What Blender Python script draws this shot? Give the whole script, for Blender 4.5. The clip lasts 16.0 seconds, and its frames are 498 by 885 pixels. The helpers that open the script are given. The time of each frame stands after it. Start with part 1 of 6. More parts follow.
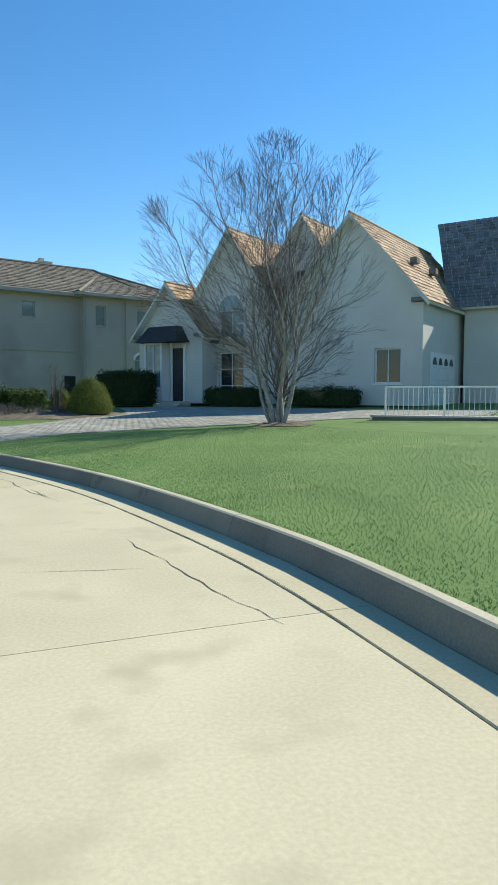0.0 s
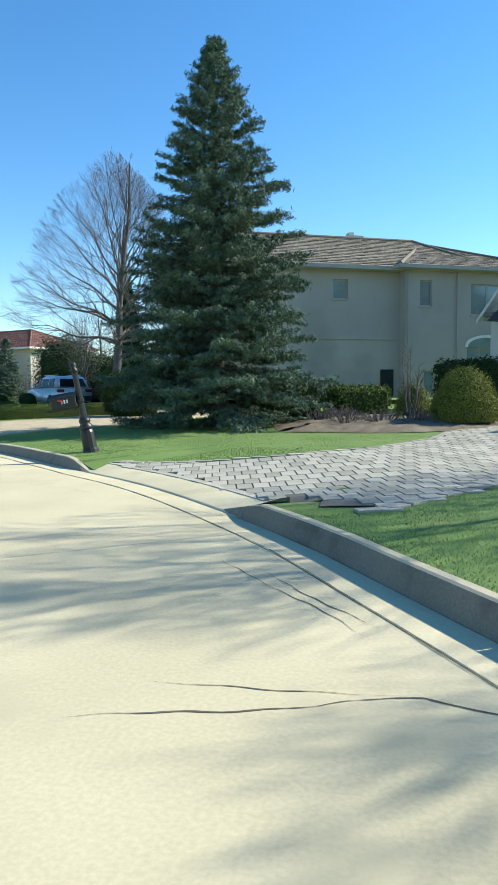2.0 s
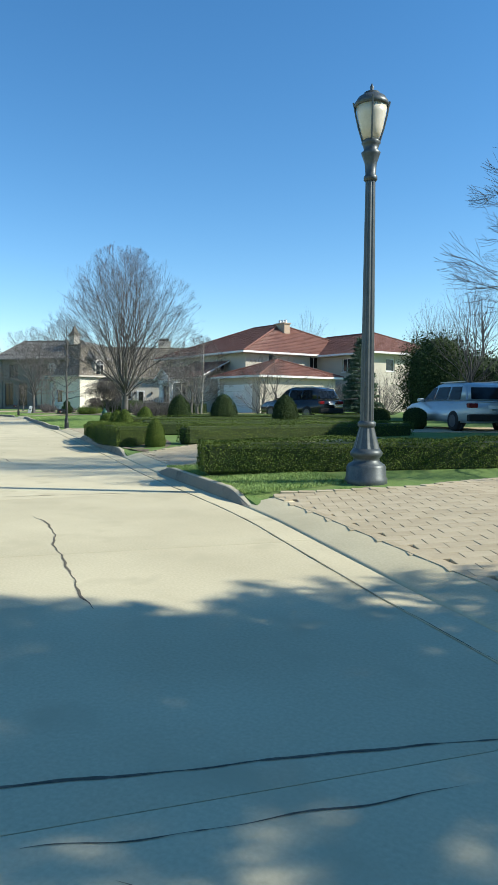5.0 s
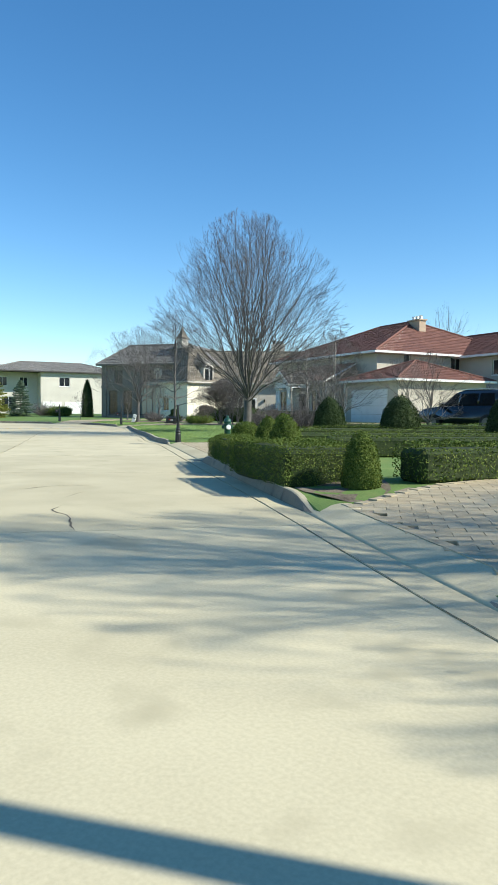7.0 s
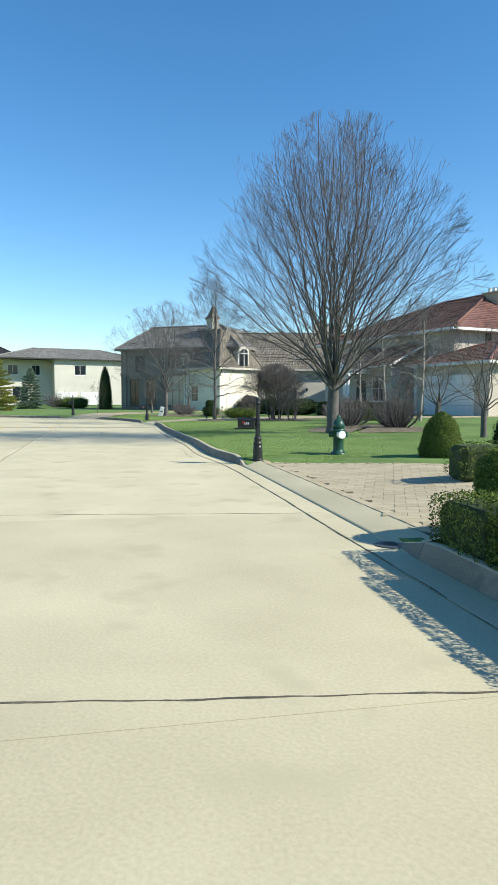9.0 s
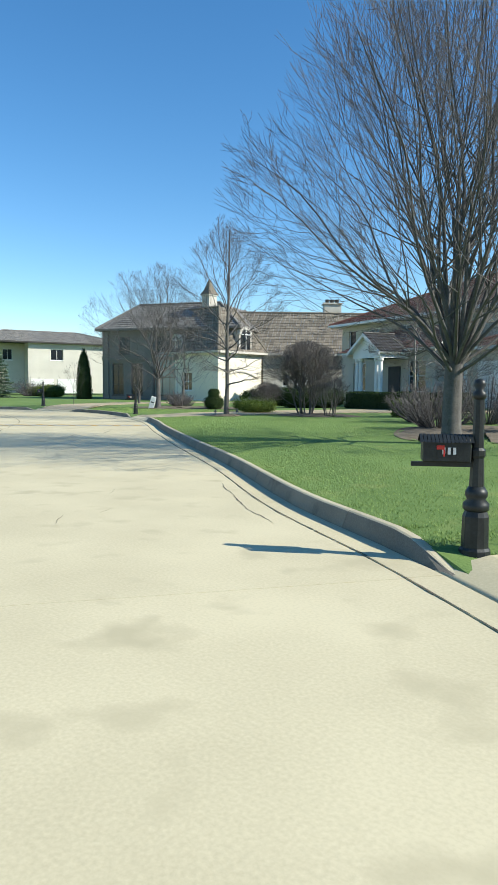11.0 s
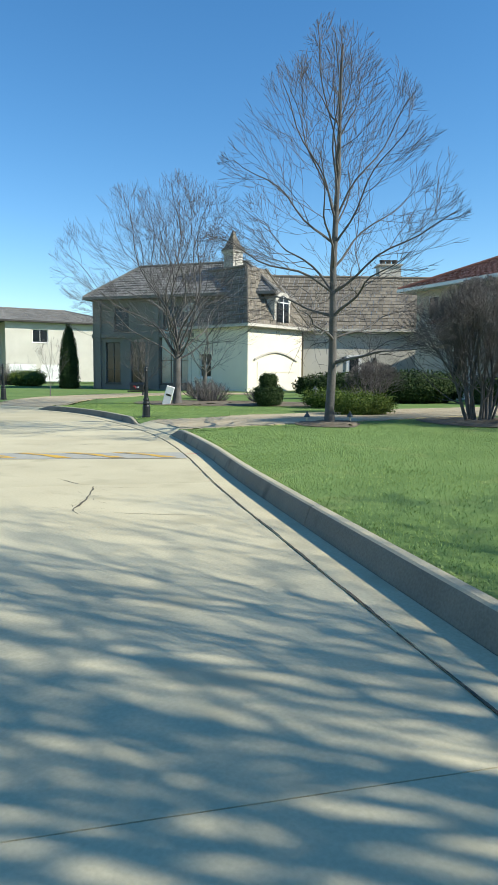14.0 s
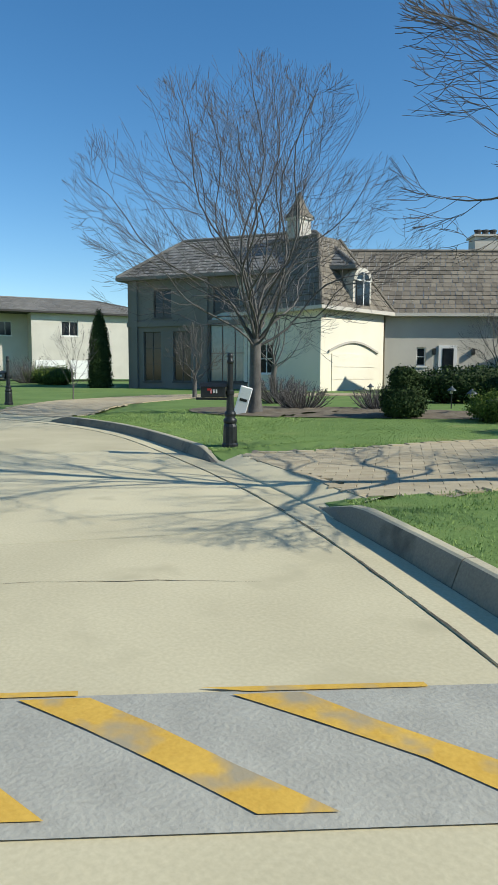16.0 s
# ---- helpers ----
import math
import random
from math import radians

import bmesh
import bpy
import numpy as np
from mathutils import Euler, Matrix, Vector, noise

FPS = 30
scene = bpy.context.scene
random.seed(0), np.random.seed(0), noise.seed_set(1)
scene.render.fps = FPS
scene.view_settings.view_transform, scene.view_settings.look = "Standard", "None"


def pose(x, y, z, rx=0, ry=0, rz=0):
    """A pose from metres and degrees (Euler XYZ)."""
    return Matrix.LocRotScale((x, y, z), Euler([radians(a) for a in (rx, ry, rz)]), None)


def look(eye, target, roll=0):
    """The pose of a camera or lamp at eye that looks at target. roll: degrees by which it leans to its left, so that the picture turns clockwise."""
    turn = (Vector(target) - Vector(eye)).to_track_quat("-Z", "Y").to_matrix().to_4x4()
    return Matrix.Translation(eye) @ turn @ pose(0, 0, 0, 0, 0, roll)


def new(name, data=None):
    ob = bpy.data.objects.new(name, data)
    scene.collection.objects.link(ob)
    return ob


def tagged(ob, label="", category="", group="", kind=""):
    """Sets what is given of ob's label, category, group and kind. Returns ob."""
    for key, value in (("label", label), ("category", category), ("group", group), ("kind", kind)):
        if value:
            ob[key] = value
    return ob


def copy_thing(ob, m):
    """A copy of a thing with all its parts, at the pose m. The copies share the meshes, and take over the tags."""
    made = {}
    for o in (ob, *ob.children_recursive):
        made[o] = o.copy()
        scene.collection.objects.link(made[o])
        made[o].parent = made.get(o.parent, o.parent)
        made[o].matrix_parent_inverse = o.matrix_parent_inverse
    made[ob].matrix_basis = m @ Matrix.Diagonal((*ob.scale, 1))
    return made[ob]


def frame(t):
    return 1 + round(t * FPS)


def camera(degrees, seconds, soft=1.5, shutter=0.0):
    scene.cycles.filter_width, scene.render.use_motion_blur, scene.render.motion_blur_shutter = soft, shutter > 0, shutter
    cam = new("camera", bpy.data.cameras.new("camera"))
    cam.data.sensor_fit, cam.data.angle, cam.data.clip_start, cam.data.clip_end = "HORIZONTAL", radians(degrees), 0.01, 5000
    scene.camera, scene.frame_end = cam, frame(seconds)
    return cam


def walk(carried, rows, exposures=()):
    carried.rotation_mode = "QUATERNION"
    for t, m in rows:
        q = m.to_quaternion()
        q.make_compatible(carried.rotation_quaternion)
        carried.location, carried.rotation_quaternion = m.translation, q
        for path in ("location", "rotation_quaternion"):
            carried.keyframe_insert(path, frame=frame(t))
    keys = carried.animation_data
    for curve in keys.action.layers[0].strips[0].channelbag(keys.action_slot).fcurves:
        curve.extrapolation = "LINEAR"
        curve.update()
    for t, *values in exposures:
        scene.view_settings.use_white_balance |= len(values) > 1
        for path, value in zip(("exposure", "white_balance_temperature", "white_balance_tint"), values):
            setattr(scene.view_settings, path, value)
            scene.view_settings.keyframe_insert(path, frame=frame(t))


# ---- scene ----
cam = camera(40.2, 16.0)
PATH = [
    (0, (1.233, -2.76, 1.021), (1.699, -0.82, 0.876), 0.1),
    (0.5, (0.995, -0.813, 1.032), (1.265, 1.163, 0.883), 0.2),
    (1, (0.581, 1.079, 1.035), (0.644, 3.073, 0.884), -0.1),
    (1.5, (0.085, 2.932, 1.029), (-0.039, 4.923, 0.876), 0.2),
    (2, (-0.625, 4.697, 1.034), (-0.954, 6.664, 0.883), -0.6),
    (2.5, (-1.61, 6.404, 1.057), (-2.12, 8.332, 0.91), -0.7),
    (3, (-2.756, 8.046, 1.072), (-3.414, 9.93, 0.939), 0.5),
    (3.5, (-3.98, 9.655, 1.068), (-4.773, 11.487, 0.935), 0.7),
    (4, (-5.353, 11.2, 1.094), (-6.263, 12.976, 0.959), 0.5),
    (4.5, (-6.816, 12.572, 1.132), (-7.839, 14.286, 1.004), 0.5),
    (5, (-8.557, 14.091, 1.189), (-9.697, 15.73, 1.072), 0.3),
    (7.5, (-16.619, 20.32, 1.021), (-18.009, 21.755, 0.926), 0.3),
    (8, (-18.568, 21.609, 1.106), (-19.971, 23.03, 1.001), 0.1),
    (8.5, (-20.514, 22.81, 1.14), (-21.917, 24.231, 1.03), 0.3),
    (9, (-22.359, 24.032, 1.196), (-23.763, 25.451, 1.073), 0.1),
    (11.5, (-30.975, 30.100, 1.161), (-32.332, 31.560, 0.999), 0.6),
    (12, (-32.797, 31.440, 1.159), (-34.152, 32.902, 0.987), 0.6),
    (12.5, (-34.470, 32.628, 1.128), (-35.821, 34.093, 0.955), 0.5),
    (13, (-36.242, 33.875, 1.099), (-37.591, 35.342, 0.925), 0.7),
    (13.5, (-37.836, 35.015, 1.088), (-39.186, 36.480, 0.907), 0.7),
    (14, (-39.566, 36.241, 1.064), (-40.918, 37.703, 0.876), 0.4),
    (14.5, (-41.446, 37.547, 1.084), (-42.815, 38.992, 0.895), -0.3),
    (15, (-43.088, 38.650, 1.053), (-44.479, 40.075, 0.865), -0.5),
    (15.5, (-44.623, 39.679, 1.09), (-46.032, 41.085, 0.894), -0.2),
    (16, (-45.884, 40.461, 1.047), (-47.303, 41.856, 0.849), 0.2),
]
walk(cam, [(t, look(eye, target, roll)) for t, eye, target, roll in PATH], exposures=[(0.0, 0.4, 5750, 6), (1.0, 0.55, 5750, 6), (2.0, 0.76, 5750, 6), (3.0, 0.55, 5750, 6), (3.5, 0.6, 5750, 6), (4.5, 0.45, 5750, 6), (8.0, 0.5, 5750, 6), (12.5, 0.47, 5750, 6), (14.5, 0.42, 5750, 6), (16.0, 0.12, 5750, 6)])

# ---- sky, sun ----
SUN_TO = Vector((0.729, 0.373, 0.574)).normalized()
world = bpy.data.worlds.new("world")
scene.world = world
world.use_nodes = True
wn = world.node_tree
sky = wn.nodes.new("ShaderNodeTexSky")
sky.sky_type = "NISHITA"
sky.sun_disc = False
sky.sun_elevation = math.asin(SUN_TO.z)
sky.sun_rotation = math.atan2(SUN_TO.x, SUN_TO.y)
sky.air_density, sky.dust_density, sky.ozone_density = 1.0, 0.0, 1.3
clear = wn.nodes.new("ShaderNodeHueSaturation")
clear.inputs["Saturation"].default_value = 1.26
clear.inputs["Hue"].default_value = 0.497
wn.links.new(sky.outputs[0], clear.inputs["Color"])
wn.links.new(clear.outputs[0], wn.nodes["Background"].inputs[0])
wn.nodes["Background"].inputs[1].default_value = 0.121
sun_data = bpy.data.lights.new("sun", "SUN")
sun_data.energy, sun_data.angle, sun_data.color = 5.6, radians(0.53), (1.0, 0.88, 0.69)
sun = new("sun", sun_data)
sun.matrix_world = look(SUN_TO * 100, (0, 0, 0))


# ---- materials ----
def surf(name, dark, light, scale=3.0, rough=0.8, bump=0.2, fine=40.0, metal=0.0, isle=0.0, spec=0.4, patches=None, coat=0.0, piece=0.0):
    """A grained surface: two colours mixed by a broad and a fine noise, relief, and tint by piece."""
    m = bpy.data.materials.new(name)
    m.use_nodes = True
    t = m.node_tree
    n, k = t.nodes, t.links
    p = n["Principled BSDF"]
    p.inputs["Roughness"].default_value, p.inputs["Metallic"].default_value = rough, metal
    p.inputs["Specular IOR Level"].default_value = spec
    p.inputs["Coat Weight"].default_value = coat
    co = n.new("ShaderNodeTexCoord")
    a, b = n.new("ShaderNodeTexNoise"), n.new("ShaderNodeTexNoise")
    a.inputs["Scale"].default_value, b.inputs["Scale"].default_value = scale, fine
    a.inputs["Detail"].default_value, b.inputs["Detail"].default_value = 5, 4
    k.new(co.outputs["Object"], a.inputs["Vector"]), k.new(co.outputs["Object"], b.inputs["Vector"])
    mix = n.new("ShaderNodeMath")
    mix.operation = "MULTIPLY_ADD"
    mix.inputs[1].default_value = 0.45
    half = n.new("ShaderNodeMath")
    half.operation = "MULTIPLY"
    half.inputs[1].default_value = 0.55
    k.new(a.outputs["Fac"], half.inputs[0]), k.new(b.outputs["Fac"], mix.inputs[0]), k.new(half.outputs[0], mix.inputs[2])
    fac = mix.outputs[0]
    for amount, source in ((isle, "ShaderNodeNewGeometry"), (piece, "ShaderNodeObjectInfo")):
        if amount:
            g = n.new(source)
            add = n.new("ShaderNodeMath")
            add.operation = "MULTIPLY_ADD"
            add.inputs[1].default_value = amount
            off = n.new("ShaderNodeMath")
            off.operation = "SUBTRACT"
            off.inputs[1].default_value = 0.5
            k.new(g.outputs["Random Per Island" if source.endswith("Geometry") else "Random"], off.inputs[0])
            k.new(off.outputs[0], add.inputs[0]), k.new(fac, add.inputs[2])
            fac = add.outputs[0]
    ramp = n.new("ShaderNodeValToRGB")
    e = ramp.color_ramp.elements
    e[0].position, e[1].position = 0.3, 0.7
    e[0].color, e[1].color = (*dark, 1), (*light, 1)
    k.new(fac, ramp.inputs[0])
    col = ramp.outputs[0]
    if patches:
        c = n.new("ShaderNodeTexNoise")
        c.inputs["Scale"].default_value, c.inputs["Detail"].default_value = patches[1], 3
        k.new(co.outputs["Object"], c.inputs["Vector"])
        r2 = n.new("ShaderNodeValToRGB")
        r2.color_ramp.elements[0].position, r2.color_ramp.elements[1].position = patches[2], patches[2] + 0.16
        mc = n.new("ShaderNodeMix")
        mc.data_type = "RGBA"
        k.new(c.outputs["Fac"], r2.inputs[0]), k.new(r2.outputs[0], mc.inputs[0])
        k.new(col, mc.inputs[6])
        mc.inputs[7].default_value = (*patches[0], 1)
        col = mc.outputs[2]
    k.new(col, p.inputs["Base Color"])
    if bump:
        bp = n.new("ShaderNodeBump")
        bp.inputs["Strength"].default_value, bp.inputs["Distance"].default_value = bump, 0.02
        k.new(mix.outputs[0], bp.inputs["Height"]), k.new(bp.outputs[0], p.inputs["Normal"])
    return m


CONCRETE = surf("concrete_road", (0.43, 0.38, 0.245), (0.60, 0.535, 0.355), 0.9, 0.92, 0.06, 55, spec=0.25, patches=((0.45, 0.40, 0.26), 2.0, 0.56), piece=0.2)
# kerb face colour holds its shade besides grime; the top is lightened as sunlit
KERB = surf("shaded_grimy_concrete", (0.135, 0.122, 0.095), (0.25, 0.225, 0.17), 1.6, 0.9, 0.3, 70, patches=((0.095, 0.09, 0.07), 3.0, 0.56), piece=0.15)
KERB_TOP = surf("sunlit_worn_kerb_top", (0.36, 0.32, 0.22), (0.54, 0.48, 0.33), 1.2, 0.9, 0.3, 70, piece=0.15)
TAR = surf("joint_filler", (0.06, 0.055, 0.045), (0.17, 0.15, 0.115), 5, 0.95, 0, spec=0.1)
BASE = surf("road_bed", (0.10, 0.09, 0.075), (0.17, 0.15, 0.12), 3, 0.95, 0.2)
SAND = surf("joint_sand", (0.23, 0.19, 0.135), (0.32, 0.27, 0.19), 3, 0.95, 0.2)
PAVER = surf("paver_stone", (0.25, 0.238, 0.19), (0.40, 0.378, 0.305), 6, 0.9, 0.3, 60, isle=0.4, piece=0.4)
BRICKPAVE = surf("paver_tan", (0.36, 0.295, 0.185), (0.47, 0.395, 0.26), 6, 0.9, 0.3, 60, isle=0.3, piece=0.3)
LAWN = surf("lawn", (0.095, 0.155, 0.04), (0.18, 0.26, 0.08), 0.8, 0.95, 0.6, 45, spec=0.15, patches=((0.22, 0.255, 0.085), 1.7, 0.60))
BLADE = surf("grass_blade", (0.155, 0.24, 0.058), (0.31, 0.405, 0.122), 0.9, 0.6, 0, 30, isle=0.4, spec=0.3)
MULCH = surf("mulch", (0.085, 0.070, 0.050), (0.25, 0.212, 0.155), 5, 0.95, 0.9, 35, spec=0.1)
STUCCO_W = surf("stucco_white", (0.56, 0.53, 0.47), (0.70, 0.67, 0.60), 0.6, 0.9, 0.25, 60)
STUCCO_G = surf("stucco_grey", (0.33, 0.31, 0.28), (0.43, 0.405, 0.37), 0.5, 0.9, 0.25, 60, patches=((0.29, 0.272, 0.245), 0.3, 0.56))
STUCCO_C = surf("stucco_cream", (0.42, 0.385, 0.315), (0.55, 0.51, 0.42), 0.5, 0.9, 0.2, 50)
STUCCO_M = surf("stucco_manor", (0.46, 0.43, 0.37), (0.62, 0.585, 0.51), 0.6, 0.9, 0.25, 60)
# manor stucco in two tones: one darkened as in shade, one lightened as sunlit
STUCCO_SHADED = surf("stucco_shaded", (0.155, 0.142, 0.124), (0.24, 0.223, 0.196), 0.6, 0.9, 0.25, 60)
STUCCO_SUNLIT = surf("stucco_sunlit", (0.68, 0.63, 0.50), (0.80, 0.75, 0.62), 0.6, 0.9, 0.25, 60)
BRONZE = surf("bronze_window_frame", (0.06, 0.055, 0.05), (0.11, 0.10, 0.09), 4, 0.5, 0.05)
STONE = surf("limestone_wall", (0.40, 0.37, 0.32), (0.55, 0.51, 0.45), 1.2, 0.9, 0.35, 40)
TRIM = surf("white_trim", (0.70, 0.69, 0.66), (0.82, 0.81, 0.78), 2, 0.5, 0.05)
SHAKE = surf("cedar_shake", (0.24, 0.15, 0.075), (0.52, 0.36, 0.20), 3, 0.85, 0.4, 30, isle=0.7)
SHAKE_G = surf("grey_shake", (0.125, 0.12, 0.112), (0.235, 0.225, 0.208), 2, 0.9, 0.4, 30, isle=0.4)
TILE_G = surf("brown_roof_tile", (0.11, 0.094, 0.07), (0.22, 0.19, 0.14), 2, 0.85, 0.4, 30, isle=0.4)
TILE_R = surf("red_roof_tile", (0.115, 0.047, 0.033), (0.195, 0.09, 0.064), 2, 0.8, 0.4, 30, isle=0.4)
SLATE = surf("tan_slate", (0.12, 0.104, 0.08), (0.22, 0.19, 0.145), 2, 0.85, 0.3, 30, isle=0.4)
DARKROOF = surf("dark_metal_roof", (0.025, 0.022, 0.02), (0.055, 0.05, 0.045), 2, 0.6, 0.1)
IRON = surf("lamp_iron", (0.05, 0.062, 0.065), (0.10, 0.115, 0.12), 8, 0.45, 0.08, 50, metal=0.3)
BLACK = surf("black_iron", (0.012, 0.014, 0.014), (0.03, 0.034, 0.034), 9, 0.45, 0.1, 50, metal=0.2)
STEEL = surf("bright_steel", (0.45, 0.46, 0.47), (0.62, 0.63, 0.64), 5, 0.35, 0.03, 40, metal=0.8)
BARK = surf("bark_grey", (0.062, 0.058, 0.054), (0.145, 0.137, 0.126), 7, 0.9, 0.7, 40)
TWIG = surf("twig_grey_brown", (0.060, 0.055, 0.053), (0.128, 0.118, 0.112), 5, 0.9, 0, 30, isle=0.5)
BIRCH = surf("birch_bark", (0.16, 0.14, 0.125), (0.42, 0.39, 0.35), 5, 0.85, 0.4, 20)
NEEDLE = surf("spruce_needle", (0.045, 0.08, 0.052), (0.15, 0.205, 0.13), 1.5, 0.75, 0, 20, isle=0.45, spec=0.2)
LEAF = surf("box_leaf", (0.042, 0.078, 0.013), (0.145, 0.185, 0.038), 1.5, 0.85, 0, 20, isle=0.5, spec=0.12)
LEAF_D = surf("dark_leaf", (0.014, 0.030, 0.010), (0.055, 0.08, 0.026), 1.5, 0.85, 0, 20, isle=0.5, spec=0.12)
LEAF_Y = surf("yellow_green_leaf", (0.085, 0.108, 0.018), (0.22, 0.23, 0.05), 1.5, 0.85, 0, 20, isle=0.4, spec=0.12)
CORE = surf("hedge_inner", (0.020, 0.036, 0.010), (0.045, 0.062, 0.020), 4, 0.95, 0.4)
HYDRANT = surf("hydrant_green", (0.012, 0.05, 0.035), (0.025, 0.085, 0.055), 6, 0.4, 0.05)
WHITE = surf("white_paint", (0.68, 0.68, 0.66), (0.82, 0.82, 0.80), 6, 0.5, 0.05)
YELLOW = surf("road_yellow", (0.50, 0.30, 0.04), (0.66, 0.42, 0.07), 6, 0.85, 0.2, 60, patches=((0.33, 0.28, 0.18), 5.0, 0.50))
ASPHALT = surf("patched_asphalt", (0.30, 0.29, 0.245), (0.42, 0.405, 0.34), 5, 0.95, 0.4, 60)
RED = surf("red_enamel", (0.42, 0.02, 0.015), (0.55, 0.04, 0.03), 6, 0.4, 0)
CAR_BLUE = surf("car_silver_blue", (0.38, 0.43, 0.46), (0.44, 0.49, 0.52), 2, 0.36, 0, 30, metal=0.35, coat=0.6)
CAR_BLACK = surf("car_black", (0.010, 0.011, 0.013), (0.015, 0.016, 0.018), 2, 0.22, 0, 30, metal=0.2, coat=0.8)
RUBBER = surf("rubber", (0.012, 0.012, 0.012), (0.025, 0.025, 0.025), 8, 0.85, 0.2)
RIM = surf("wheel_rim_grey", (0.10, 0.10, 0.105), (0.16, 0.16, 0.165), 5, 0.45, 0.03, 40, metal=0.6)
TAIL = surf("tail_lamp_red", (0.12, 0.008, 0.01), (0.20, 0.012, 0.014), 5, 0.15, 0)
LENS = surf("lamp_lens_cream", (0.50, 0.46, 0.36), (0.66, 0.61, 0.50), 4, 0.3, 0.05)
GLASS = surf("window_glass", (0.010, 0.013, 0.016), (0.022, 0.028, 0.033), 0.8, 0.08, 0, 5, spec=0.45)
# pale blue base colour stands in for sky reflected in the panes
GLASS_SKY = surf("window_glass_sky_tint", (0.13, 0.20, 0.21), (0.20, 0.28, 0.29), 0.8, 0.08, 0, 5, spec=1.0)
BRICK_T = surf("tan_brick", (0.36, 0.27, 0.19), (0.52, 0.41, 0.30), 8, 0.9, 0.4, 50)
CHIMNEY = surf("chimney_stucco", (0.48, 0.44, 0.37), (0.62, 0.57, 0.48), 2, 0.9, 0.2)


# ---- builders ----
def mesh_of(name, verts, faces, material):
    me = bpy.data.meshes.new(name)
    me.from_pydata(verts, [], faces)
    me.materials.append(material)
    return me


def thing(name, label, category, group="", kind="", at=(0, 0, 0), turn=0.0):
    ob = new(name)
    ob.location = at
    ob.rotation_euler = (0, 0, radians(turn))
    return tagged(ob, label, category, group, kind)


def part(name, bm, material, parent=None, label="", smooth=False):
    """One mesh object out of a bmesh, or of (verts, faces), under a thing or a part."""
    if isinstance(bm, tuple):
        me = mesh_of(name, bm[0], bm[1], material)
    else:
        me = bpy.data.meshes.new(name)
        bmesh.ops.recalc_face_normals(bm, faces=bm.faces[:])
        bm.to_mesh(me)
        bm.free()
        me.materials.append(material)
    if smooth:
        for f in me.polygons:
            f.use_smooth = True
    ob = new(name, me)
    if parent is not None:
        ob.parent = parent
    if label:
        ob["label"] = label
    return ob


def box(bm, x0, x1, y0, y1, z0, z1, bevel=0.0):
    r = bmesh.ops.create_cube(bm, size=1)
    m = Matrix.Translation(((x0 + x1) / 2, (y0 + y1) / 2, (z0 + z1) / 2)) @ Matrix.Diagonal((x1 - x0, y1 - y0, z1 - z0, 1))
    bmesh.ops.transform(bm, matrix=m, verts=r["verts"])
    if bevel:
        ed = list({e for v in r["verts"] for e in v.link_edges})
        bmesh.ops.bevel(bm, geom=ed, offset=bevel, segments=1, affect="EDGES")
    return r["verts"]


def boxes(*rows, bevel=0.0):
    bm = bmesh.new()
    for r in rows:
        box(bm, *r, bevel=bevel)
    return bm


def lathe(bm, rings, sides=20, at=(0, 0, 0), flute=0.0):
    """A turned form out of (radius, height) rings."""
    loops = []
    for r, z in rings:
        loop = []
        for i in range(sides):
            a = 2 * math.pi * i / sides
            rr = r * (1 - (flute if i % 2 else 0))
            loop.append(bm.verts.new((at[0] + rr * math.cos(a), at[1] + rr * math.sin(a), at[2] + z)))
        loops.append(loop)
    for lo, hi in zip(loops, loops[1:]):
        for i in range(sides):
            j = (i + 1) % sides
            bm.faces.new((lo[i], lo[j], hi[j], hi[i]))
    bm.faces.new(loops[0][::-1])
    bm.faces.new(loops[-1])
    return bm


def rod(bm, a, b, r, sides=8, r2=None):
    a, b = Vector(a), Vector(b)
    d = (b - a).normalized()
    u = d.orthogonal().normalized()
    w = d.cross(u)
    loops = []
    for p, rr in ((a, r), (b, r if r2 is None else r2)):
        loops.append([bm.verts.new(p + rr * (math.cos(2 * math.pi * i / sides) * u + math.sin(2 * math.pi * i / sides) * w)) for i in range(sides)])
    for i in range(sides):
        j = (i + 1) % sides
        bm.faces.new((loops[0][i], loops[0][j], loops[1][j], loops[1][i]))
    bm.faces.new(loops[0][::-1])
    bm.faces.new(loops[1])
    return bm


# ---- the road's line: foot of the right-hand kerb ----
KERB_LINE = [(3.4, -60), (3.3, -30), (3.15, -10), (2.87, -3.1), (2.6, 0.0), (2.28, 1.64), (1.63, 3.79), (1.05, 5.25), (0.225, 6.94), (-0.47, 8.22), (-1.02, 9.2), (-2.08, 10.72), (-3.13, 12.0),
             (-4.15, 12.98), (-5.1, 13.95), (-6.5, 15.35), (-7.6, 16.22), (-9.1, 17.4), (-10.2, 18.23), (-11.5, 19.27), (-12.85, 20.3), (-16.38, 22.6), (-19.4, 24.72), (-23.4, 27.43),
             (-25.5, 28.87), (-30.95, 32.6), (-33.51, 34.08), (-36.47, 36.13), (-39.84, 38.28), (-43.99, 41.03), (-46.5, 42.8), (-49.16, 44.46), (-52.31, 45.94), (-56.59, 47.46), (-60.59, 47.73), (-65.10, 46.61), (-73.18, 42.24), (-89.37, 31.01), (-129.89, -0.33)]


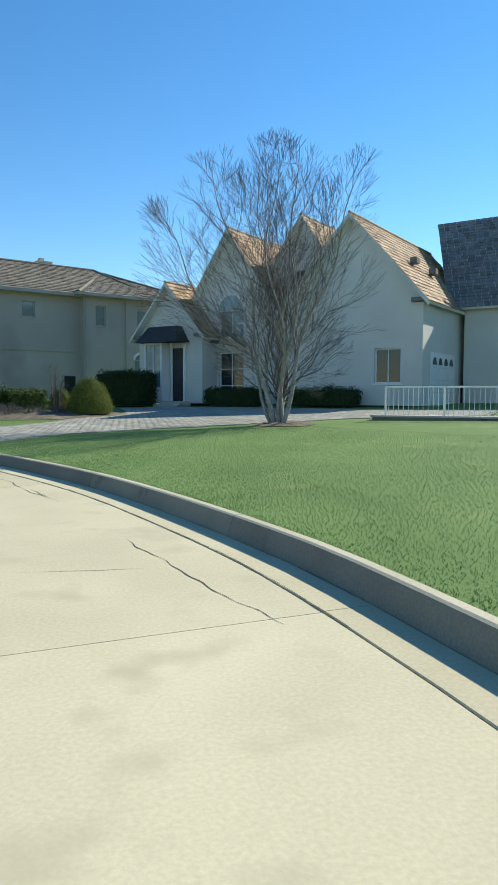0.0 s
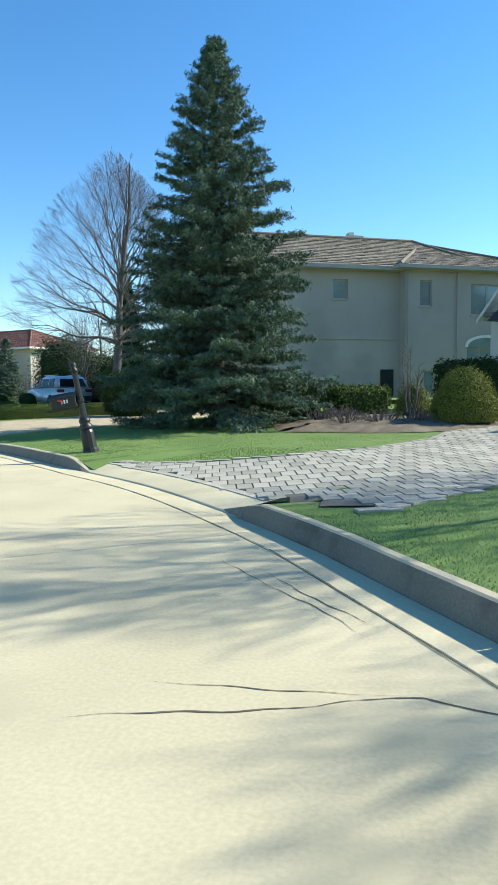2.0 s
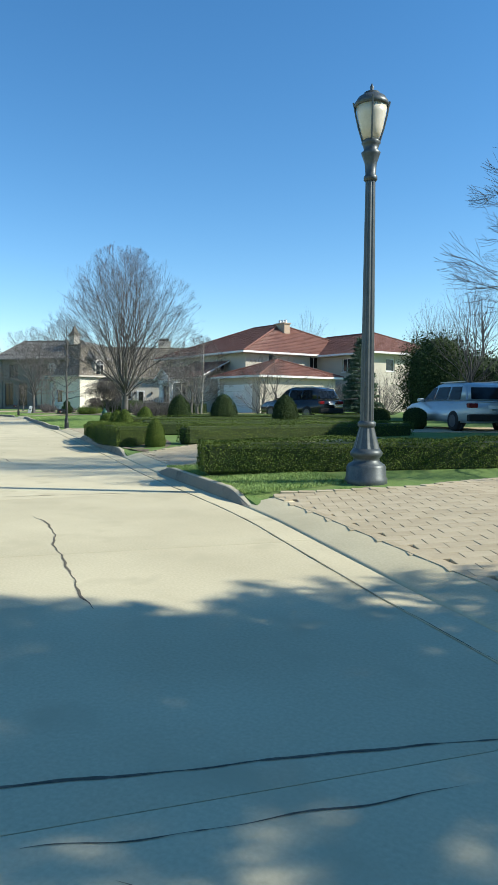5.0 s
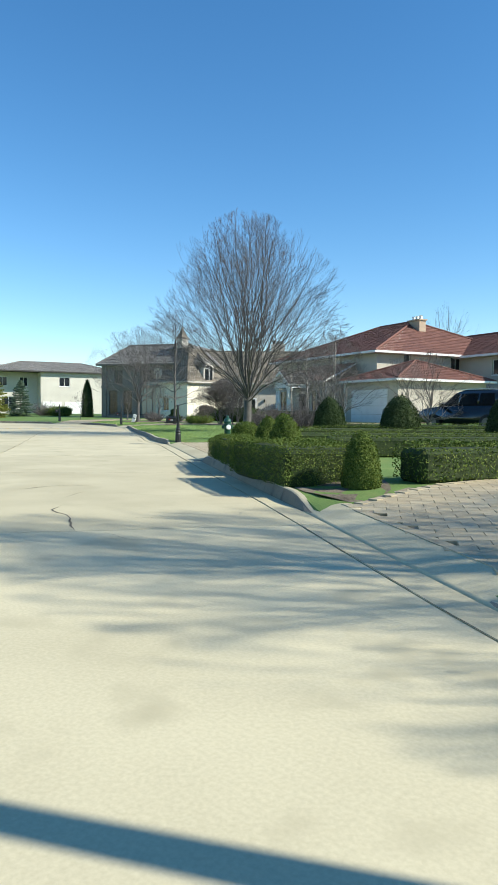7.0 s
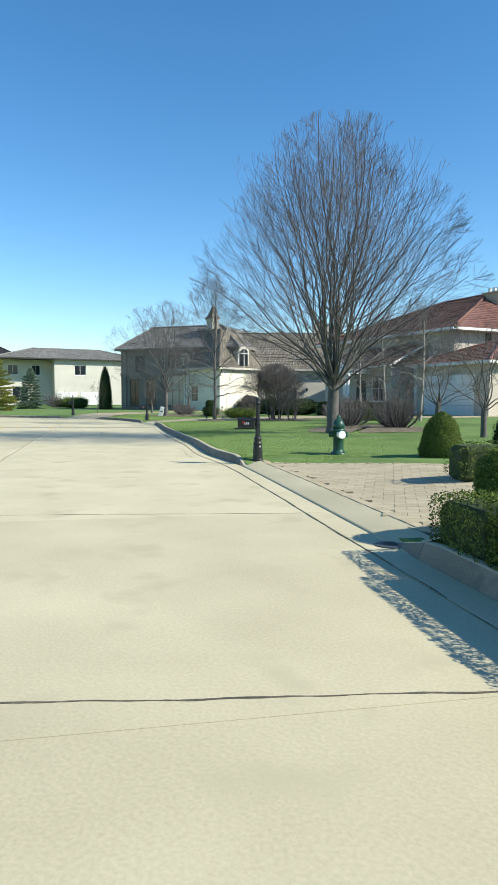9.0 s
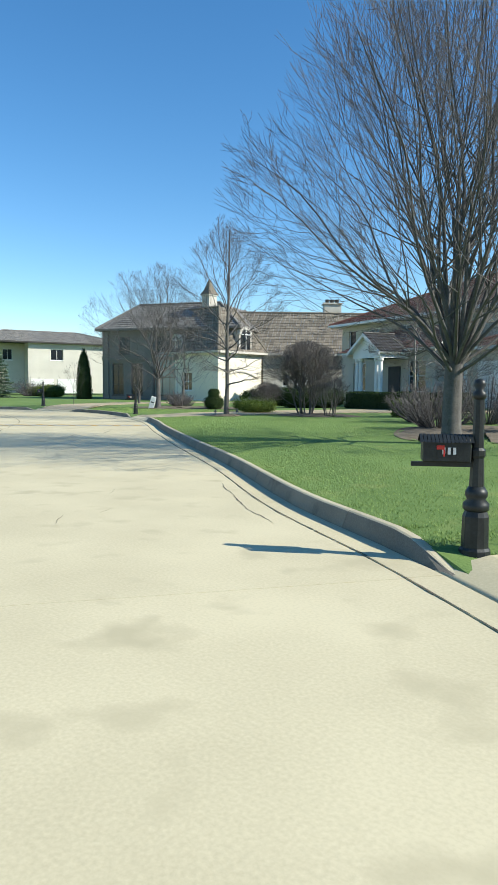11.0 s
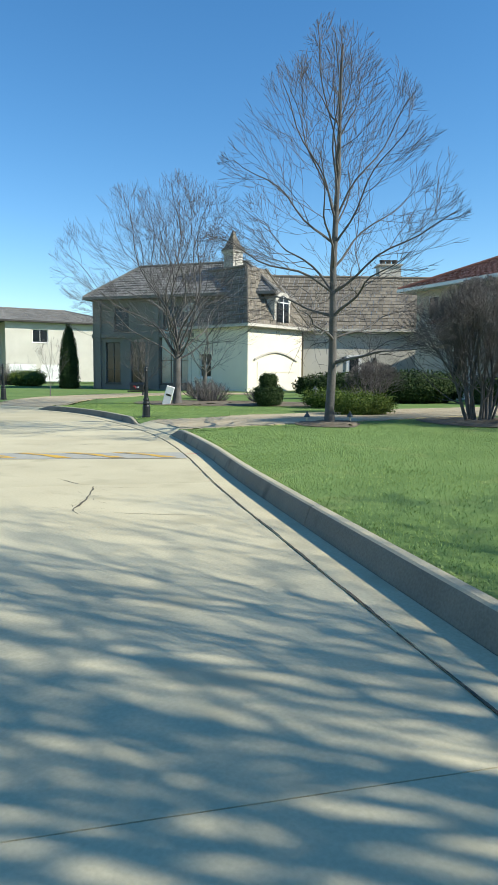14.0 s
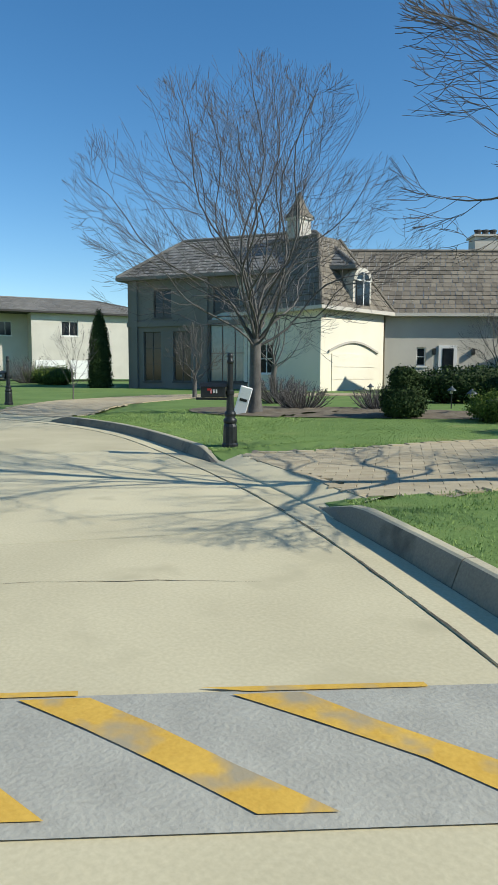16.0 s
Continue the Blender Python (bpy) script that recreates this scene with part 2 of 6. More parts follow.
def smooth_line(points, step):
    """A Catmull-Rom line through the points, at even steps."""
    p = [Vector((*q, 0)) for q in points]
    p = [2 * p[0] - p[1], *p, 2 * p[-1] - p[-2]]
    fine = []
    for a, b, c, d in zip(p, p[1:], p[2:], p[3:]):
        n = max(2, int((c - b).length / 0.1))
        for i in range(n):
            t = i / n
            fine.append(0.5 * (2 * b + (c - a) * t + (2 * a - 5 * b + 4 * c - d) * t * t + (3 * b - a - 3 * c + d) * t ** 3))
    fine.append(p[-2])
    out, left = [fine[0]], step
    for a, b in zip(fine, fine[1:]):
        seg = (b - a).length
        while seg >= left:
            a = a + (b - a) * (left / seg)
            seg -= left
            left = step
            out.append(a.copy())
        left -= seg
    return out


STEP = 0.5
LINE = smooth_line(KERB_LINE, STEP)
NORM = []
for i in range(len(LINE)):
    d = (LINE[min(i + 2, len(LINE) - 1)] - LINE[max(i - 2, 0)]).normalized()
    NORM.append(Vector((d.y, -d.x, 0)))
LXY = np.array([(p.x, p.y) for p in LINE])
NXY = np.array([(p.x, p.y) for p in NORM])
WIDTH = 8.8


def along(x, y):
    """Steps along the kerb's line and the offset to its right."""
    d = (LXY[:, 0] - x) ** 2 + (LXY[:, 1] - y) ** 2
    i = int(d.argmin())
    return i, float((x - LXY[i, 0]) * NXY[i, 0] + (y - LXY[i, 1]) * NXY[i, 1]), math.sqrt(float(d[i]))


def mark(x, y):
    return along(x, y)[0]


def off(i, u, z=0.0):
    f = min(max(i, 0), len(LINE) - 1.001)
    a = int(f)
    p = LINE[a].lerp(LINE[a + 1], f - a) + NORM[a].lerp(NORM[a + 1], f - a) * u
    return Vector((p.x, p.y, z))


KERB_H = 0.15
DRIVES = [(142.8, 150.0), (mark(-9.2, 17.5), mark(-12.9, 20.45)), (mark(-16.5, 22.7), mark(-19.3, 24.65)),
          (mark(-25.5, 29.0), mark(-31.0, 32.7)), (mark(-49.34, 44.39), mark(-52.02, 45.79)), (mark(-59.38, 47.81), mark(-62.39, 47.46))]


def drive_share(i):
    """1 inside a drive's mouth, falling to 0 at its kerbs."""
    best = 0.0
    for a, b in DRIVES:
        best = max(best, min(1.0, max(0.0, min(i - a + 1.2, b - i + 1.2) / 1.4)))
    return best


def ground_z(x, y):
    i, u, d = along(x, y)
    far = d if u > 0 else max(d - WIDTH, 0.0)
    early = max(0.0, min(1.0, (28 - i * STEP + 60) / 20)) if u > 0 else 0.0
    slope = 0.010 + 0.0143 * early
    rise = (0.045 - 0.032 * early) * min(1.0, max(0.0, far - 0.2) / 1.1)
    z = KERB_H - 0.02 + rise + slope * min(max(far - 0.3, 0), 22)
    if u > 0:
        s = drive_share(i)
        if s:
            r = max(0.0, min(1.0, (far - 0.1) / 2.2))
            z = z * (1 - s) + s * (0.03 + (z - 0.03) * r)
    return z


# ---- ground sheet ----
def build_ground():
    from mathutils.geometry import delaunay_2d_cdt
    pts, edges = [], []

    def line(u, zf, every=1):
        first = len(pts)
        for i in range(0, len(LINE), every):
            p = off(i, u)
            pts.append((p.x, p.y, zf))
        edges.extend((a, a + 1) for a in range(first, len(pts) - 1))

    line(0.115, None)
    line(-0.06, -0.2)
    line(-WIDTH - 0.115, None, 4)
    line(-WIDTH + 0.06, -0.2, 4)
    rng = random.Random(3)
    for step, reach, inner in ((0.55, 4.0, 0.35), (1.5, 22.0, 3.6), (6.0, 75.0, 21.0)):
        xs = np.arange(-140, 70, step)
        ys = np.arange(-70, 130, step)
        gx, gy = np.meshgrid(xs, ys)
        flat = np.stack([gx.ravel(), gy.ravel()], 1)
        best = np.full(len(flat), 1e9)
        for c in LXY[::2]:
            best = np.minimum(best, (flat[:, 0] - c[0]) ** 2 + (flat[:, 1] - c[1]) ** 2)
        near = flat[(best < reach ** 2) & (best > inner ** 2)]
        for x, y in near:
            i, u, d = along(x, y)
            if -WIDTH - 0.5 < u < 0.26 and i < len(LINE) - 2:
                continue
            if step < 1 and (u < 0 or i < 110 or i > 270):
                continue
            pts.append((x + rng.uniform(-0.1, 0.1) * step, y + rng.uniform(-0.1, 0.1) * step, None))
    for r in (130, 220, 400, 900, 2500):
        for k in range(28):
            a = 2 * math.pi * k / 28
            pts.append((-35 + r * math.cos(a), 30 + r * math.sin(a), None))
    co = [Vector((x, y)) for x, y, z in pts]
    v2, e2, f2, ov, oe, of = delaunay_2d_cdt(co, edges, [], 0, 1e-4)
    verts = []
    for k, v in enumerate(v2):
        z = pts[ov[k][0]][2] if ov[k] else None
        if z is None:
            z = ground_z(v.x, v.y)
            i, u, d = along(v.x, v.y)
            if 0 < u < 2.6:
                z -= 0.05 * max(0.0, drive_share(i) * 7 - 6) * min(1.0, (2.6 - u) / 0.6)
        verts.append((v.x, v.y, z))
    ob = part("ground", (verts, [tuple(f) for f in f2]), LAWN, smooth=False)
    tagged(ob, "mown spring lawn with lighter dry patches", "lawn", kind="structure")


build_ground()

# ---- road: concrete slabs, gutter pan, dark joints ----
ROAD = thing("road", "pale concrete street with cracked slabs and tarred joints", "road", kind="structure")
FIRST, LAST = mark(4.1, -20), mark(-74, 43.5)
bed_v, bed_f = [], []
for i in range(FIRST - 60, LAST + 40, 2):
    a, b = off(i, 0.05, -0.035), off(i, -WIDTH - 0.05, -0.035)
    bed_v += [a, b]
bed_f = [(k, k + 1, k + 3, k + 2) for k in range(0, len(bed_v) - 2, 2)]
part("road_bed", (bed_v, bed_f), BASE, ROAD)


def slab(i0, i1, u0, u1, z, parent, material, name, gap=0.003, thick=0.06, label=""):
    """A slab of the street between two marks and two offsets, with softened edges."""
    n = max(2, int(i1 - i0) // 2 + 1)
    vs, fs = [], []
    gi = gap / STEP
    rows = [i0 + gi + (i1 - i0 - 2 * gi) * k / n for k in range(n + 1)]
    lift = [(u0 - gap, z - thick), (u0 - gap, z - 0.004), (u0 - gap - 0.004, z), (u1 + gap + 0.004, z), (u1 + gap, z - 0.004), (u1 + gap, z - thick)]
    for k, r in enumerate(rows):
        for u, h in lift:
            vs.append(off(r, u, h))
    m = len(lift)
    for k in range(n):
        for j in range(m - 1):
            fs.append((k * m + j, k * m + j + 1, (k + 1) * m + j + 1, (k + 1) * m + j))
    fs += [tuple(range(m)), tuple(reversed(range(n * m, n * m + m)))]
    return part(name, (vs, fs), material, parent, label)


SEALED = (162.0, 176.0, 197.4, 206.4)
cuts = [100.0, 110.0, 120.5, 131.0, 141.0, 151.5, 162.0, 169.0, 176.0, 186.5, 197.4, 206.4]
while cuts[-1] < LAST:
    cuts.append(cuts[-1] + 10.5)
for i, j in zip(cuts, cuts[1:]):
    slab(i, j, -0.27, -4.4, 0.0, ROAD, CONCRETE, "road_slab")
    slab(i, j, -4.4, -WIDTH + 0.27, 0.0, ROAD, CONCRETE, "road_slab")
    slab(i, j, 0.0, -0.27, 0.004, ROAD, CONCRETE, "gutter_slab")
    slab(i, j, -WIDTH + 0.27, -WIDTH, 0.004, ROAD, CONCRETE, "gutter_slab")

# ---- kerbs ----
KERBS = thing("kerb", "weathered concrete kerb with rounded top, face toned as shaded, top as sunlit", "kerb", kind="structure")
PROFILE = [(-0.005, -0.05), (0.0, 0.0), (0.042, 0.78), (0.054, 0.94), (0.072, 1.0), (0.128, 1.0), (0.138, 0.93), (0.138, -0.05)]


def kerb_piece(i0, i1, side=1):
    n = max(2, int((i1 - i0) * 2))
    vs, fs = [], []
    m = len(PROFILE)
    for k in range(n + 1):
        r = i0 + 0.008 + (i1 - i0 - 0.016) * k / n
        h = KERB_H * max(0.01, 1 - drive_share(r)) if side > 0 else KERB_H
        for u, z in PROFILE:
            vs.append(off(r, u if side > 0 else -WIDTH - u, z * h if z > 0 else z))
    for k in range(n):
        for j in range(m - 1):
            fs.append((k * m + j, k * m + j + 1, (k + 1) * m + j + 1, (k + 1) * m + j))
    fs += [tuple(range(m)), tuple(reversed(range(n * m, n * m + m)))]
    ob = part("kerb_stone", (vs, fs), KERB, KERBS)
    # top faces get the sunlit tone, the rest keeps the shaded one
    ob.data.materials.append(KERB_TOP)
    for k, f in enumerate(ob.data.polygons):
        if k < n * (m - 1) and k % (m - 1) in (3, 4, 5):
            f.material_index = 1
    return ob


i = float(cuts[0])
while i < LAST:
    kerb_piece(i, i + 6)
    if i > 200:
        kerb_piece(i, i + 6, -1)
    i += 6

# ---- cracks and tarred seams ----
def seam(points, width, name, label, material=TAR, z=0.0022, wob=0.04, seed=0):
    rng = random.Random(seed)
    line = smooth_line(points, 0.03)
    vs, fs = [], []
    waves = [(rng.uniform(0.8, 1.2) * f, rng.uniform(0, 6.28), a) for f, a in ((1.7, 1.2), (4.1, 0.8), (9.0, 0.5), (21.0, 0.3))]
    n = len(line)
    for a, p in enumerate(line):
        d = (line[min(a + 1, n - 1)] - line[max(a - 1, 0)]).normalized()
        q = Vector((d.y, -d.x, 0))
        c = p + q * (wob * sum(m * math.sin(f * a * 0.03 + ph) for f, ph, m in waves))
        end = min(1.0, 0.15 + min(a, n - 1 - a) / 12.0) if wob > 0.01 else 1.0
        w = width * end * (0.55 + 0.25 * math.sin(a * 0.21 + waves[0][1]) + rng.uniform(-0.2, 0.2))
        vs += [Vector((c.x, c.y, z)) + q * w, Vector((c.x, c.y, z)) - q * w]
    fs = [(k, k + 1, k + 3, k + 2) for k in range(0, len(vs) - 2, 2)]
    return tagged(part(name, (vs, fs), material, ROAD), label)


# ---- drives: single pavers near the road, the rest joined ----
def inside(poly, x, y):
    odd = False
    for (x0, y0), (x1, y1) in zip(poly, poly[1:] + poly[:1]):
        if (y0 > y) != (y1 > y) and x < (x1 - x0) * (y - y0) / (y1 - y0) + x0:
            odd = not odd
    return odd


def paver_mesh(w, l, name, material):
    h, e = 0.03, 0.003
    vs = [(-w / 2, -l / 2, -h), (w / 2, -l / 2, -h), (w / 2, l / 2, -h), (-w / 2, l / 2, -h),
          (-w / 2, -l / 2, -e), (w / 2, -l / 2, -e), (w / 2, l / 2, -e), (-w / 2, l / 2, -e),
          (-w / 2 + e, -l / 2 + e, 0), (w / 2 - e, -l / 2 + e, 0), (w / 2 - e, l / 2 - e, 0), (-w / 2 + e, l / 2 - e, 0)]
    fs = [(0, 1, 5, 4), (1, 2, 6, 5), (2, 3, 7, 6), (3, 0, 4, 7), (4, 5, 9, 8), (5, 6, 10, 9), (6, 7, 11, 10), (7, 4, 8, 11), (8, 9, 10, 11)]
    return vs, fs


PAVED = []


def pave(name, label, poly, turn, w, l, material, near, seed, lift=0.016, gap=0.004, joint=None):
    """A paved drive in running bond; pavers within `near` of the street are single pieces."""
    rng = random.Random(seed)
    PAVED.append(poly)
    drive = thing(name, label, "driveway", kind="structure")
    c, s = math.cos(radians(turn)), math.sin(radians(turn))
    cx, cy = sum(p[0] for p in poly) / len(poly), sum(p[1] for p in poly) / len(poly)
    reach = max(math.hypot(p[0] - cx, p[1] - cy) for p in poly)
    vs, fs = paver_mesh(w, l, name, material)
    shared = mesh_of("paver", vs, fs, material)
    singles, jv, jf, bv, bf = [], [], [], [], []
    # an evened-out height grid under the drive
    g0, g1, gs = cx - reach - 1, cy - reach - 1, 0.3
    gn = int((2 * reach + 2) / gs) + 2

    def inner_z(x, y):
        i, u, d = along(x, y)
        if u < 0.46:
            p = off(i, 0.46)
            x, y = p.x, p.y
        return ground_z(x, y)

    hz = np.array([[inner_z(g0 + i * gs, g1 + j * gs) for j in range(gn)] for i in range(gn)])
    for _ in range(3):
        pz = np.pad(hz, 1, mode="edge")
        hz = (pz[1:-1, 1:-1] * 2 + pz[:-2, 1:-1] + pz[2:, 1:-1] + pz[1:-1, :-2] + pz[1:-1, 2:]) / 6

    def bed_z(x, y):
        fx, fy = min(max((x - g0) / gs, 0), gn - 1.001), min(max((y - g1) / gs, 0), gn - 1.001)
        i, j = int(fx), int(fy)
        fx, fy = fx - i, fy - j
        return float((hz[i, j] * (1 - fx) + hz[i + 1, j] * fx) * (1 - fy) + (hz[i, j + 1] * (1 - fx) + hz[i + 1, j + 1] * fx) * fy)
    rows = int(reach / (l + gap)) + 1
    cols = int(reach / (w + gap)) + 1
    for a in range(-rows, rows + 1):
        for b in range(-cols, cols + 1):
            px, py = (b + (0.5 if a % 2 else 0)) * (w + gap), a * (l + gap)
            x, y = cx + c * px - s * py, cy + s * px + c * py
            if not inside(poly, x, y):
                continue
            i, u, d = along(x, y)
            if u < 0.47 or (u < 0.75 and drive_share(i) < 0.3):
                continue
            z = bed_z(x, y) + lift + rng.uniform(-0.0015, 0.0015)
            gx = (bed_z(x + 0.3, y) - bed_z(x - 0.3, y)) / 0.6
            gy = (bed_z(x, y + 0.3) - bed_z(x, y - 0.3)) / 0.6
            steep = max(1.0, math.hypot(gx, gy) / 0.12)
            up = Vector((-gx / steep, -gy / steep, 1)).normalized()
            m = Matrix.Translation((x, y, z)) @ Vector((0, 0, 1)).rotation_difference(up).to_matrix().to_4x4() @ Matrix.Rotation(radians(turn) + rng.uniform(-0.007, 0.007), 4, "Z")
            singles.append((d, m))
    singles.sort(key=lambda q: q[0])
    for d, m in singles[:near]:
        ob = new("paver", shared)
        ob.parent = drive
        ob.matrix_basis = m
    for d, m in singles[near:]:
        f = len(jv)
        jv += [m @ Vector(v) for v in vs]
        jf += [tuple(f + q for q in face) for face in fs]
    if jv:
        tagged(part("paving", (jv, jf), material, drive), kind="stuff")
    # a border course along the sides
    ev, ef = [], []
    for (ax, ay), (bx, by) in zip(poly, poly[1:] + poly[:1]):
        ln = math.hypot(bx - ax, by - ay)
        k = max(1, int(ln / 0.215))
        for q in range(k):
            f = (q + 0.5) / k
            x, y = ax + (bx - ax) * f, ay + (by - ay) * f
            if along(x, y)[1] < 0.55:
                continue
            m = Matrix.Translation((x, y, bed_z(x, y) + lift + 0.004 + rng.uniform(-0.001, 0.001))) @ Matrix.Rotation(math.atan2(by - ay, bx - ax), 4, "Z") @ Matrix.Diagonal((0.205 / w, 0.12 / l, 1, 1))
            first = len(ev)
            ev += [m @ Vector(v) for v in vs]
            ef += [tuple(first + c2 for c2 in face) for face in fs]
    tagged(part("border_course", (ev, ef), material, drive), kind="stuff")
    # sand bed under the joints
    xs = [p[0] for p in poly]
    ys = [p[1] for p in poly]
    st = 0.35
    cells = {}
    for gx in np.arange(min(xs), max(xs), st):
        for gy in np.arange(min(ys), max(ys), st):
            if inside(poly, gx + st / 2, gy + st / 2) and along(gx + st / 2, gy + st / 2)[1] > 0.5:
                q = []
                for dx, dy in ((0, 0), (st, 0), (st, st), (0, st)):
                    key = (round(gx + dx, 3), round(gy + dy, 3))
                    if key not in cells:
                        cells[key] = len(bv)
                        bv.append((gx + dx, gy + dy, bed_z(gx + dx, gy + dy) + lift - (0.008 if along(gx + dx, gy + dy)[1] > 0.44 else 0.06)))
                    q.append(cells[key])
                bf.append(tuple(q))
    part("sand_bed", (bv, bf), joint or SAND, drive)
    return drive


pave("driveway_1", "grey stone paver forecourt drive in running bond, dark joints", [(-1.6, 9.9), (-0.95, 9.55), (-0.45, 9.75), (0.0, 10.3), (0.75, 11.1), (2.6, 11.9), (5.2, 12.7), (8.0, 13.6), (11.19, 12.81), (13.52, 15.61), (9.6, 19.82), (6.04, 24.5), (4.55, 26.37), (2.68, 25.43), (2.68, 21.0), (2.1, 18.6), (0.9, 17.1), (0.45, 15.6), (-0.4, 14.35), (-1.6, 13.55), (-2.8, 13.35), (-4.2, 13.5), (-4.45, 13.2)], 12, 0.155, 0.29, PAVER, 300, 11, gap=0.013, joint=BASE)
pave("driveway_2", "tan paver drive between lawn and box hedge", [(-9.1, 17.6), (-8.2, 18.3), (-6.6, 20.8), (-5.2, 25), (-5.0, 30), (-9, 31.5), (-9.2, 28), (-10.4, 24.2), (-11.5, 22.0), (-12.9, 21.0), (-13.2, 20.5)], 38, 0.24, 0.16, BRICKPAVE, 300, 12)
pave("driveway_3", "tan paver drive between clipped box hedges", [(-16.3, 22.6), (-18.9, 24.5), (-18.7, 26.4), (-18.2, 29.0), (-16.4, 31.5), (-15.2, 29.8), (-16.6, 26.5), (-16.3, 24.2)], 33, 0.24, 0.16, BRICKPAVE, 200, 13)
pave("driveway_4", "pale tan paver drive past a clipped hedge", [(-25.5, 28.9), (-31.1, 32.7), (-30.6, 33.0), (-28.8, 33.3), (-26.5, 33.9), (-22, 36.5), (-14, 40), (-13, 36.5), (-20, 33.4), (-23.8, 30.9), (-24.9, 29.7)], 33, 0.24, 0.16, BRICKPAVE, 300, 14)
pave("driveway_5", "tan paver drive crossing green lawns", [(-49.14, 44.34), (-52.21, 45.89), (-50.69, 47.27), (-49.86, 48.95), (-49.21, 52.34), (-47.45, 55.81), (-40.88, 59.71), (-38, 66), (-35.5, 64), (-39.95, 55.69), (-45.00, 52.87), (-46.64, 50.30), (-47.39, 47.31), (-48.32, 45.43)], 33, 0.24, 0.16, BRICKPAVE, 300, 15)
pave("driveway_6", "pale tan paver drive before the manor", [(-59.28, 48.21), (-62.48, 47.86), (-65.23, 51.11), (-66.55, 55.63), (-65.38, 60.11), (-61.84, 62.55), (-60.46, 61.13), (-63.21, 58.08), (-63.56, 55.08), (-62.02, 51.55)], 33, 0.3, 0.22, BRICKPAVE, 200, 16)

# flush concrete aprons between the gutter and the pavers
def apron(a, b, paver):
    vs, fs = [], []
    n = int((b - a + 0.8) * 2)
    us = (-0.004, 0.0, 0.05, 0.14, 0.28, 0.40, 0.50, 0.51)
    for k in range(n + 1):
        i = a - 0.65 + (b - a + 0.8) * k / n
        q = off(i, 0.40)
        top = ground_z(q.x, q.y) + 0.02
        low = max(0.032, KERB_H * (1 - drive_share(i)) - 0.004)
        for u, z in zip(us, (-0.05, 0.0055, 0.013, low, low + (top - low) * 0.5, top, top + 0.003, -0.05)):
            p = off(i, u)
            vs.append((p.x, p.y, z))
    m = len(us)
    fs = [(k * m + j, k * m + j + 1, (k + 1) * m + j + 1, (k + 1) * m + j) for k in range(n) for j in range(m - 1)]
    strip = part("apron_strip", (vs, fs), CONCRETE, KERBS, smooth=True)
    # a course of pavers set along the back of the apron
    ev, ef = [], []
    pv, pf = paver_mesh(0.115, 0.235, "edging", CONCRETE)
    i = a - 0.1
    while i < b + 0.1:
        p, q = off(i, 0.45), off(i + 0.2, 0.45)
        m = Matrix.Translation((p.x, p.y, ground_z(p.x, p.y) + 0.024)) @ Matrix.Rotation(math.atan2(q.y - p.y, q.x - p.x) - math.pi / 2, 4, "Z")
        first = len(ev)
        ev += [m @ Vector(v) for v in pv]
        ef += [tuple(first + c for c in face) for face in pf]
        i += 0.246 / STEP
    tagged(part("edging_course", (ev, ef), paver, KERBS), kind="stuff")
    return strip


for k, (a, b) in enumerate(DRIVES):
    apron(a, b, BRICKPAVE if k else PAVER)


# ---- plants ----
def fast_mesh(name, verts, faces, material):
    """A mesh from an array of places and an array of faces with one number of corners."""
    verts, faces = np.asarray(verts, np.float32), np.asarray(faces, np.int32)
    me = bpy.data.meshes.new(name)
    me.vertices.add(len(verts))
    me.vertices.foreach_set("co", verts.ravel())
    me.loops.add(faces.size)
    me.loops.foreach_set("vertex_index", faces.ravel())
    me.polygons.add(len(faces))
    me.polygons.foreach_set("loop_start", np.arange(0, faces.size, faces.shape[1], dtype=np.int32))
    me.update(calc_edges=True)
    me.materials.append(material)
    return me


def mesh_part(name, me, parent, label="", smooth=False):
    if smooth:
        me.polygons.foreach_set("use_smooth", np.ones(len(me.polygons), bool))
    ob = new(name, me)
    ob.parent = parent
    if label:
        ob["label"] = label
    return ob


def leaves(centres, normals, size, rng, droop=0.5, wide=0.45):
    """Pointed leaf blades at the given places, turned loosely about their outward way."""
    n = len(centres)
    nrm = normals + rng.normal(0, droop, (n, 3))
    nrm /= np.linalg.norm(nrm, axis=1)[:, None] + 1e-9
    side = np.cross(nrm, rng.normal(0, 1, (n, 3)))
    side /= np.linalg.norm(side, axis=1)[:, None] + 1e-9
    up = np.cross(nrm, side)
    s = size * rng.uniform(0.6, 1.3, (n, 1))
    v = np.stack([centres - up * s, centres + side * s * wide, centres + up * s, centres - side * s * wide], 1).reshape(-1, 3)
    f = np.arange(n * 4).reshape(-1, 4)
    return v, f


def tubes(branches, sides):
    """Tapered tubes along lines of (place, radius)."""
    verts, faces = [], []
    ang = [2 * math.pi * k / sides for k in range(sides)]
    cs = [(math.cos(a), math.sin(a)) for a in ang]
    for line in branches:
        first = len(verts)
        n = len(line)
        for a in range(n):
            p, r = line[a]
            d = (line[min(a + 1, n - 1)][0] - line[max(a - 1, 0)][0])
            if d.length < 1e-6:
                d = Vector((0, 0, 1))
            d.normalize()
            u = d.cross(Vector((0.37, 0.81, 0.45)))
            u.normalize()
            w = d.cross(u)
            for c, s in cs:
                verts.append(p + (u * c + w * s) * r)
        for a in range(n - 1):
            b = first + a * sides
            for k in range(sides):
                m = (k + 1) % sides
                faces.append((b + k, b + m, b + sides + m, b + sides + k))
    return [tuple(v) for v in verts], faces


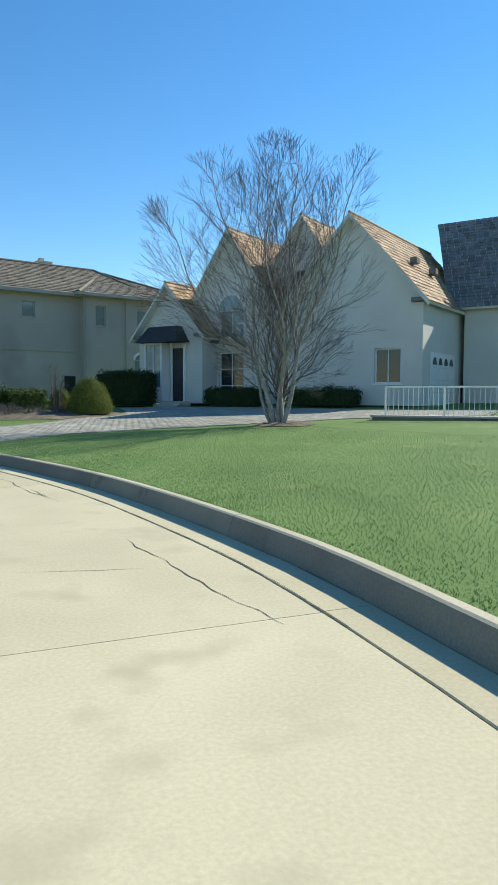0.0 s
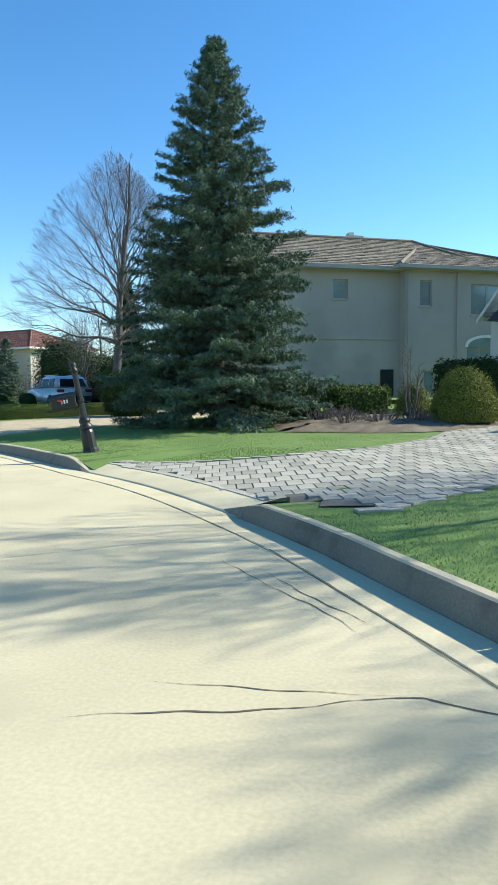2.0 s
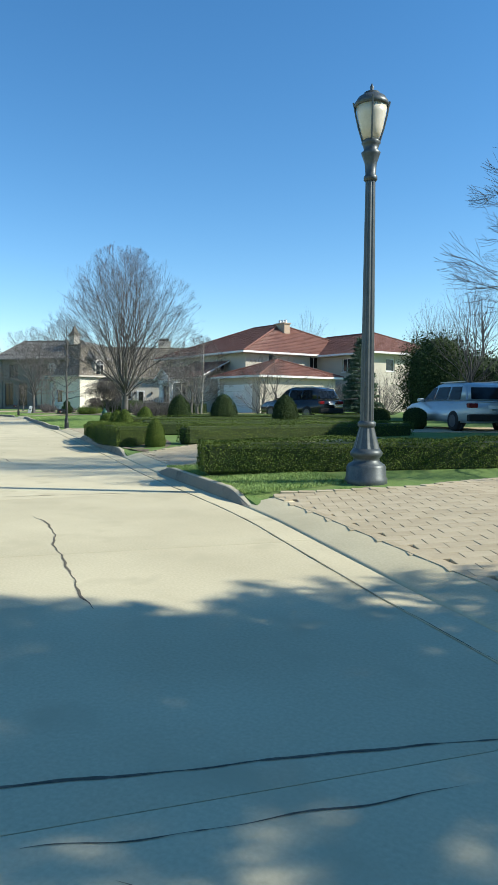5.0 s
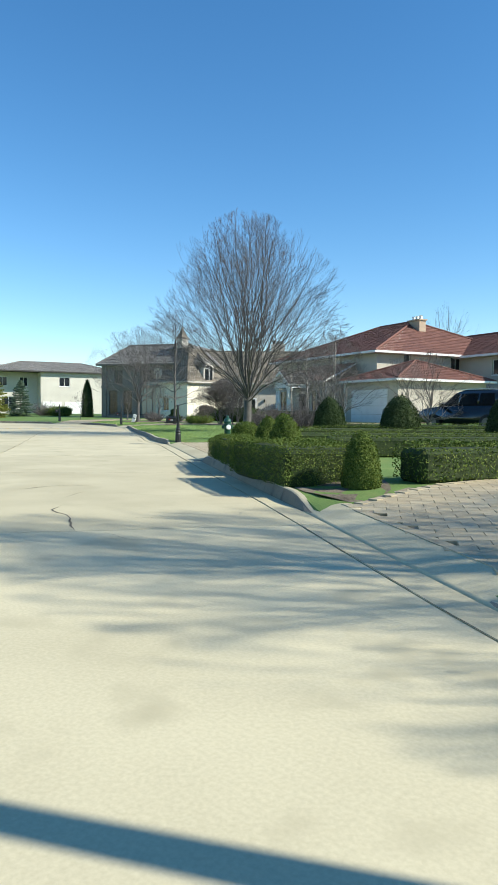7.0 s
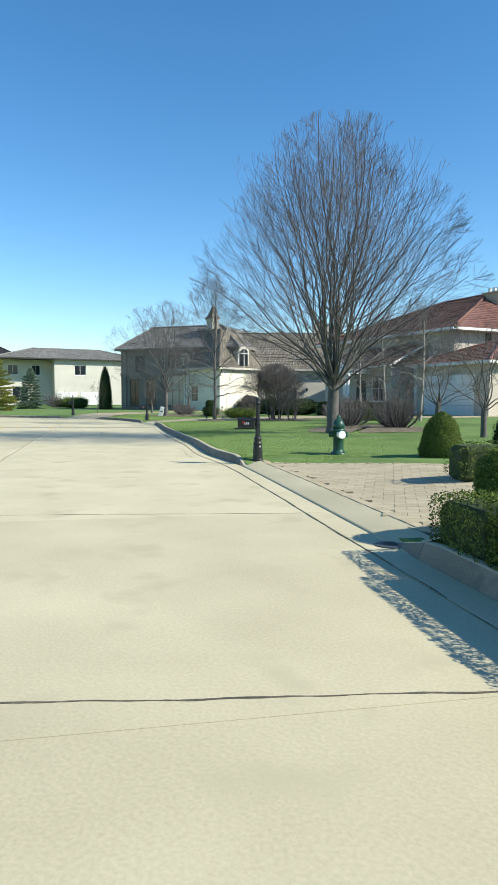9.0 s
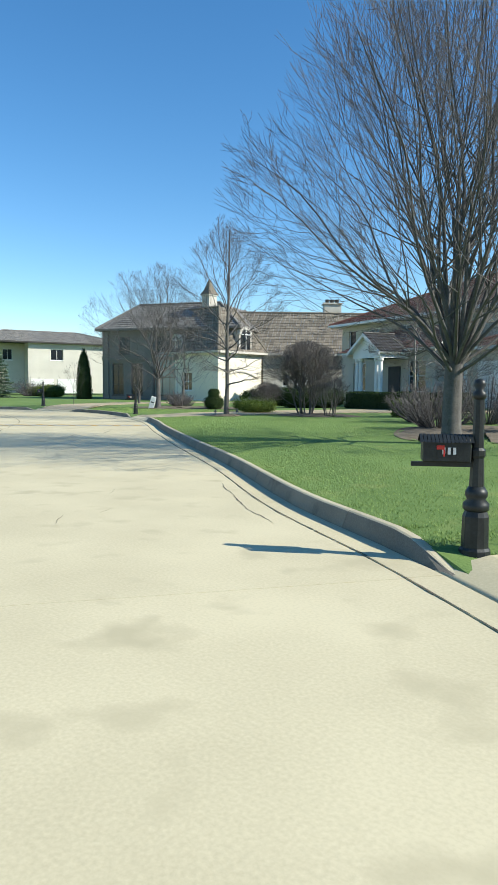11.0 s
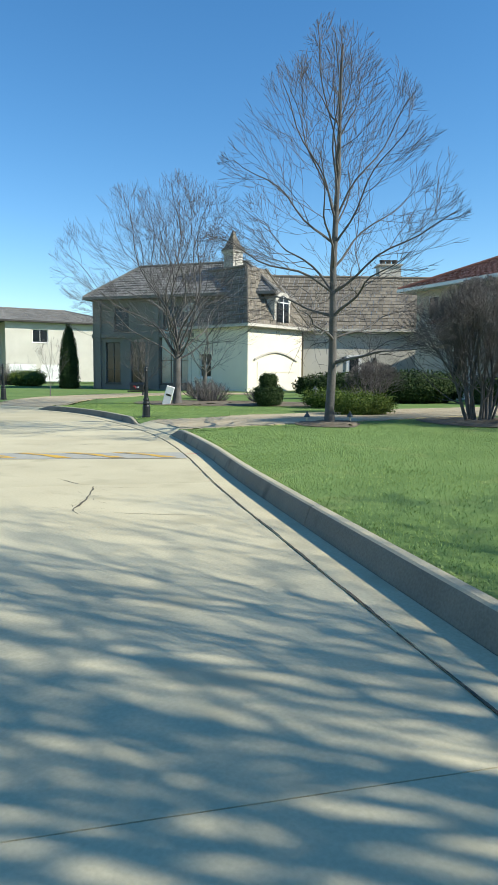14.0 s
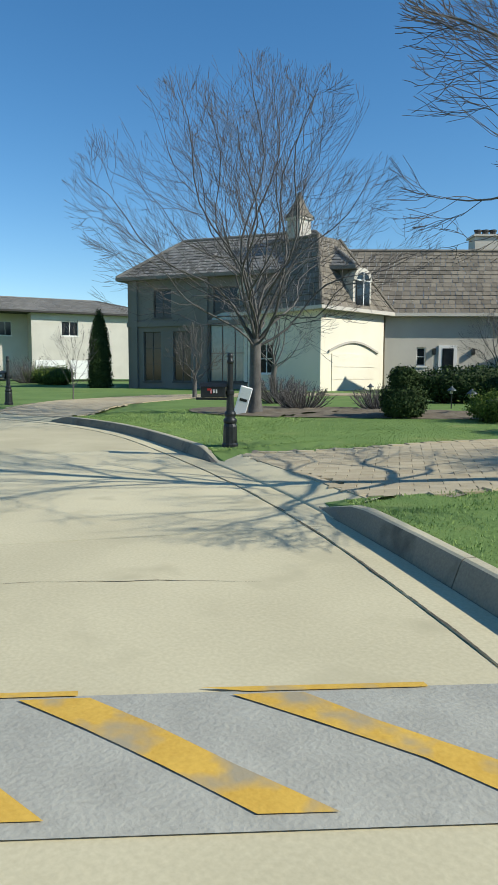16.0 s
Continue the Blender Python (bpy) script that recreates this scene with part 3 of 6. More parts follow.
def limb(rng, start, way, length, r0, r1, bend, lift, n):
    """A crooked line with its radii."""
    p, d = start.copy(), way.normalized()
    out = [(p.copy(), r0)]
    for k in range(n):
        d = d + Vector((rng.gauss(0, bend), rng.gauss(0, bend), rng.gauss(0, bend) + lift))
        d.normalize()
        p = p + d * (length / n)
        out.append((p.copy(), r0 + (r1 - r0) * (k + 1) / n))
    return out


PROFILES = {"vase": ((0, 0.3), (0.2, 0.8), (0.42, 1.0), (0.68, 0.86), (0.87, 0.52), (1, 0.1)), "round": ((0, 0.5), (0.14, 0.86), (0.33, 1.0), (0.55, 0.97), (0.75, 0.8), (0.9, 0.52), (1, 0.15)), "oval": ((0, 0.55), (0.2, 0.92), (0.4, 1.0), (0.7, 0.75), (0.9, 0.4), (1, 0.1)),
            "cone": ((0, 0.8), (0.12, 1.0), (0.35, 0.88), (0.6, 0.62), (0.85, 0.3), (1, 0.06)), "sparse": ((0, 0.8), (0.2, 1.0), (0.5, 0.9), (0.75, 0.62), (0.92, 0.3), (1, 0.1))}


def arc(rng, p, d0, end, r0, r1, n, crook):
    """A bent branch from p, leaving along d0, to its end, with its radii."""
    ln = (end - p).length
    c = p + d0 * ln * 0.5
    u = d0.orthogonal().normalized()
    w = d0.cross(u)
    ph, ph2 = rng.uniform(0, 6.28), rng.uniform(0, 6.28)
    out = []
    for k in range(n + 1):
        t = k / n
        q = p * (1 - t) ** 2 + c * 2 * t * (1 - t) + end * t * t
        amp = crook * ln * 0.022 * math.sin(math.pi * t) if n > 3 else 0.0
        q = q + u * amp * math.sin(7 * t + ph) + w * amp * math.sin(9 * t + ph2)
        out.append((q, r0 + (r1 - r0) * t ** 0.62))
    return out


def bare_tree(name, label, at, height, fork, trunk_r, spread, seed, limbs=9, twigs=5, style="vase", stems=1, bark=None, group="", density=1.0, lean=0.0, crook=1.0, subs=7):
    """A leafless tree: limbs that reach to the crown's outline, and three orders of thinner branches on them."""
    rng = random.Random(seed)
    tree = thing(name, label, "tree", group, at=at)
    thick, thin = [], []
    prof = PROFILES[style]
    hs, rs = [q[0] for q in prof], [q[1] * spread for q in prof]

    def grow(line, ln, order):
        n = len(line) - 1
        if order == 3:
            return
        count = int((subs, twigs, 4)[order] * density * (ln / 4.5 + 0.5 if order == 0 else 1) + rng.random())
        for k in range(count):
            s = (0.22 if order == 0 else 0.12) + (0.76 if order == 0 else 0.84) * (k + rng.random()) / count
            f = s * n
            q = min(int(f), n - 1)
            p = line[q][0].lerp(line[q + 1][0], f - q)
            d = (line[q + 1][0] - line[q][0]).normalized()
            a = rng.uniform(0, 6.2832)
            u = d.orthogonal().normalized()
            side = u * math.cos(a) + d.cross(u) * math.sin(a)
            side.z = side.z * 0.7 + 0.1
            spread_ = rng.uniform(0.35, 0.8)
            left = (1 - s) * ln * rng.uniform(0.75, 1.05) + (0.35, 0.22, 0.1)[order]
            left = min(left, (9.0, 1.5, 0.42)[order])
            out = (d + side * spread_).normalized()
            for _ in range(4):
                end = p + out * left + Vector((0, 0, 0.04 * left))
                room = float(np.interp((end.z - fork) / (height - fork), hs, rs)) * (1.04 if stems == 1 else 1.25) + 0.05
                if end.xy.length < room and end.z < height * 1.01:
                    break
                left *= 0.68
            r = max(0.0034, (line[q][1] * (0.55, 0.55, 0.6)[order]))
            twig = arc(rng, p, (d * 0.5 + side * spread_ + Vector((0, 0, -0.05))).normalized(), end, r, 0.0026, (6, 3, 2)[order], crook)
            (thick if r > 0.013 else thin).append(twig)
            grow(twig, left, order + 1)

    if stems > 1:
        for k in range(stems):
            a = 2 * math.pi * k / stems + rng.uniform(-0.35, 0.35)
            t = (k * 0.618) % 1.0
            rad = spread * (0.12 + 0.7 * t)
            end = Vector((math.cos(a) * rad, math.sin(a) * rad, height * (1.0 - 0.32 * t ** 1.5) * rng.uniform(0.93, 1.0)))
            foot = 0.2 if stems > 8 else 0.1
            base = Vector((math.cos(a) * foot, math.sin(a) * foot, -0.1))
            d0 = (end - base).normalized() + Vector((0, 0, 0.25))
            line = arc(rng, base, d0.normalized(), end, trunk_r * rng.uniform(0.6, 0.95), 0.006, 14, crook)
            thick.append(line)
            grow(line, (end - base).length * 0.62, 0)
    else:
        central = style not in ("vase", "round")
        top = height * 0.93 if central else fork
        trunk = limb(rng, Vector((0, 0, -0.15)), Vector((lean, 0, 1)), top + 0.15, trunk_r, 0.02 if central else trunk_r * 0.85, 0.015 if not central else 0.02 * crook, 0.05, 16 if central else 4)
        trunk[0] = (trunk[0][0], trunk_r * 1.4)
        thick.append(trunk)
        for k in range(limbs):
            a = 2 * math.pi * (k * 0.382) + rng.uniform(-0.25, 0.25)
            h = (k + 0.5) / limbs
            if not central:
                h = 0.1 + 0.9 * h ** 0.8
            rad = float(np.interp(h, hs, rs)) * rng.uniform(0.8, 1.0)
            if not central and h > 0.55:
                rad *= rng.uniform(0.35, 1.0)
            z = fork + (height - fork) * h
            end = Vector((math.cos(a) * rad, math.sin(a) * rad, z))
            if central:
                zb = fork * 0.92 + (z - fork) * {"cone": 0.5, "sparse": 0.55}.get(style, 0.62)
                q = min(range(len(trunk)), key=lambda m: abs(trunk[m][0].z - zb))
                base, r = trunk[q][0].copy(), max(0.014, trunk[q][1] * 0.5)
                end.x += base.x
                end.y += base.y
                d0 = (end - base).normalized() + Vector((0, 0, 0.12))
            else:
                base = trunk[-1][0] - Vector((0, 0, rng.uniform(0, 0.16 * fork)))
                r = trunk_r * (0.19 + 0.12 * h)
                d0 = (end - base).normalized() + Vector((0, 0, 0.22 - 0.1 * h))
            line = arc(rng, base, d0.normalized(), end, r, 0.006, 10, crook)
            thick.append(line)
            grow(line, (end - base).length, 0)
        if central:
            grow(trunk[-8:], height * 0.25, 0)
    v, f = tubes(thick, 6)
    mesh_part("trunk", fast_mesh("trunk", v, f, bark or BARK), tree, smooth=True)
    v, f = tubes(thin, 3)
    mesh_part("crown", fast_mesh("crown", v, f, TWIG), tree)
    return tree


def spruce(label, at, height, radius, seed, group="", low=0.25, fine=1.0, name="spruce_tree", material=None):
    """A conifer: trunk, whorls of drooping boughs, each bough hung with needle sprays."""
    rng, nr = random.Random(seed), np.random.default_rng(seed)
    tree = thing(name, label, "tree", group, at=at)
    boughs, cen, nor = [], [], []
    whorls = int(height * 4.4)
    for k in range(whorls):
        t = k / (whorls - 1)
        z = low + (height - low) * t ** 0.92
        reach = radius * (1 - t) ** 0.8 * (1.0 if t > 0.06 else 0.85) + 0.06
        count = max(4, int((12 - 6 * t)))
        for j in range(count):
            a = 2 * math.pi * (j + 0.5 * (k % 2)) / count + rng.uniform(-0.3, 0.3)
            ln = reach * rng.uniform(0.66, 1.18)
            way = Vector((math.cos(a), math.sin(a), 0.0 - 0.34 * (1 - t) + 0.55 * t ** 3))
            line = limb(rng, Vector((0, 0, z)), way, ln, 0.008 + 0.022 * (1 - t), 0.005, 0.05, 0.07, 5)
            boughs.append(line)
            side = Vector((-math.sin(a), math.cos(a), 0))
            fingers = [(line, ln)]
            for q in range(int(3 + 3.2 * ln)):
                f = 1.2 + 3.5 * (q + rng.random()) / int(3 + 3.2 * ln)
                b = min(int(f), 4)
                p = line[b][0].lerp(line[b + 1][0], f - b)
                fl = (0.14 + 0.30 * ln * (1 - f / 6.5)) * rng.uniform(0.7, 1.25)
                d = way.normalized() * 0.75 + side * (0.8 if q % 2 else -0.8) * rng.uniform(0.6, 1.1) + Vector((0, 0, rng.uniform(-0.12, 0.22)))
                fing = limb(rng, p, d, fl, 0.006, 0.003, 0.06, 0.05, 2)
                boughs.append(fing)
                fingers.append((fing, fl))
            for fing, fl in fingers:
                nn = len(fing) - 1
                main = nn == 5
                for q in range(int((14 + 130 * fl * (0.55 if main else 1.0)) * fine)):
                    f = rng.random() * nn
                    b = min(int(f), nn - 1)
                    p = fing[b][0].lerp(fing[b + 1][0], f - b)
                    d = (fing[b + 1][0] - fing[b][0]).normalized()
                    o = Vector((rng.gauss(0, 1), rng.gauss(0, 1), rng.gauss(0.25, 1))).normalized()
                    cen.append(p + o * rng.uniform(0.01, 0.085) + d * 0.03)
                    nor.append(o + d * 0.2)
    cen, nor = np.array(cen), np.array(nor)
    if fine >= 1.0:
        cen = np.concatenate([cen, cen + nr.normal(0, 0.022, cen.shape)])
        nor = np.concatenate([nor, nor])
        v, f = leaves(cen, nor, 0.052, nr, 0.45, 0.15)
    else:
        v, f = leaves(cen, nor, 0.075, nr, 0.45, 0.22)
    tr = [[(Vector((0, 0, -0.1)), 0.02 * height), (Vector((0, 0, height * 0.5)), 0.011 * height), (Vector((0, 0, height * 0.99)), 0.01)]]
    mesh_part("trunk", fast_mesh("trunk", *tubes(tr, 8), BARK), tree, smooth=True)
    tagged(mesh_part("bough", fast_mesh("bough", *tubes(boughs, 4), TWIG), tree), kind="stuff")
    mesh_part("foliage", fast_mesh("foliage", v, f, material or NEEDLE), tree)
    return tree


def clipped(name, label, category, at, turn, size, count, seed, shape="box", material=None, leaf=0.028, group="", rough=0.014, core=None):
    """A clipped evergreen: a dark inner body and a skin of small leaves. shape: box, cone or ball."""
    nr = np.random.default_rng(seed)
    lx, ly, lz = size
    ob = thing(name, label, category, group, at=at, turn=turn)
    bm = bmesh.new()
    if shape == "box":
        box(bm, -lx / 2 + 0.04, lx / 2 - 0.04, -ly / 2 + 0.04, ly / 2 - 0.04, -0.05, lz - 0.05, bevel=min(0.06, ly / 5))
        area = np.array([ly * lz, ly * lz, lx * lz, lx * lz, lx * ly])
        pick = nr.choice(5, count, p=area / area.sum())
        a, b = nr.random(count), nr.random(count)
        c = np.zeros((count, 3))
        n = np.zeros((count, 3))
        for k, (ax, sg) in enumerate(((0, -1), (0, 1), (1, -1), (1, 1), (2, 1))):
            s = pick == k
            if ax == 0:
                c[s] = np.stack([np.full(s.sum(), sg * lx / 2), (a[s] - 0.5) * ly, b[s] * lz], 1)
            elif ax == 1:
                c[s] = np.stack([(a[s] - 0.5) * lx, np.full(s.sum(), sg * ly / 2), b[s] * lz], 1)
            else:
                c[s] = np.stack([(a[s] - 0.5) * lx, (b[s] - 0.5) * ly, np.full(s.sum(), lz)], 1)
            n[s, ax] = sg
        swell = np.sin(c[:, 0] * 2.1 + seed) * 0.02 + np.sin(c[:, 0] * 5.3) * 0.012
        c += n * (nr.normal(0, rough, (count, 1)) + swell[:, None])
        edge = np.maximum(np.abs(c[:, 1]) - (ly / 2 - 0.08), 0) * np.maximum(c[:, 2] - (lz - 0.08), 0)
        c[:, 2] -= edge * 4
    else:
        if shape == "cone":
            rings = [(0.93, 0.0), (1.0, 0.16), (0.92, 0.42), (0.72, 0.68), (0.42, 0.88), (0.12, 0.99)]
        else:
            rings = [(0.55, 0.0), (0.88, 0.2), (1.0, 0.48), (0.88, 0.76), (0.5, 0.95), (0.1, 1.0)]
        lathe(bm, [(r * lx / 2 * 0.92, z * lz * 0.97) for r, z in rings], 14)
        for vert in bm.verts:
            vert.co.y *= ly / lx
        rr, zz = np.array([r for r, z in rings]), np.array([z for r, z in rings])
        z = nr.random(count * 2)
        r = np.interp(z, zz, rr)
        keep = nr.random(count * 2) < r
        z, r = z[keep][:count], r[keep][:count]
        a = nr.random(len(z)) * 2 * math.pi
        lump = 1 + 0.05 * np.sin(a * 3 + seed) + 0.04 * np.sin(z * 9 + a * 2)
        c = np.stack([np.cos(a) * r * lump * lx / 2, np.sin(a) * r * lump * ly / 2, z * lz], 1)
        n = np.stack([np.cos(a), np.sin(a), 0.3 + (z - 0.4)], 1)
        n /= np.linalg.norm(n, axis=1)[:, None]
        c += n * nr.normal(0, rough, (len(z), 1))
    part("inner_body", bm, core or CORE, ob)
    v, f = leaves(c, n, leaf, nr, 0.6)
    mesh_part("leaves", fast_mesh("leaves", v, f, material or LEAF), ob)
    return ob


def brush(name, label, at, size, count, seed, group="", material=None, category="shrub"):
    """A leafless shrub: many fine stems from one root, forked, with a rounded crown."""
    rng = random.Random(seed)
    ob = thing(name, label, category, group, at=at)
    w, h = size
    thick, thin = [], []
    for k in range(count):
        a = rng.uniform(0, 2 * math.pi)
        t = rng.random() ** 0.5
        tip = Vector((math.cos(a) * w / 2 * t, math.sin(a) * w / 2 * t, h * (1 - 0.45 * t ** 2.2) * rng.uniform(0.72, 1.0)))
        base = Vector((math.cos(a) * 0.13 * w * t, math.sin(a) * 0.13 * w * t, -0.05))
        mid = base.lerp(tip, 0.45) + Vector((math.cos(a), math.sin(a), 0)) * w * 0.06 * t
        r = 0.012 + 0.01 * rng.random()
        line = [(base, r), (base.lerp(mid, 0.5), r * 0.85), (mid, r * 0.65), (mid.lerp(tip, 0.5), r * 0.4), (tip, 0.003)]
        thick.append(line)
        for j in range(7):
            f = rng.uniform(0.25, 0.98) * 4
            q = min(int(f), 3)
            p = line[q][0].lerp(line[q + 1][0], f - q)
            d = (line[q + 1][0] - line[q][0]).normalized() + Vector((rng.gauss(0, 0.45), rng.gauss(0, 0.45), rng.gauss(0.1, 0.35)))
            sub = limb(rng, p, d, h * rng.uniform(0.1, 0.24), 0.005, 0.0025, 0.1, 0.03, 3)
            thin.append(sub)
            for m in range(2):
                e = sub[rng.randint(1, 2)][0]
                thin.append(limb(rng, e, d + Vector((rng.gauss(0, 0.6), rng.gauss(0, 0.6), rng.gauss(0, 0.5))), h * rng.uniform(0.05, 0.12), 0.0035, 0.002, 0.1, 0.02, 2))
    mesh_part("stem_body", fast_mesh("stems", *tubes(thick, 4), material or TWIG), ob)
    tagged(mesh_part("twig_mass", fast_mesh("twigs", *tubes(thin, 3), material or TWIG), ob), kind="stuff")
    return ob


def on(x, y, dz=0.0):
    return (x, y, ground_z(x, y) + dz)


# ---- trees ----
bare_tree("birch_tree", "leafless multi-stemmed birch with dense low twigs on a lawn", on(5.46, 12.0), 6.3, 0.6, 0.075, 3.65, 21, twigs=6, stems=7, bark=BIRCH, density=1.1, crook=1.9, subs=11)
bare_tree("deciduous_shrub", "dense ball of fine leafless twigs among birch stems", on(5.55, 12.15), 3.5, 0.55, 0.07, 1.6, 22, limbs=26, twigs=6, style="round", density=0.62, crook=2.2, subs=7)
clipped("columnar_evergreen", "tall narrow dark evergreen behind a shade tree", "tree", on(-11.6, 36.0), 0, (1.3, 1.3, 6.2), 16000, 28, "cone", LEAF_D, 0.06, "", 0.12)
spruce("tall dark green spruce with drooping boughs", on(-3.8, 19.65), 8.2, 2.6, 23, fine=1.0)
bare_tree("linden_tree", "tall leafless oval-crowned shade tree beside a drive", on(-9.28, 27.8), 9.1, 2.35, 0.185, 4.05, 24, limbs=36, twigs=5, style="cone", crook=1.3, subs=7)
bare_tree("maple_tree", "large leafless vase-shaped maple on a lawn", on(-35.0, 40.4), 9.3, 1.45, 0.185, 4.35, 25, limbs=38, twigs=5, style="round", crook=1.2, subs=6)
bare_tree("young_tree", "slender leafless young tree in a mulched ring", on(-47.16, 46.69), 7.3, 1.25, 0.09, 2.5, 26, limbs=21, twigs=5, style="sparse", density=0.95, crook=1.6, subs=6)
bare_tree("crabapple_tree", "broad leafless ornamental tree beside a drive", on(-56.3, 50.9), 7.2, 1.6, 0.14, 3.9, 27, limbs=20, twigs=6, style="round", crook=2.8, subs=7, density=0.85)


# ---- houses ----
def panel(parent, name, p, q, z0, z1, thick, material, holes=(), peak=None, label=""):
    """A wall from p to q (its outer face to the right of that way), with openings (s0, s1, h0, h1) and a gable's peak (s, z)."""
    p, q = Vector((*p, 0)), Vector((*q, 0))
    d = (q - p).normalized()
    n = Vector((-d.y, d.x, 0))
    ln = (q - p).length
    ss = sorted({0.0, ln, *(h[0] for h in holes), *(h[1] for h in holes)})
    hs = sorted({z0, z1, *(h[2] for h in holes), *(h[3] for h in holes)})
    solid = {}
    for a in range(len(ss) - 1):
        for b in range(len(hs) - 1):
            cs, ch = (ss[a] + ss[a + 1]) / 2, (hs[b] + hs[b + 1]) / 2
            solid[a, b] = not any(h[0] < cs < h[1] and h[2] < ch < h[3] for h in holes)
    vs, fs = [], []

    def at(s, h, t):
        return p + d * s + n * t + Vector((0, 0, h))

    def quad(*c):
        f = len(vs)
        vs.extend(c)
        fs.append((f, f + 1, f + 2, f + 3))

    for (a, b), full in solid.items():
        if not full:
            continue
        s0, s1, h0, h1 = ss[a], ss[a + 1], hs[b], hs[b + 1]
        quad(at(s0, h0, 0), at(s1, h0, 0), at(s1, h1, 0), at(s0, h1, 0))
        quad(at(s0, h0, thick), at(s0, h1, thick), at(s1, h1, thick), at(s1, h0, thick))
        if not solid.get((a - 1, b)):
            quad(at(s0, h0, thick), at(s0, h0, 0), at(s0, h1, 0), at(s0, h1, thick))
        if not solid.get((a + 1, b)):
            quad(at(s1, h0, 0), at(s1, h0, thick), at(s1, h1, thick), at(s1, h1, 0))
        if not solid.get((a, b - 1)):
            quad(at(s0, h0, thick), at(s1, h0, thick), at(s1, h0, 0), at(s0, h0, 0))
        if not solid.get((a, b + 1)) and not (peak and b == len(hs) - 2):
            quad(at(s0, h1, 0), at(s1, h1, 0), at(s1, h1, thick), at(s0, h1, thick))
    if peak:
        f = len(vs)
        vs.extend([at(0, z1, 0), at(ln, z1, 0), at(peak[0], peak[1], 0), at(0, z1, thick), at(ln, z1, thick), at(peak[0], peak[1], thick)])
        fs.extend([(f, f + 1, f + 2), (f + 3, f + 5, f + 4), (f + 1, f + 4, f + 5, f + 2), (f, f + 2, f + 5, f + 3)])
    return part(name, (vs, fs), material, parent, label)


def window(parent, p, q, s0, s1, h0, h1, nx=2, ny=1, arch=False, frame_mat=None, depth=0.09, name="window", sill=True, glass=None):
    """A window in a wall's opening: frame and bars with a pane behind."""
    p, q = Vector((*p, 0)), Vector((*q, 0))
    d = (q - p).normalized()
    ang = math.atan2(d.y, d.x)
    w, h = s1 - s0, h1 - h0
    b = 0.055
    bars = frame_mat or (STUCCO_G if parent.name.startswith("stucco_house") else TRIM)
    pale = parent.name.startswith("stucco_house") or bool(arch)
    bm = bmesh.new()
    outer = [bm.verts.new(v) for v in ((0, 0, 0), (w, 0, 0), (w, 0, h), (0, 0, h))]
    inner = [bm.verts.new(v) for v in ((b, 0, b), (w - b, 0, b), (w - b, 0, h - b), (b, 0, h - b))]
    for k in range(4):
        bm.faces.new((outer[k], outer[(k + 1) % 4], inner[(k + 1) % 4], inner[k]))
    r = bmesh.ops.extrude_face_region(bm, geom=bm.faces[:])
    bmesh.ops.translate(bm, verts=[v for v in r["geom"] if isinstance(v, bmesh.types.BMVert)], vec=(0, 0.07, 0))
    fr = part(name, bm, bars, parent)
    fr.matrix_basis = Matrix.Translation(p + d * s0 + Vector((-d.y, d.x, 0)) * depth + Vector((0, 0, h0))) @ Matrix.Rotation(ang, 4, "Z")
    for k in range(1, nx):
        part("mullion", boxes((w * k / nx - 0.022, w * k / nx + 0.022, 0.004, 0.05, b, h - b)), bars, fr)
    for k in range(1, ny):
        part("glazing_bar", boxes((b, w - b, 0.008, 0.045, h * k / ny - 0.018, h * k / ny + 0.018)), bars, fr)
    if sill:
        part("sill", boxes((-0.06, w + 0.06, -depth - 0.05, 0.03, -0.07, -0.001)), bars, fr)
    part("pane", boxes((b - 0.005, w - b + 0.005, 0.03, 0.04, b - 0.005, h - b + 0.005)), glass or (GLASS_SKY if pale else GLASS), fr)
    if arch:
        bm = bmesh.new()
        n = 12
        outer = [bm.verts.new((w / 2 + (w / 2 + 0.10) * math.cos(math.pi * k / n), -depth - 0.04, h + w * arch * math.sin(math.pi * k / n) + (0.10 if 0 < k < n else 0))) for k in range(n + 1)]
        inner = [bm.verts.new((w / 2 + (w / 2 - 0.02) * math.cos(math.pi * k / n), -depth - 0.04, h + (w * arch - 0.02) * math.sin(math.pi * k / n))) for k in range(n + 1)]
        for k in range(n):
            bm.faces.new((outer[k], outer[k + 1], inner[k + 1], inner[k]))
        r = bmesh.ops.extrude_face_region(bm, geom=bm.faces[:])
        bmesh.ops.translate(bm, verts=[v for v in r["geom"] if isinstance(v, bmesh.types.BMVert)], vec=(0, 0.05, 0))
        part("arch_trim", bm, frame_mat or TRIM, fr)
        bm = bmesh.new()
        ring = [bm.verts.new((w / 2 + (w / 2 - 0.03) * math.cos(math.pi * k / n), -depth - 0.014, h + (w * arch - 0.03) * math.sin(math.pi * k / n))) for k in range(n + 1)]
        bm.faces.new(ring)
        r = bmesh.ops.extrude_face_region(bm, geom=bm.faces[:])
        bmesh.ops.translate(bm, verts=[v for v in r["geom"] if isinstance(v, bmesh.types.BMVert)], vec=(0, 0.01, 0))
        part("arch_pane", bm, GLASS_SKY if pale else GLASS, fr)
    return fr


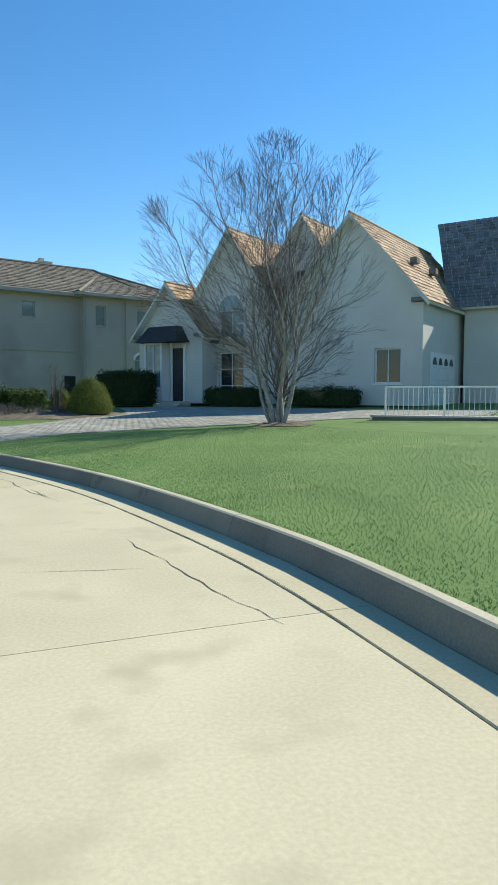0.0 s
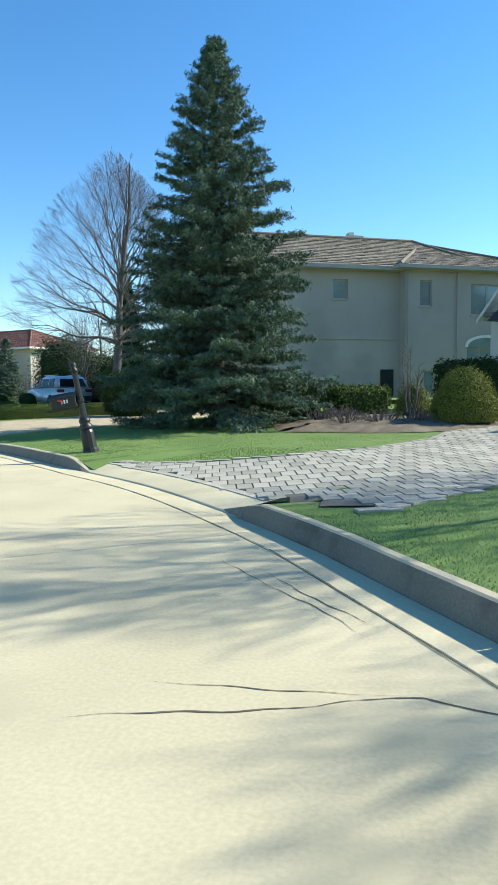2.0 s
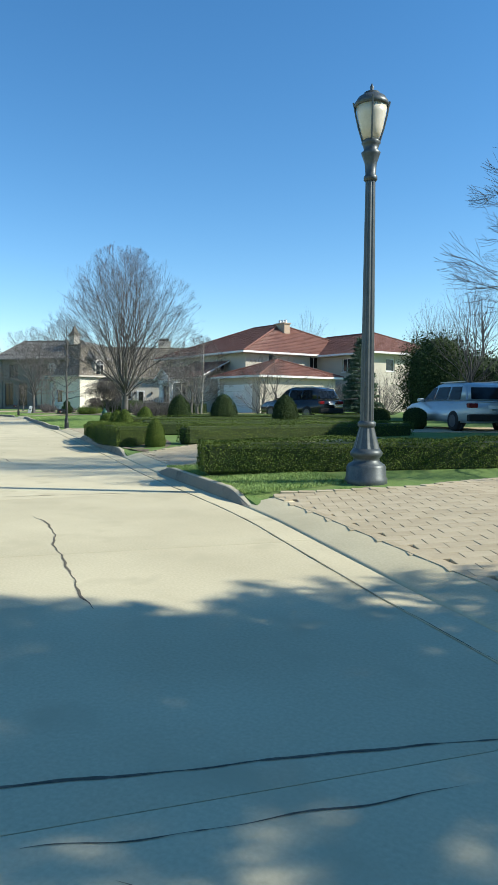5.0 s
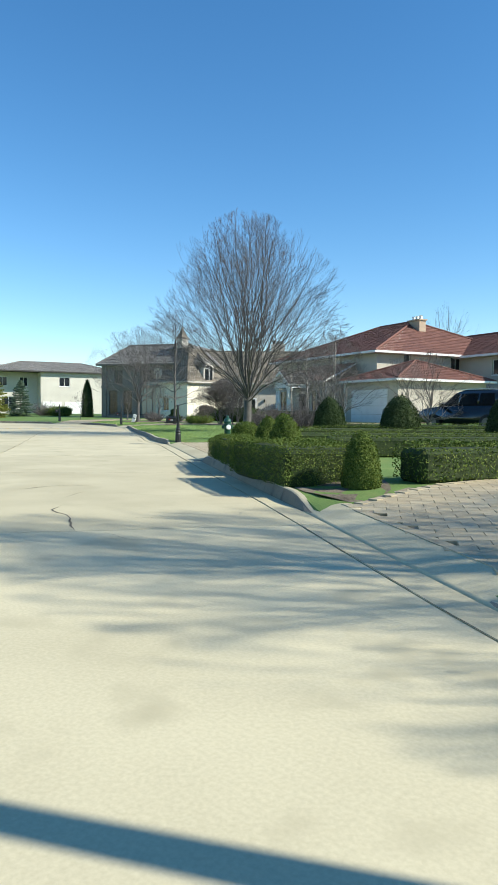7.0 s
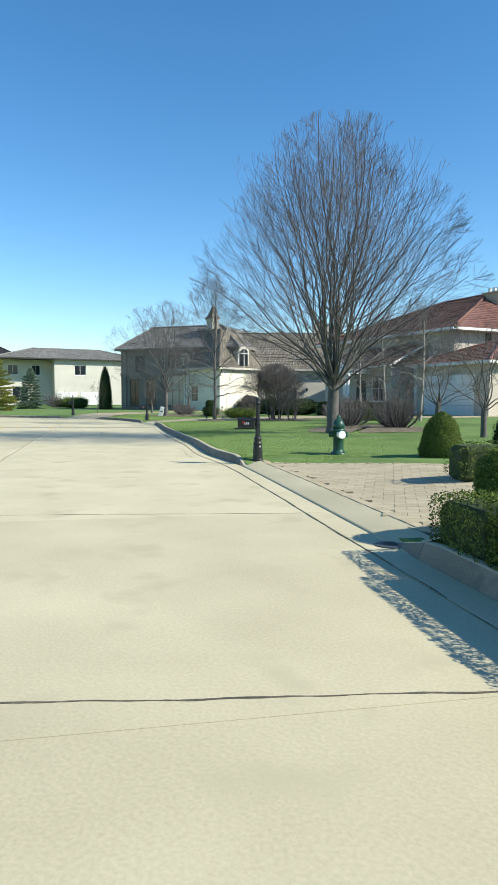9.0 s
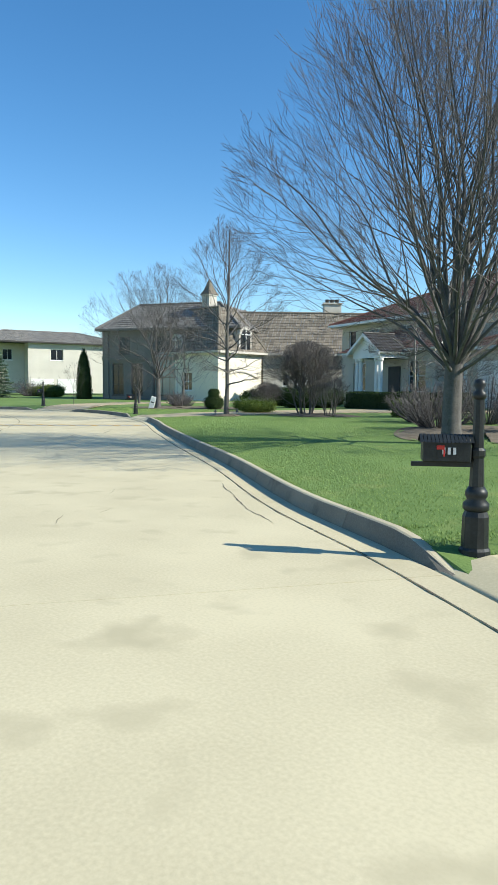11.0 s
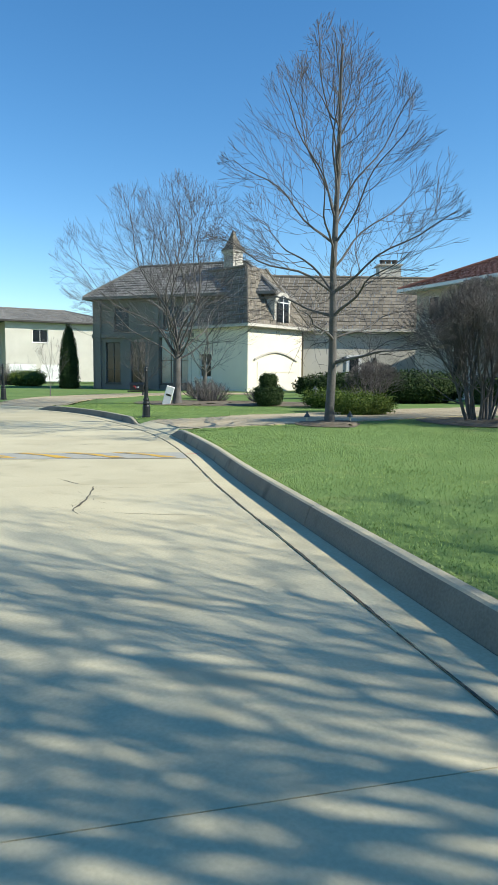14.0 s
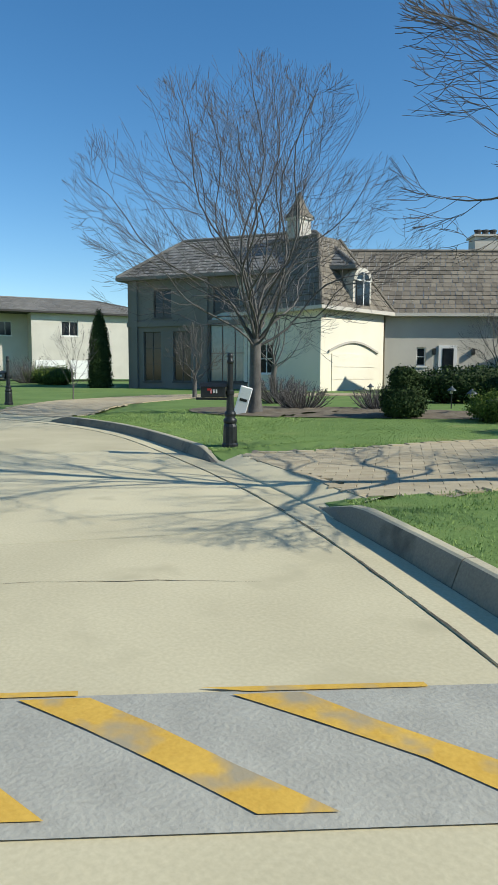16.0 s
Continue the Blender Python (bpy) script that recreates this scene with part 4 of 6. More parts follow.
def roof_plane(parent, a, b, c, d, material, course=0.3, width=0.35, seed=0, lift=0.035, name="roof_slope", under=None):
    """A roof slope with eave a-b and top d-c, laid in courses of single shingles over a thick deck."""
    rng = random.Random(seed)
    a, b, c, d = (Vector(v) for v in (a, b, c, d))
    nrm = (b - a).cross(d - a).normalized() if (d - a).length > 0.01 else (b - a).cross(c - a).normalized()
    if nrm.z < 0:
        nrm.negate()
    slope = max((d - a).length, (c - b).length) if (c - d).length > 0.05 else ((a + b) / 2 - c).length
    rows = max(2, int(slope / course))
    vs, fs = [], []
    for r in range(rows):
        t0, t1 = r / rows, min(1.0, (r + 1.12) / rows)
        l0, r0, l1, r1 = a.lerp(d, t0), b.lerp(c, t0), a.lerp(d, t1), b.lerp(c, t1)
        ln = (r0 - l0).length
        m = max(1, int(ln / width))
        cuts = [0.0] + [(k + rng.uniform(-0.25, 0.25)) / m for k in range(1, m)] + [1.0]
        for s0, s1 in zip(cuts, cuts[1:]):
            e = (0.01 / ln) if ln > 0.1 else 0
            up = nrm * (lift * rng.uniform(0.7, 1.35))
            low = nrm * 0.006
            f = len(vs)
            vs += [l0.lerp(r0, s0 + e) + up, l0.lerp(r0, s1 - e) + up, l1.lerp(r1, s1 - e) + low, l1.lerp(r1, s0 + e) + low,
                   l0.lerp(r0, s0 + e) - nrm * 0.005, l0.lerp(r0, s1 - e) - nrm * 0.005]
            fs += [(f, f + 1, f + 2, f + 3), (f + 4, f + 5, f + 1, f)]
    slope_ob = part(name, (vs, fs), material, parent)
    t = nrm * 0.12
    vs2 = [a, b, c, d, a - t, b - t, c - t, d - t]
    part("roof_deck", (vs2, [(0, 1, 2, 3), (7, 6, 5, 4), (0, 4, 5, 1), (1, 5, 6, 2), (2, 6, 7, 3), (3, 7, 4, 0)]), under or TRIM, slope_ob)
    return slope_ob


def ridge_cap(parent, a, b, material, r=0.09):
    a, b = Vector(a), Vector(b)
    return part("ridge_cap", rod(bmesh.new(), a, b, r, 8), material, parent)


def hip_roof(parent, x0, x1, y0, y1, z, ridge, material, over=0.5, inset=None, course=0.33, width=0.33, seed=0, fascia=TRIM, flat=None, deep=0.14):
    """A hipped roof over a rectangle, with a fascia and gutter round its eaves."""
    x0, x1, y0, y1 = x0 - over, x1 + over, y0 - over, y1 + over
    ins = min(inset if inset is not None else (y1 - y0) / 2, (x1 - x0) / 2 - 0.02)
    ym = (y0 + y1) / 2
    if flat:
        ya, yb = y0 + flat, y1 - flat
        ra, rb, rc, rd = (x0 + ins, ya, ridge), (x1 - ins, ya, ridge), (x1 - ins, yb, ridge), (x0 + ins, yb, ridge)
        part("roof_top", ([ra, rb, rc, rd], [(0, 1, 2, 3)]), material, parent)
    else:
        ra = rd = (x0 + ins, ym, ridge)
        rb = rc = (x1 - ins, ym, ridge)
    roof_plane(parent, (x0, y0, z), (x1, y0, z), rb, ra, material, course, width, seed)
    roof_plane(parent, (x1, y0, z), (x1, y1, z), rc, rb, material, course, width, seed + 1)
    roof_plane(parent, (x1, y1, z), (x0, y1, z), rd, rc, material, course, width, seed + 2)
    roof_plane(parent, (x0, y1, z), (x0, y0, z), ra, rd, material, course, width, seed + 3)
    for e, r in (((x0, y0, z), ra), ((x1, y0, z), rb), ((x1, y1, z), rc), ((x0, y1, z), rd)):
        ridge_cap(parent, Vector(e) + Vector((0, 0, 0.03)), Vector(r) + Vector((0, 0, 0.03)), material)
    ridge_cap(parent, Vector(ra) + Vector((0, 0, 0.03)), Vector(rb) + Vector((0, 0, 0.03)), material)
    part("fascia", boxes((x0 - 0.03, x1 + 0.03, y0 - 0.05, y0 + 0.02, z - deep, z + 0.02), (x0 - 0.03, x1 + 0.03, y1 - 0.02, y1 + 0.05, z - deep, z + 0.02),
                         (x0 - 0.05, x0 + 0.02, y0 + 0.02, y1 - 0.02, z - deep, z + 0.02), (x1 - 0.02, x1 + 0.05, y0 + 0.02, y1 - 0.02, z - deep, z + 0.02)), fascia, parent)
    part("soffit", boxes((x0 + 0.02, x1 - 0.02, y0 + 0.02, y1 - 0.02, z - deep + 0.01, z - deep + 0.05)), fascia, parent)


def four_walls(parent, x0, x1, y0, y1, z0, z1, material, front=(), right=(), left=(), thick=0.25, frames=None):
    """Four walls of a block; openings are (s0, s1, h0, h1, bars across, bars up, arch)."""
    sides = (((x0, y0), (x1, y0), front), ((x1, y0), (x1, y1), right), ((x1, y1), (x0, y1), ()), ((x0, y1), (x0, y0), left))
    for k, (p, q, holes) in enumerate(sides):
        if k in (1, 3):
            e = thick + 0.002 if k == 1 else -thick - 0.002
            p, q = (p[0], p[1] + e), (q[0], q[1] - e)
            holes = [(h[0] - thick, h[1] - thick, *h[2:]) for h in holes]
        panel(parent, "wall", p, q, z0, z1, thick, material, [h[:4] for h in holes])
        for h in holes:
            window(parent, p, q, *h[:4], nx=h[4], ny=h[5], arch=h[6] if len(h) > 6 else False, frame_mat=frames)
    # solid dark block, its colour standing in for the shade of the rooms
    part("dark_room_block", boxes((x0 + 0.6, x1 - 0.6, y0 + 0.6, y1 - 0.6, z0, z1 - 0.1)), CORE, parent, "dark block standing in for unlit rooms behind the windows")


def gable(parent, x0, x1, y0, depth, z0, eave, peak, wall_mat, roof_mat, holes=(), over=0.3, course=0.26, width=0.22, seed=0, peak_x=None, right=(), rake=TRIM):
    """A gabled block that faces -y, its ridge running back."""
    px = (x0 + x1) / 2 if peak_x is None else peak_x
    p, q = (x0, y0), (x1, y0)
    panel(parent, "gable_wall", p, q, z0, eave, 0.25, wall_mat, [h[:4] for h in holes], peak=(px - x0, peak))
    for h in holes:
        window(parent, p, q, *h[:4], nx=h[4], ny=h[5], arch=h[6] if len(h) > 6 else False)
    panel(parent, "side_wall", (x1, y0 + 0.252), (x1, y0 + depth), z0, eave, 0.25, wall_mat, [h[:4] for h in right])
    for h in right:
        window(parent, (x1, y0 + 0.252), (x1, y0 + depth), *h[:4], nx=h[4], ny=h[5])
    panel(parent, "side_wall", (x0, y0 + depth), (x0, y0 + 0.252), z0, eave, 0.25, wall_mat)
    # dark filler block in place of shaded rooms
    part("dark_room_block", boxes((x0 + 0.5, x1 - 0.5, y0 + 0.6, y0 + depth - 0.1, z0, eave)), CORE, parent, "dark block standing in for unlit rooms behind the windows")
    sl = (peak - eave) / (px - x0)
    sr = (peak - eave) / (x1 - px)
    top = peak + 0.10
    le, re = (x0 - over, eave + 0.10 - over * sl), (x1 + over, eave + 0.10 - over * sr)
    f, b = y0 - over, y0 + depth
    roof_plane(parent, (re[0], f, re[1]), (re[0], b, re[1]), (px, b, top), (px, f, top), roof_mat, course, width, seed)
    roof_plane(parent, (le[0], b, le[1]), (le[0], f, le[1]), (px, f, top), (px, b, top), roof_mat, course, width, seed + 1)
    ridge_cap(parent, (px, f, top + 0.02), (px, b, top + 0.02), roof_mat, 0.07)
    for e in (le, re):
        a, c = Vector((e[0], f - 0.03, e[1] - 0.02)), Vector((px, f - 0.03, top - 0.02))
        bm = bmesh.new()
        dz = Vector((0, 0, -0.17))
        vs = [bm.verts.new(v) for v in (a, c, c + dz, a + dz)]
        bm.faces.new(vs)
        r = bmesh.ops.extrude_face_region(bm, geom=bm.faces[:])
        bmesh.ops.translate(bm, verts=[v for v in r["geom"] if isinstance(v, bmesh.types.BMVert)], vec=(0, 0.04, 0))
        part("rake_board", bm, rake, parent)


# white gabled house with cedar shakes
HA = thing("gabled_house", "white stucco house with steep gables and cedar shake roofs", "house", at=(5.02, 27.92, 0.57), turn=-46.8)
HA.scale = (0.935, 0.935, 0.935)
gable(HA, -2.05, 1.85, 0.0, 7.0, 0, 3.35, 5.6, STUCCO_W, SHAKE, over=0.35, seed=31, rake=STUCCO_W)
gable(HA, 0.2, 5.1, 1.2, 7.0, 0, 4.4, 8.0, STUCCO_W, SHAKE, holes=[(1.75, 3.15, 3.1, 4.38, 2, 2, 0.5), (1.75, 3.15, 0.05, 2.4, 2, 3)], over=0.35, seed=33, rake=STUCCO_W)
gable(HA, 2.8, 7.8, 3.4, 6.0, 0, 5.3, 8.7, STUCCO_W, SHAKE, holes=[], over=0.35, seed=35, rake=STUCCO_W)
gable(HA, 6.4, 12.35, 0.0, 9.5, 0, 4.2, 7.5, STUCCO_W, SHAKE, holes=[(4.0, 5.1, 0.87, 2.25, 2, 1)], over=0.32, seed=37, rake=STUCCO_W, right=[])
part("attic_vent", boxes((4.8, 5.8, 3.24, 3.39, 5.7, 6.25), bevel=0.04), DARKROOF, HA, "dark louvred attic vent")
four_walls(HA, 12.6, 23, 4.6, 14, 0, 4.2, STUCCO_W)
roof_plane(HA, (12.0, 4.2, 4.15), (24, 4.2, 4.15), (24, 9.6, 9.1), (9.7, 9.6, 9.1), SHAKE_G, 0.26, 0.3, 41)
roof_plane(HA, (24, 15, 4.15), (9.7, 15, 4.15), (9.7, 9.6, 9.1), (24, 9.6, 9.1), SHAKE_G, 0.3, 0.3, 42)
panel(HA, "gable_wall", (23.2, 4.7), (23.2, 14.5), 4.2, 4.3, 0.2, STUCCO_W, peak=(4.9, 8.9))
part("vent_pipe", lathe(bmesh.new(), [(0.13, 0), (0.13, 0.45), (0.2, 0.46), (0.2, 0.6), (0.1, 0.66)], 12, (14.6, 9.4, 8.9)), STEEL, HA)
for vx, vy in ((11.15, 2.4), (11.35, 4.2)):
    part("roof_vent", boxes((vx - 0.18, vx + 0.12, vy - 0.2, vy + 0.2, 5.85 - (vx - 11.15) * 1.1, 6.12 - (vx - 11.15) * 1.1), bevel=0.03), SHAKE_G, HA)
# panelled garage door with small arched lights on the side wall
gd = part("garage_door", boxes((12.352, 12.39, 0.9, 4.0, 0, 0.5), (12.352, 12.39, 0.9, 4.0, 0.52, 1.0), (12.352, 12.39, 0.9, 4.0, 1.02, 1.5), (12.352, 12.39, 0.9, 4.0, 1.52, 2.1)), TRIM, HA, "white panelled garage door with small arched lights")
for k in range(4):
    bm = bmesh.new()
    y0 = 1.1 + k * 0.72
    ring = [bm.verts.new((12.4, y0 + 0.24 + 0.24 * math.cos(math.pi * j / 8), 1.62 + 0.3 * math.sin(math.pi * j / 8))) for j in range(9)]
    bm.faces.new(ring)
    r = bmesh.ops.extrude_face_region(bm, geom=bm.faces[:])
    bmesh.ops.translate(bm, verts=[v for v in r["geom"] if isinstance(v, bmesh.types.BMVert)], vec=(-0.006, 0, 0))
    part("arched_light", bm, GLASS, gd)
# bay with a flared dark hood and entry door
bay = part("bay_window", boxes((-1.2, -0.1, -0.6, -0.004, 0.0, 0.75), (-1.2, -1.1, -0.6, -0.004, 0.752, 2.75), (-0.2, -0.1, -0.6, -0.004, 0.752, 2.75), (-1.2, -0.1, -0.6, -0.004, 2.752, 2.85), (-0.68, -0.62, -0.58, -0.5, 0.752, 2.75)), TRIM, HA, "white-framed bay window under a dark hood")
part("pane", boxes((-1.1, -0.2, -0.54, -0.5, 0.76, 2.74)), GLASS_SKY, bay)
bm = bmesh.new()
tops = []
for z, ex, ey in ((2.86, 0.28, 0.32), (3.05, 0.14, 0.16), (3.3, 0.0, 0.0), (3.62, -0.18, -0.2)):
    tops.append([bm.verts.new(v) for v in ((-1.2 - ex, -0.004, z), (-1.2 - ex, -0.68 - ey, z), (0.85 + ex, -0.68 - ey, z), (0.85 + ex, -0.004, z))])
for lo, hi in zip(tops, tops[1:]):
    for k in range(3):
        bm.faces.new((lo[k], lo[k + 1], hi[k + 1], hi[k]))
bm.faces.new(tops[-1]), bm.faces.new(tops[0][::-1])
part("door_hood", bm, DARKROOF, HA, "flared dark metal hood")
dr = part("front_door", boxes((0.12, 0.78, -0.05, -0.004, 0.1, 2.6)), DARKROOF, HA, "dark entry door")
part("door_surround", boxes((0.02, 0.118, -0.1, -0.004, 0.0, 2.8), (0.782, 0.9, -0.1, -0.004, 0.0, 2.8)), TRIM, HA)
part("entry_step", boxes((-0.05, 1.2, -0.9, -0.06, -0.2, 0.08), (-0.05, 1.4, -1.3, -0.9, -0.2, -0.06), bevel=0.01), STONE, HA)
for gx in (-2.0, 1.8, 12.2):
    part("eave_return", boxes((gx - 0.25, gx + 0.25, -0.3, -0.004, 3.1 if gx < 3 else 3.95, 3.25 if gx < 3 else 4.1), bevel=0.02), SHAKE_G, HA)

bm = bmesh.new()
for sx in (-1, 1):
    vs = [bm.verts.new(v) for v in ((2.65, 0.5, 3.35), (2.65 + sx * 1.15, 0.5, 2.6), (2.65 + sx * 1.15, 1.19, 2.6), (2.65, 1.19, 3.35))]
    bm.faces.new(vs)
bmesh.ops.solidify(bm, geom=bm.faces[:], thickness=0.08)
part("porch_hood", bm, SHAKE_G, HA, "small shingled gable hood over the entry")

# grey stucco house with tile roof
HB = thing("stucco_house", "two-storey grey stucco house with a brown tile hip roof", "house", at=(5.11, 37.3, 0.66), turn=24.9)
HB.scale = (0.935, 0.935, 0.935)
four_walls(HB, -14.6, -4.6, 0.55, 9.5, 0, 5.95, STUCCO_G, front=[(6.6, 7.35, 4.6, 5.5, 1, 1), (1.2, 2.0, 4.4, 5.5, 1, 1)])
four_walls(HB, -4.6, 3.2, 0.0, 11, 0, 5.95, STUCCO_G, front=[(0.75, 1.4, 4.3, 5.5, 1, 1), (3.5, 5.3, 3.95, 5.4, 2, 1), (3.3, 5.5, 0.6, 2.4, 3, 3, 0.22), (1.0, 1.55, 0.2, 1.3, 1, 1)])
hip_roof(HB, -14.6, 0.5, 0.55, 9.5, 6.05, 8.4, TILE_G, over=0.55, seed=50, fascia=STUCCO_G, inset=2.6)
hip_roof(HB, -4.6, 3.2, 0.0, 11, 6.1, 8.35, TILE_G, over=0.55, seed=54, fascia=STUCCO_G)
part("chimney", boxes((-4.6, -3.8, 6.6, 7.6, 7.2, 8.85), (-4.7, -3.7, 6.5, 7.7, 8.85, 8.95), (-4.4, -4.1, 6.9, 7.3, 8.95, 9.2)), CHIMNEY, HB)
for dx in (-4.5, -1.9):
    part("downspout", boxes((dx, dx + 0.09, -0.09, -0.002, 0.1, 5.9)), STUCCO_G, HB)
part("string_course", boxes((-14.6, -4.75, 0.49, 0.548, 2.75, 2.95)), STUCCO_G, HB)
part("garden_door", boxes((-5.6, -4.95, 0.46, 0.548, 0.1, 1.35)), GLASS, HB, "dark glazed basement door")

# cream house with red tile roof
HC = thing("tile_roof_house", "large cream house with a red tile hip roof and white portico", "house", at=(-57.74, 68.79, 0.35), turn=-19.55)
four_walls(HC, 0, 15.1, 0, 16, 0, 5.3, STUCCO_C, front=[(0.8, 1.6, 3.75, 4.95, 1, 1), (3.2, 4.2, 3.75, 4.95, 2, 1), (6.0, 7.4, 3.75, 4.95, 2, 1), (10.2, 11.6, 3.75, 4.95, 2, 1)],
           right=[(2.6, 3.3, 4.1, 5.3, 1, 1), (7.5, 8.6, 4.1, 5.3, 2, 1), (11.5, 12.8, 4.1, 5.3, 2, 1), (8.0, 9.4, 0.8, 2.4, 2, 1)])
hip_roof(HC, 0, 15.1, 0, 16, 5.4, 8.75, TILE_R, over=0.7, seed=60, inset=6.0)
four_walls(HC, 14.2, 20.3, -2.2, 6, 0, 2.95, STUCCO_C, front=[])
hip_roof(HC, 14.2, 20.3, -2.2, 6, 3.05, 4.6, TILE_R, over=0.5, seed=64)
four_walls(HC, 5.5, 13.2, -3.4, -0.26, 0, 3.0, STUCCO_C, front=[(0.6, 1.8, 0.8, 2.5, 2, 2), (5.6, 7.0, 0.8, 2.5, 2, 2)])
roof_plane(HC, (5.0, -3.9, 3.1), (13.7, -3.9, 3.1), (12.6, -0.02, 4.7), (6.1, -0.02, 4.7), TILE_R, 0.33, 0.33, 68)
four_walls(HC, 13.5, 22.5, 8.5, 18, 0, 5.2, STUCCO_C, front=[(5.0, 6.2, 3.7, 4.9, 2, 1)], right=[(1.5, 2.6, 3.7, 4.8, 1, 1), (5, 6.2, 3.7, 4.8, 2, 1)])
hip_roof(HC, 6.5, 22.5, 8.5, 18, 5.3, 7.6, TILE_R, over=0.7, seed=70)
part("garage_door", boxes((15.0, 19.2, -2.24, -2.202, 0, 0.58), (15.0, 19.2, -2.24, -2.202, 0.6, 1.18), (15.0, 19.2, -2.24, -2.202, 1.2, 1.78), (15.0, 19.2, -2.24, -2.202, 1.8, 2.35)), TRIM, HC)
part("corner_board", boxes((14.1, 14.3, -2.28, -2.202, 0, 2.9)), TRIM, HC)
part("chimney", boxes((10.4, 11.8, 7.0, 7.7, 7.0, 8.62), (10.3, 11.9, 6.9, 7.8, 8.62, 8.72)), BRICK_T, HC)
for k in range(3):
    part("chimney_pot", lathe(bmesh.new(), [(0.16, 0), (0.14, 0.3), (0.18, 0.32)], 10, (10.65 + 0.45 * k, 7.35, 8.72)), TRIM, HC)
gable(HC, 8.8, 11.2, -5.4, 1.9, 2.6, 3.0, 3.85, TRIM, DARKROOF, over=0.25, seed=74)
for cx in (8.98, 9.3, 10.7, 11.02):
    part("column", lathe(bmesh.new(), [(0.17, 0), (0.17, 0.1), (0.13, 0.14), (0.115, 2.4), (0.16, 2.46), (0.16, 2.6)], 14, (cx, -5.2, 0)), TRIM, HC)
part("portico_floor", boxes((8.6, 11.4, -5.7, -3.42, -0.3, 0.0)), STONE, HC)
part("front_door", boxes((9.5, 10.5, -3.46, -3.402, 0.0, 2.2)), DARKROOF, HC)

# pale manor with cupola and dormers
HD = thing("manor_house", "pale stucco manor with steep slate roofs, dormers and cupola", "house", at=(-64.92, 63.50, 0.3), turn=-0.95)
# garage wing walls take the stucco lightened as if in sun
four_walls(HD, -6.5, 0, 0, 4.6, 0, 3.6, STUCCO_SUNLIT, front=[(2.6, 3.6, 0.8, 2.2, 2, 2)])
hip_roof(HD, -6.5, 0, 0, 4.6, 3.7, 7.1, SLATE, over=0.35, seed=80, flat=1.9, inset=1.9, fascia=STUCCO_M)
bm = bmesh.new()
n = 10
pts = [(0.5 + 3.6 * k / n, 1.75 + 0.45 * math.sin(math.pi * k / n)) for k in range(n + 1)]
for (ya, za), (yb, zb) in zip(pts, pts[1:]):
    vs = [bm.verts.new(v) for v in ((0.002, ya, za), (0.002, yb, zb), (0.002, yb, zb + 0.09), (0.002, ya, za + 0.09), (0.09, ya, za), (0.09, yb, zb), (0.09, yb, zb + 0.09), (0.09, ya, za + 0.09))]
    for f in ((4, 5, 6, 7), (3, 2, 6, 7), (0, 1, 5, 4)):
        bm.faces.new([vs[k] for k in f])
part("arch_moulding", bm, STONE, HD)
part("garage_door", boxes((0.003, 0.035, 0.75, 3.85, 0, 0.55), (0.003, 0.035, 0.75, 3.85, 0.57, 1.1), (0.003, 0.035, 0.75, 3.85, 1.12, 1.7)), STUCCO_SUNLIT, HD, "cream garage door under an arch")


def dormer(parent, x, y, z, turn, w=1.1, h=1.25):
    """A round-headed dormer with a pale surround."""
    d = part("dormer", boxes((-w / 2 - 0.12, w / 2 + 0.12, 0, 2.2, 0, h)), STUCCO_M, parent, "round-headed pale dormer window")
    d.matrix_basis = Matrix.Translation((x, y, z)) @ Matrix.Rotation(radians(turn), 4, "Z")
    bm = bmesh.new()
    n = 12
    r = w / 2 + 0.12
    a = [bm.verts.new((r * math.cos(math.pi * k / n), -0.06, h + r * 0.85 * math.sin(math.pi * k / n))) for k in range(n + 1)]
    b = [bm.verts.new((r * math.cos(math.pi * k / n), 2.2, h + r * 0.85 * math.sin(math.pi * k / n))) for k in range(n + 1)]
    for k in range(n):
        bm.faces.new((a[k], a[k + 1], b[k + 1], b[k]))
    bm.faces.new(a), bm.faces.new(b[::-1])
    part("dormer_head", bm, STUCCO_M, d)
    bm = bmesh.new()
    r2 = w / 2 - 0.08
    ring = [bm.verts.new((-r2, -0.07, 0.15)), bm.verts.new((r2, -0.07, 0.15))] + [bm.verts.new((r2 * math.cos(math.pi * k / n), -0.07, h + r2 * 0.8 * math.sin(math.pi * k / n))) for k in range(n + 1)]
    bm.faces.new(ring)
    e = bmesh.ops.extrude_face_region(bm, geom=bm.faces[:])
    bmesh.ops.translate(bm, verts=[v for v in e["geom"] if isinstance(v, bmesh.types.BMVert)], vec=(0, 0.05, 0))
    part("pane", bm, GLASS, d)
    part("mullion", boxes((-0.03, 0.03, -0.09, -0.071, 0.15, h + 0.35), (-r2, r2, -0.088, -0.0715, h - 0.03, h + 0.03)), TRIM, d)


dormer(HD, 0.2, 2.6, 3.75, 90)
dormer(HD, -4.6, -0.1, 3.75, 0, 0.9, 0.9)
cup = part("cupola", boxes((-3.6, -2.8, 1.65, 2.45, 6.2, 8.2), (-3.69, -2.71, 1.56, 2.54, 8.1, 8.2), (-3.69, -2.71, 1.56, 2.54, 6.85, 6.95)), STUCCO_M, HD, "pale square cupola with a pointed roof")
bm = bmesh.new()
lathe(bm, [(0.76, 8.2), (0.48, 8.5), (0.26, 8.9), (0.05, 9.4)], 4, (-3.2, 2.05, 0))
bmesh.ops.rotate(bm, verts=bm.verts[:], cent=(-3.2, 2.05, 0), matrix=Matrix.Rotation(radians(45), 3, "Z"))
part("cupola_roof", bm, SLATE, cup)
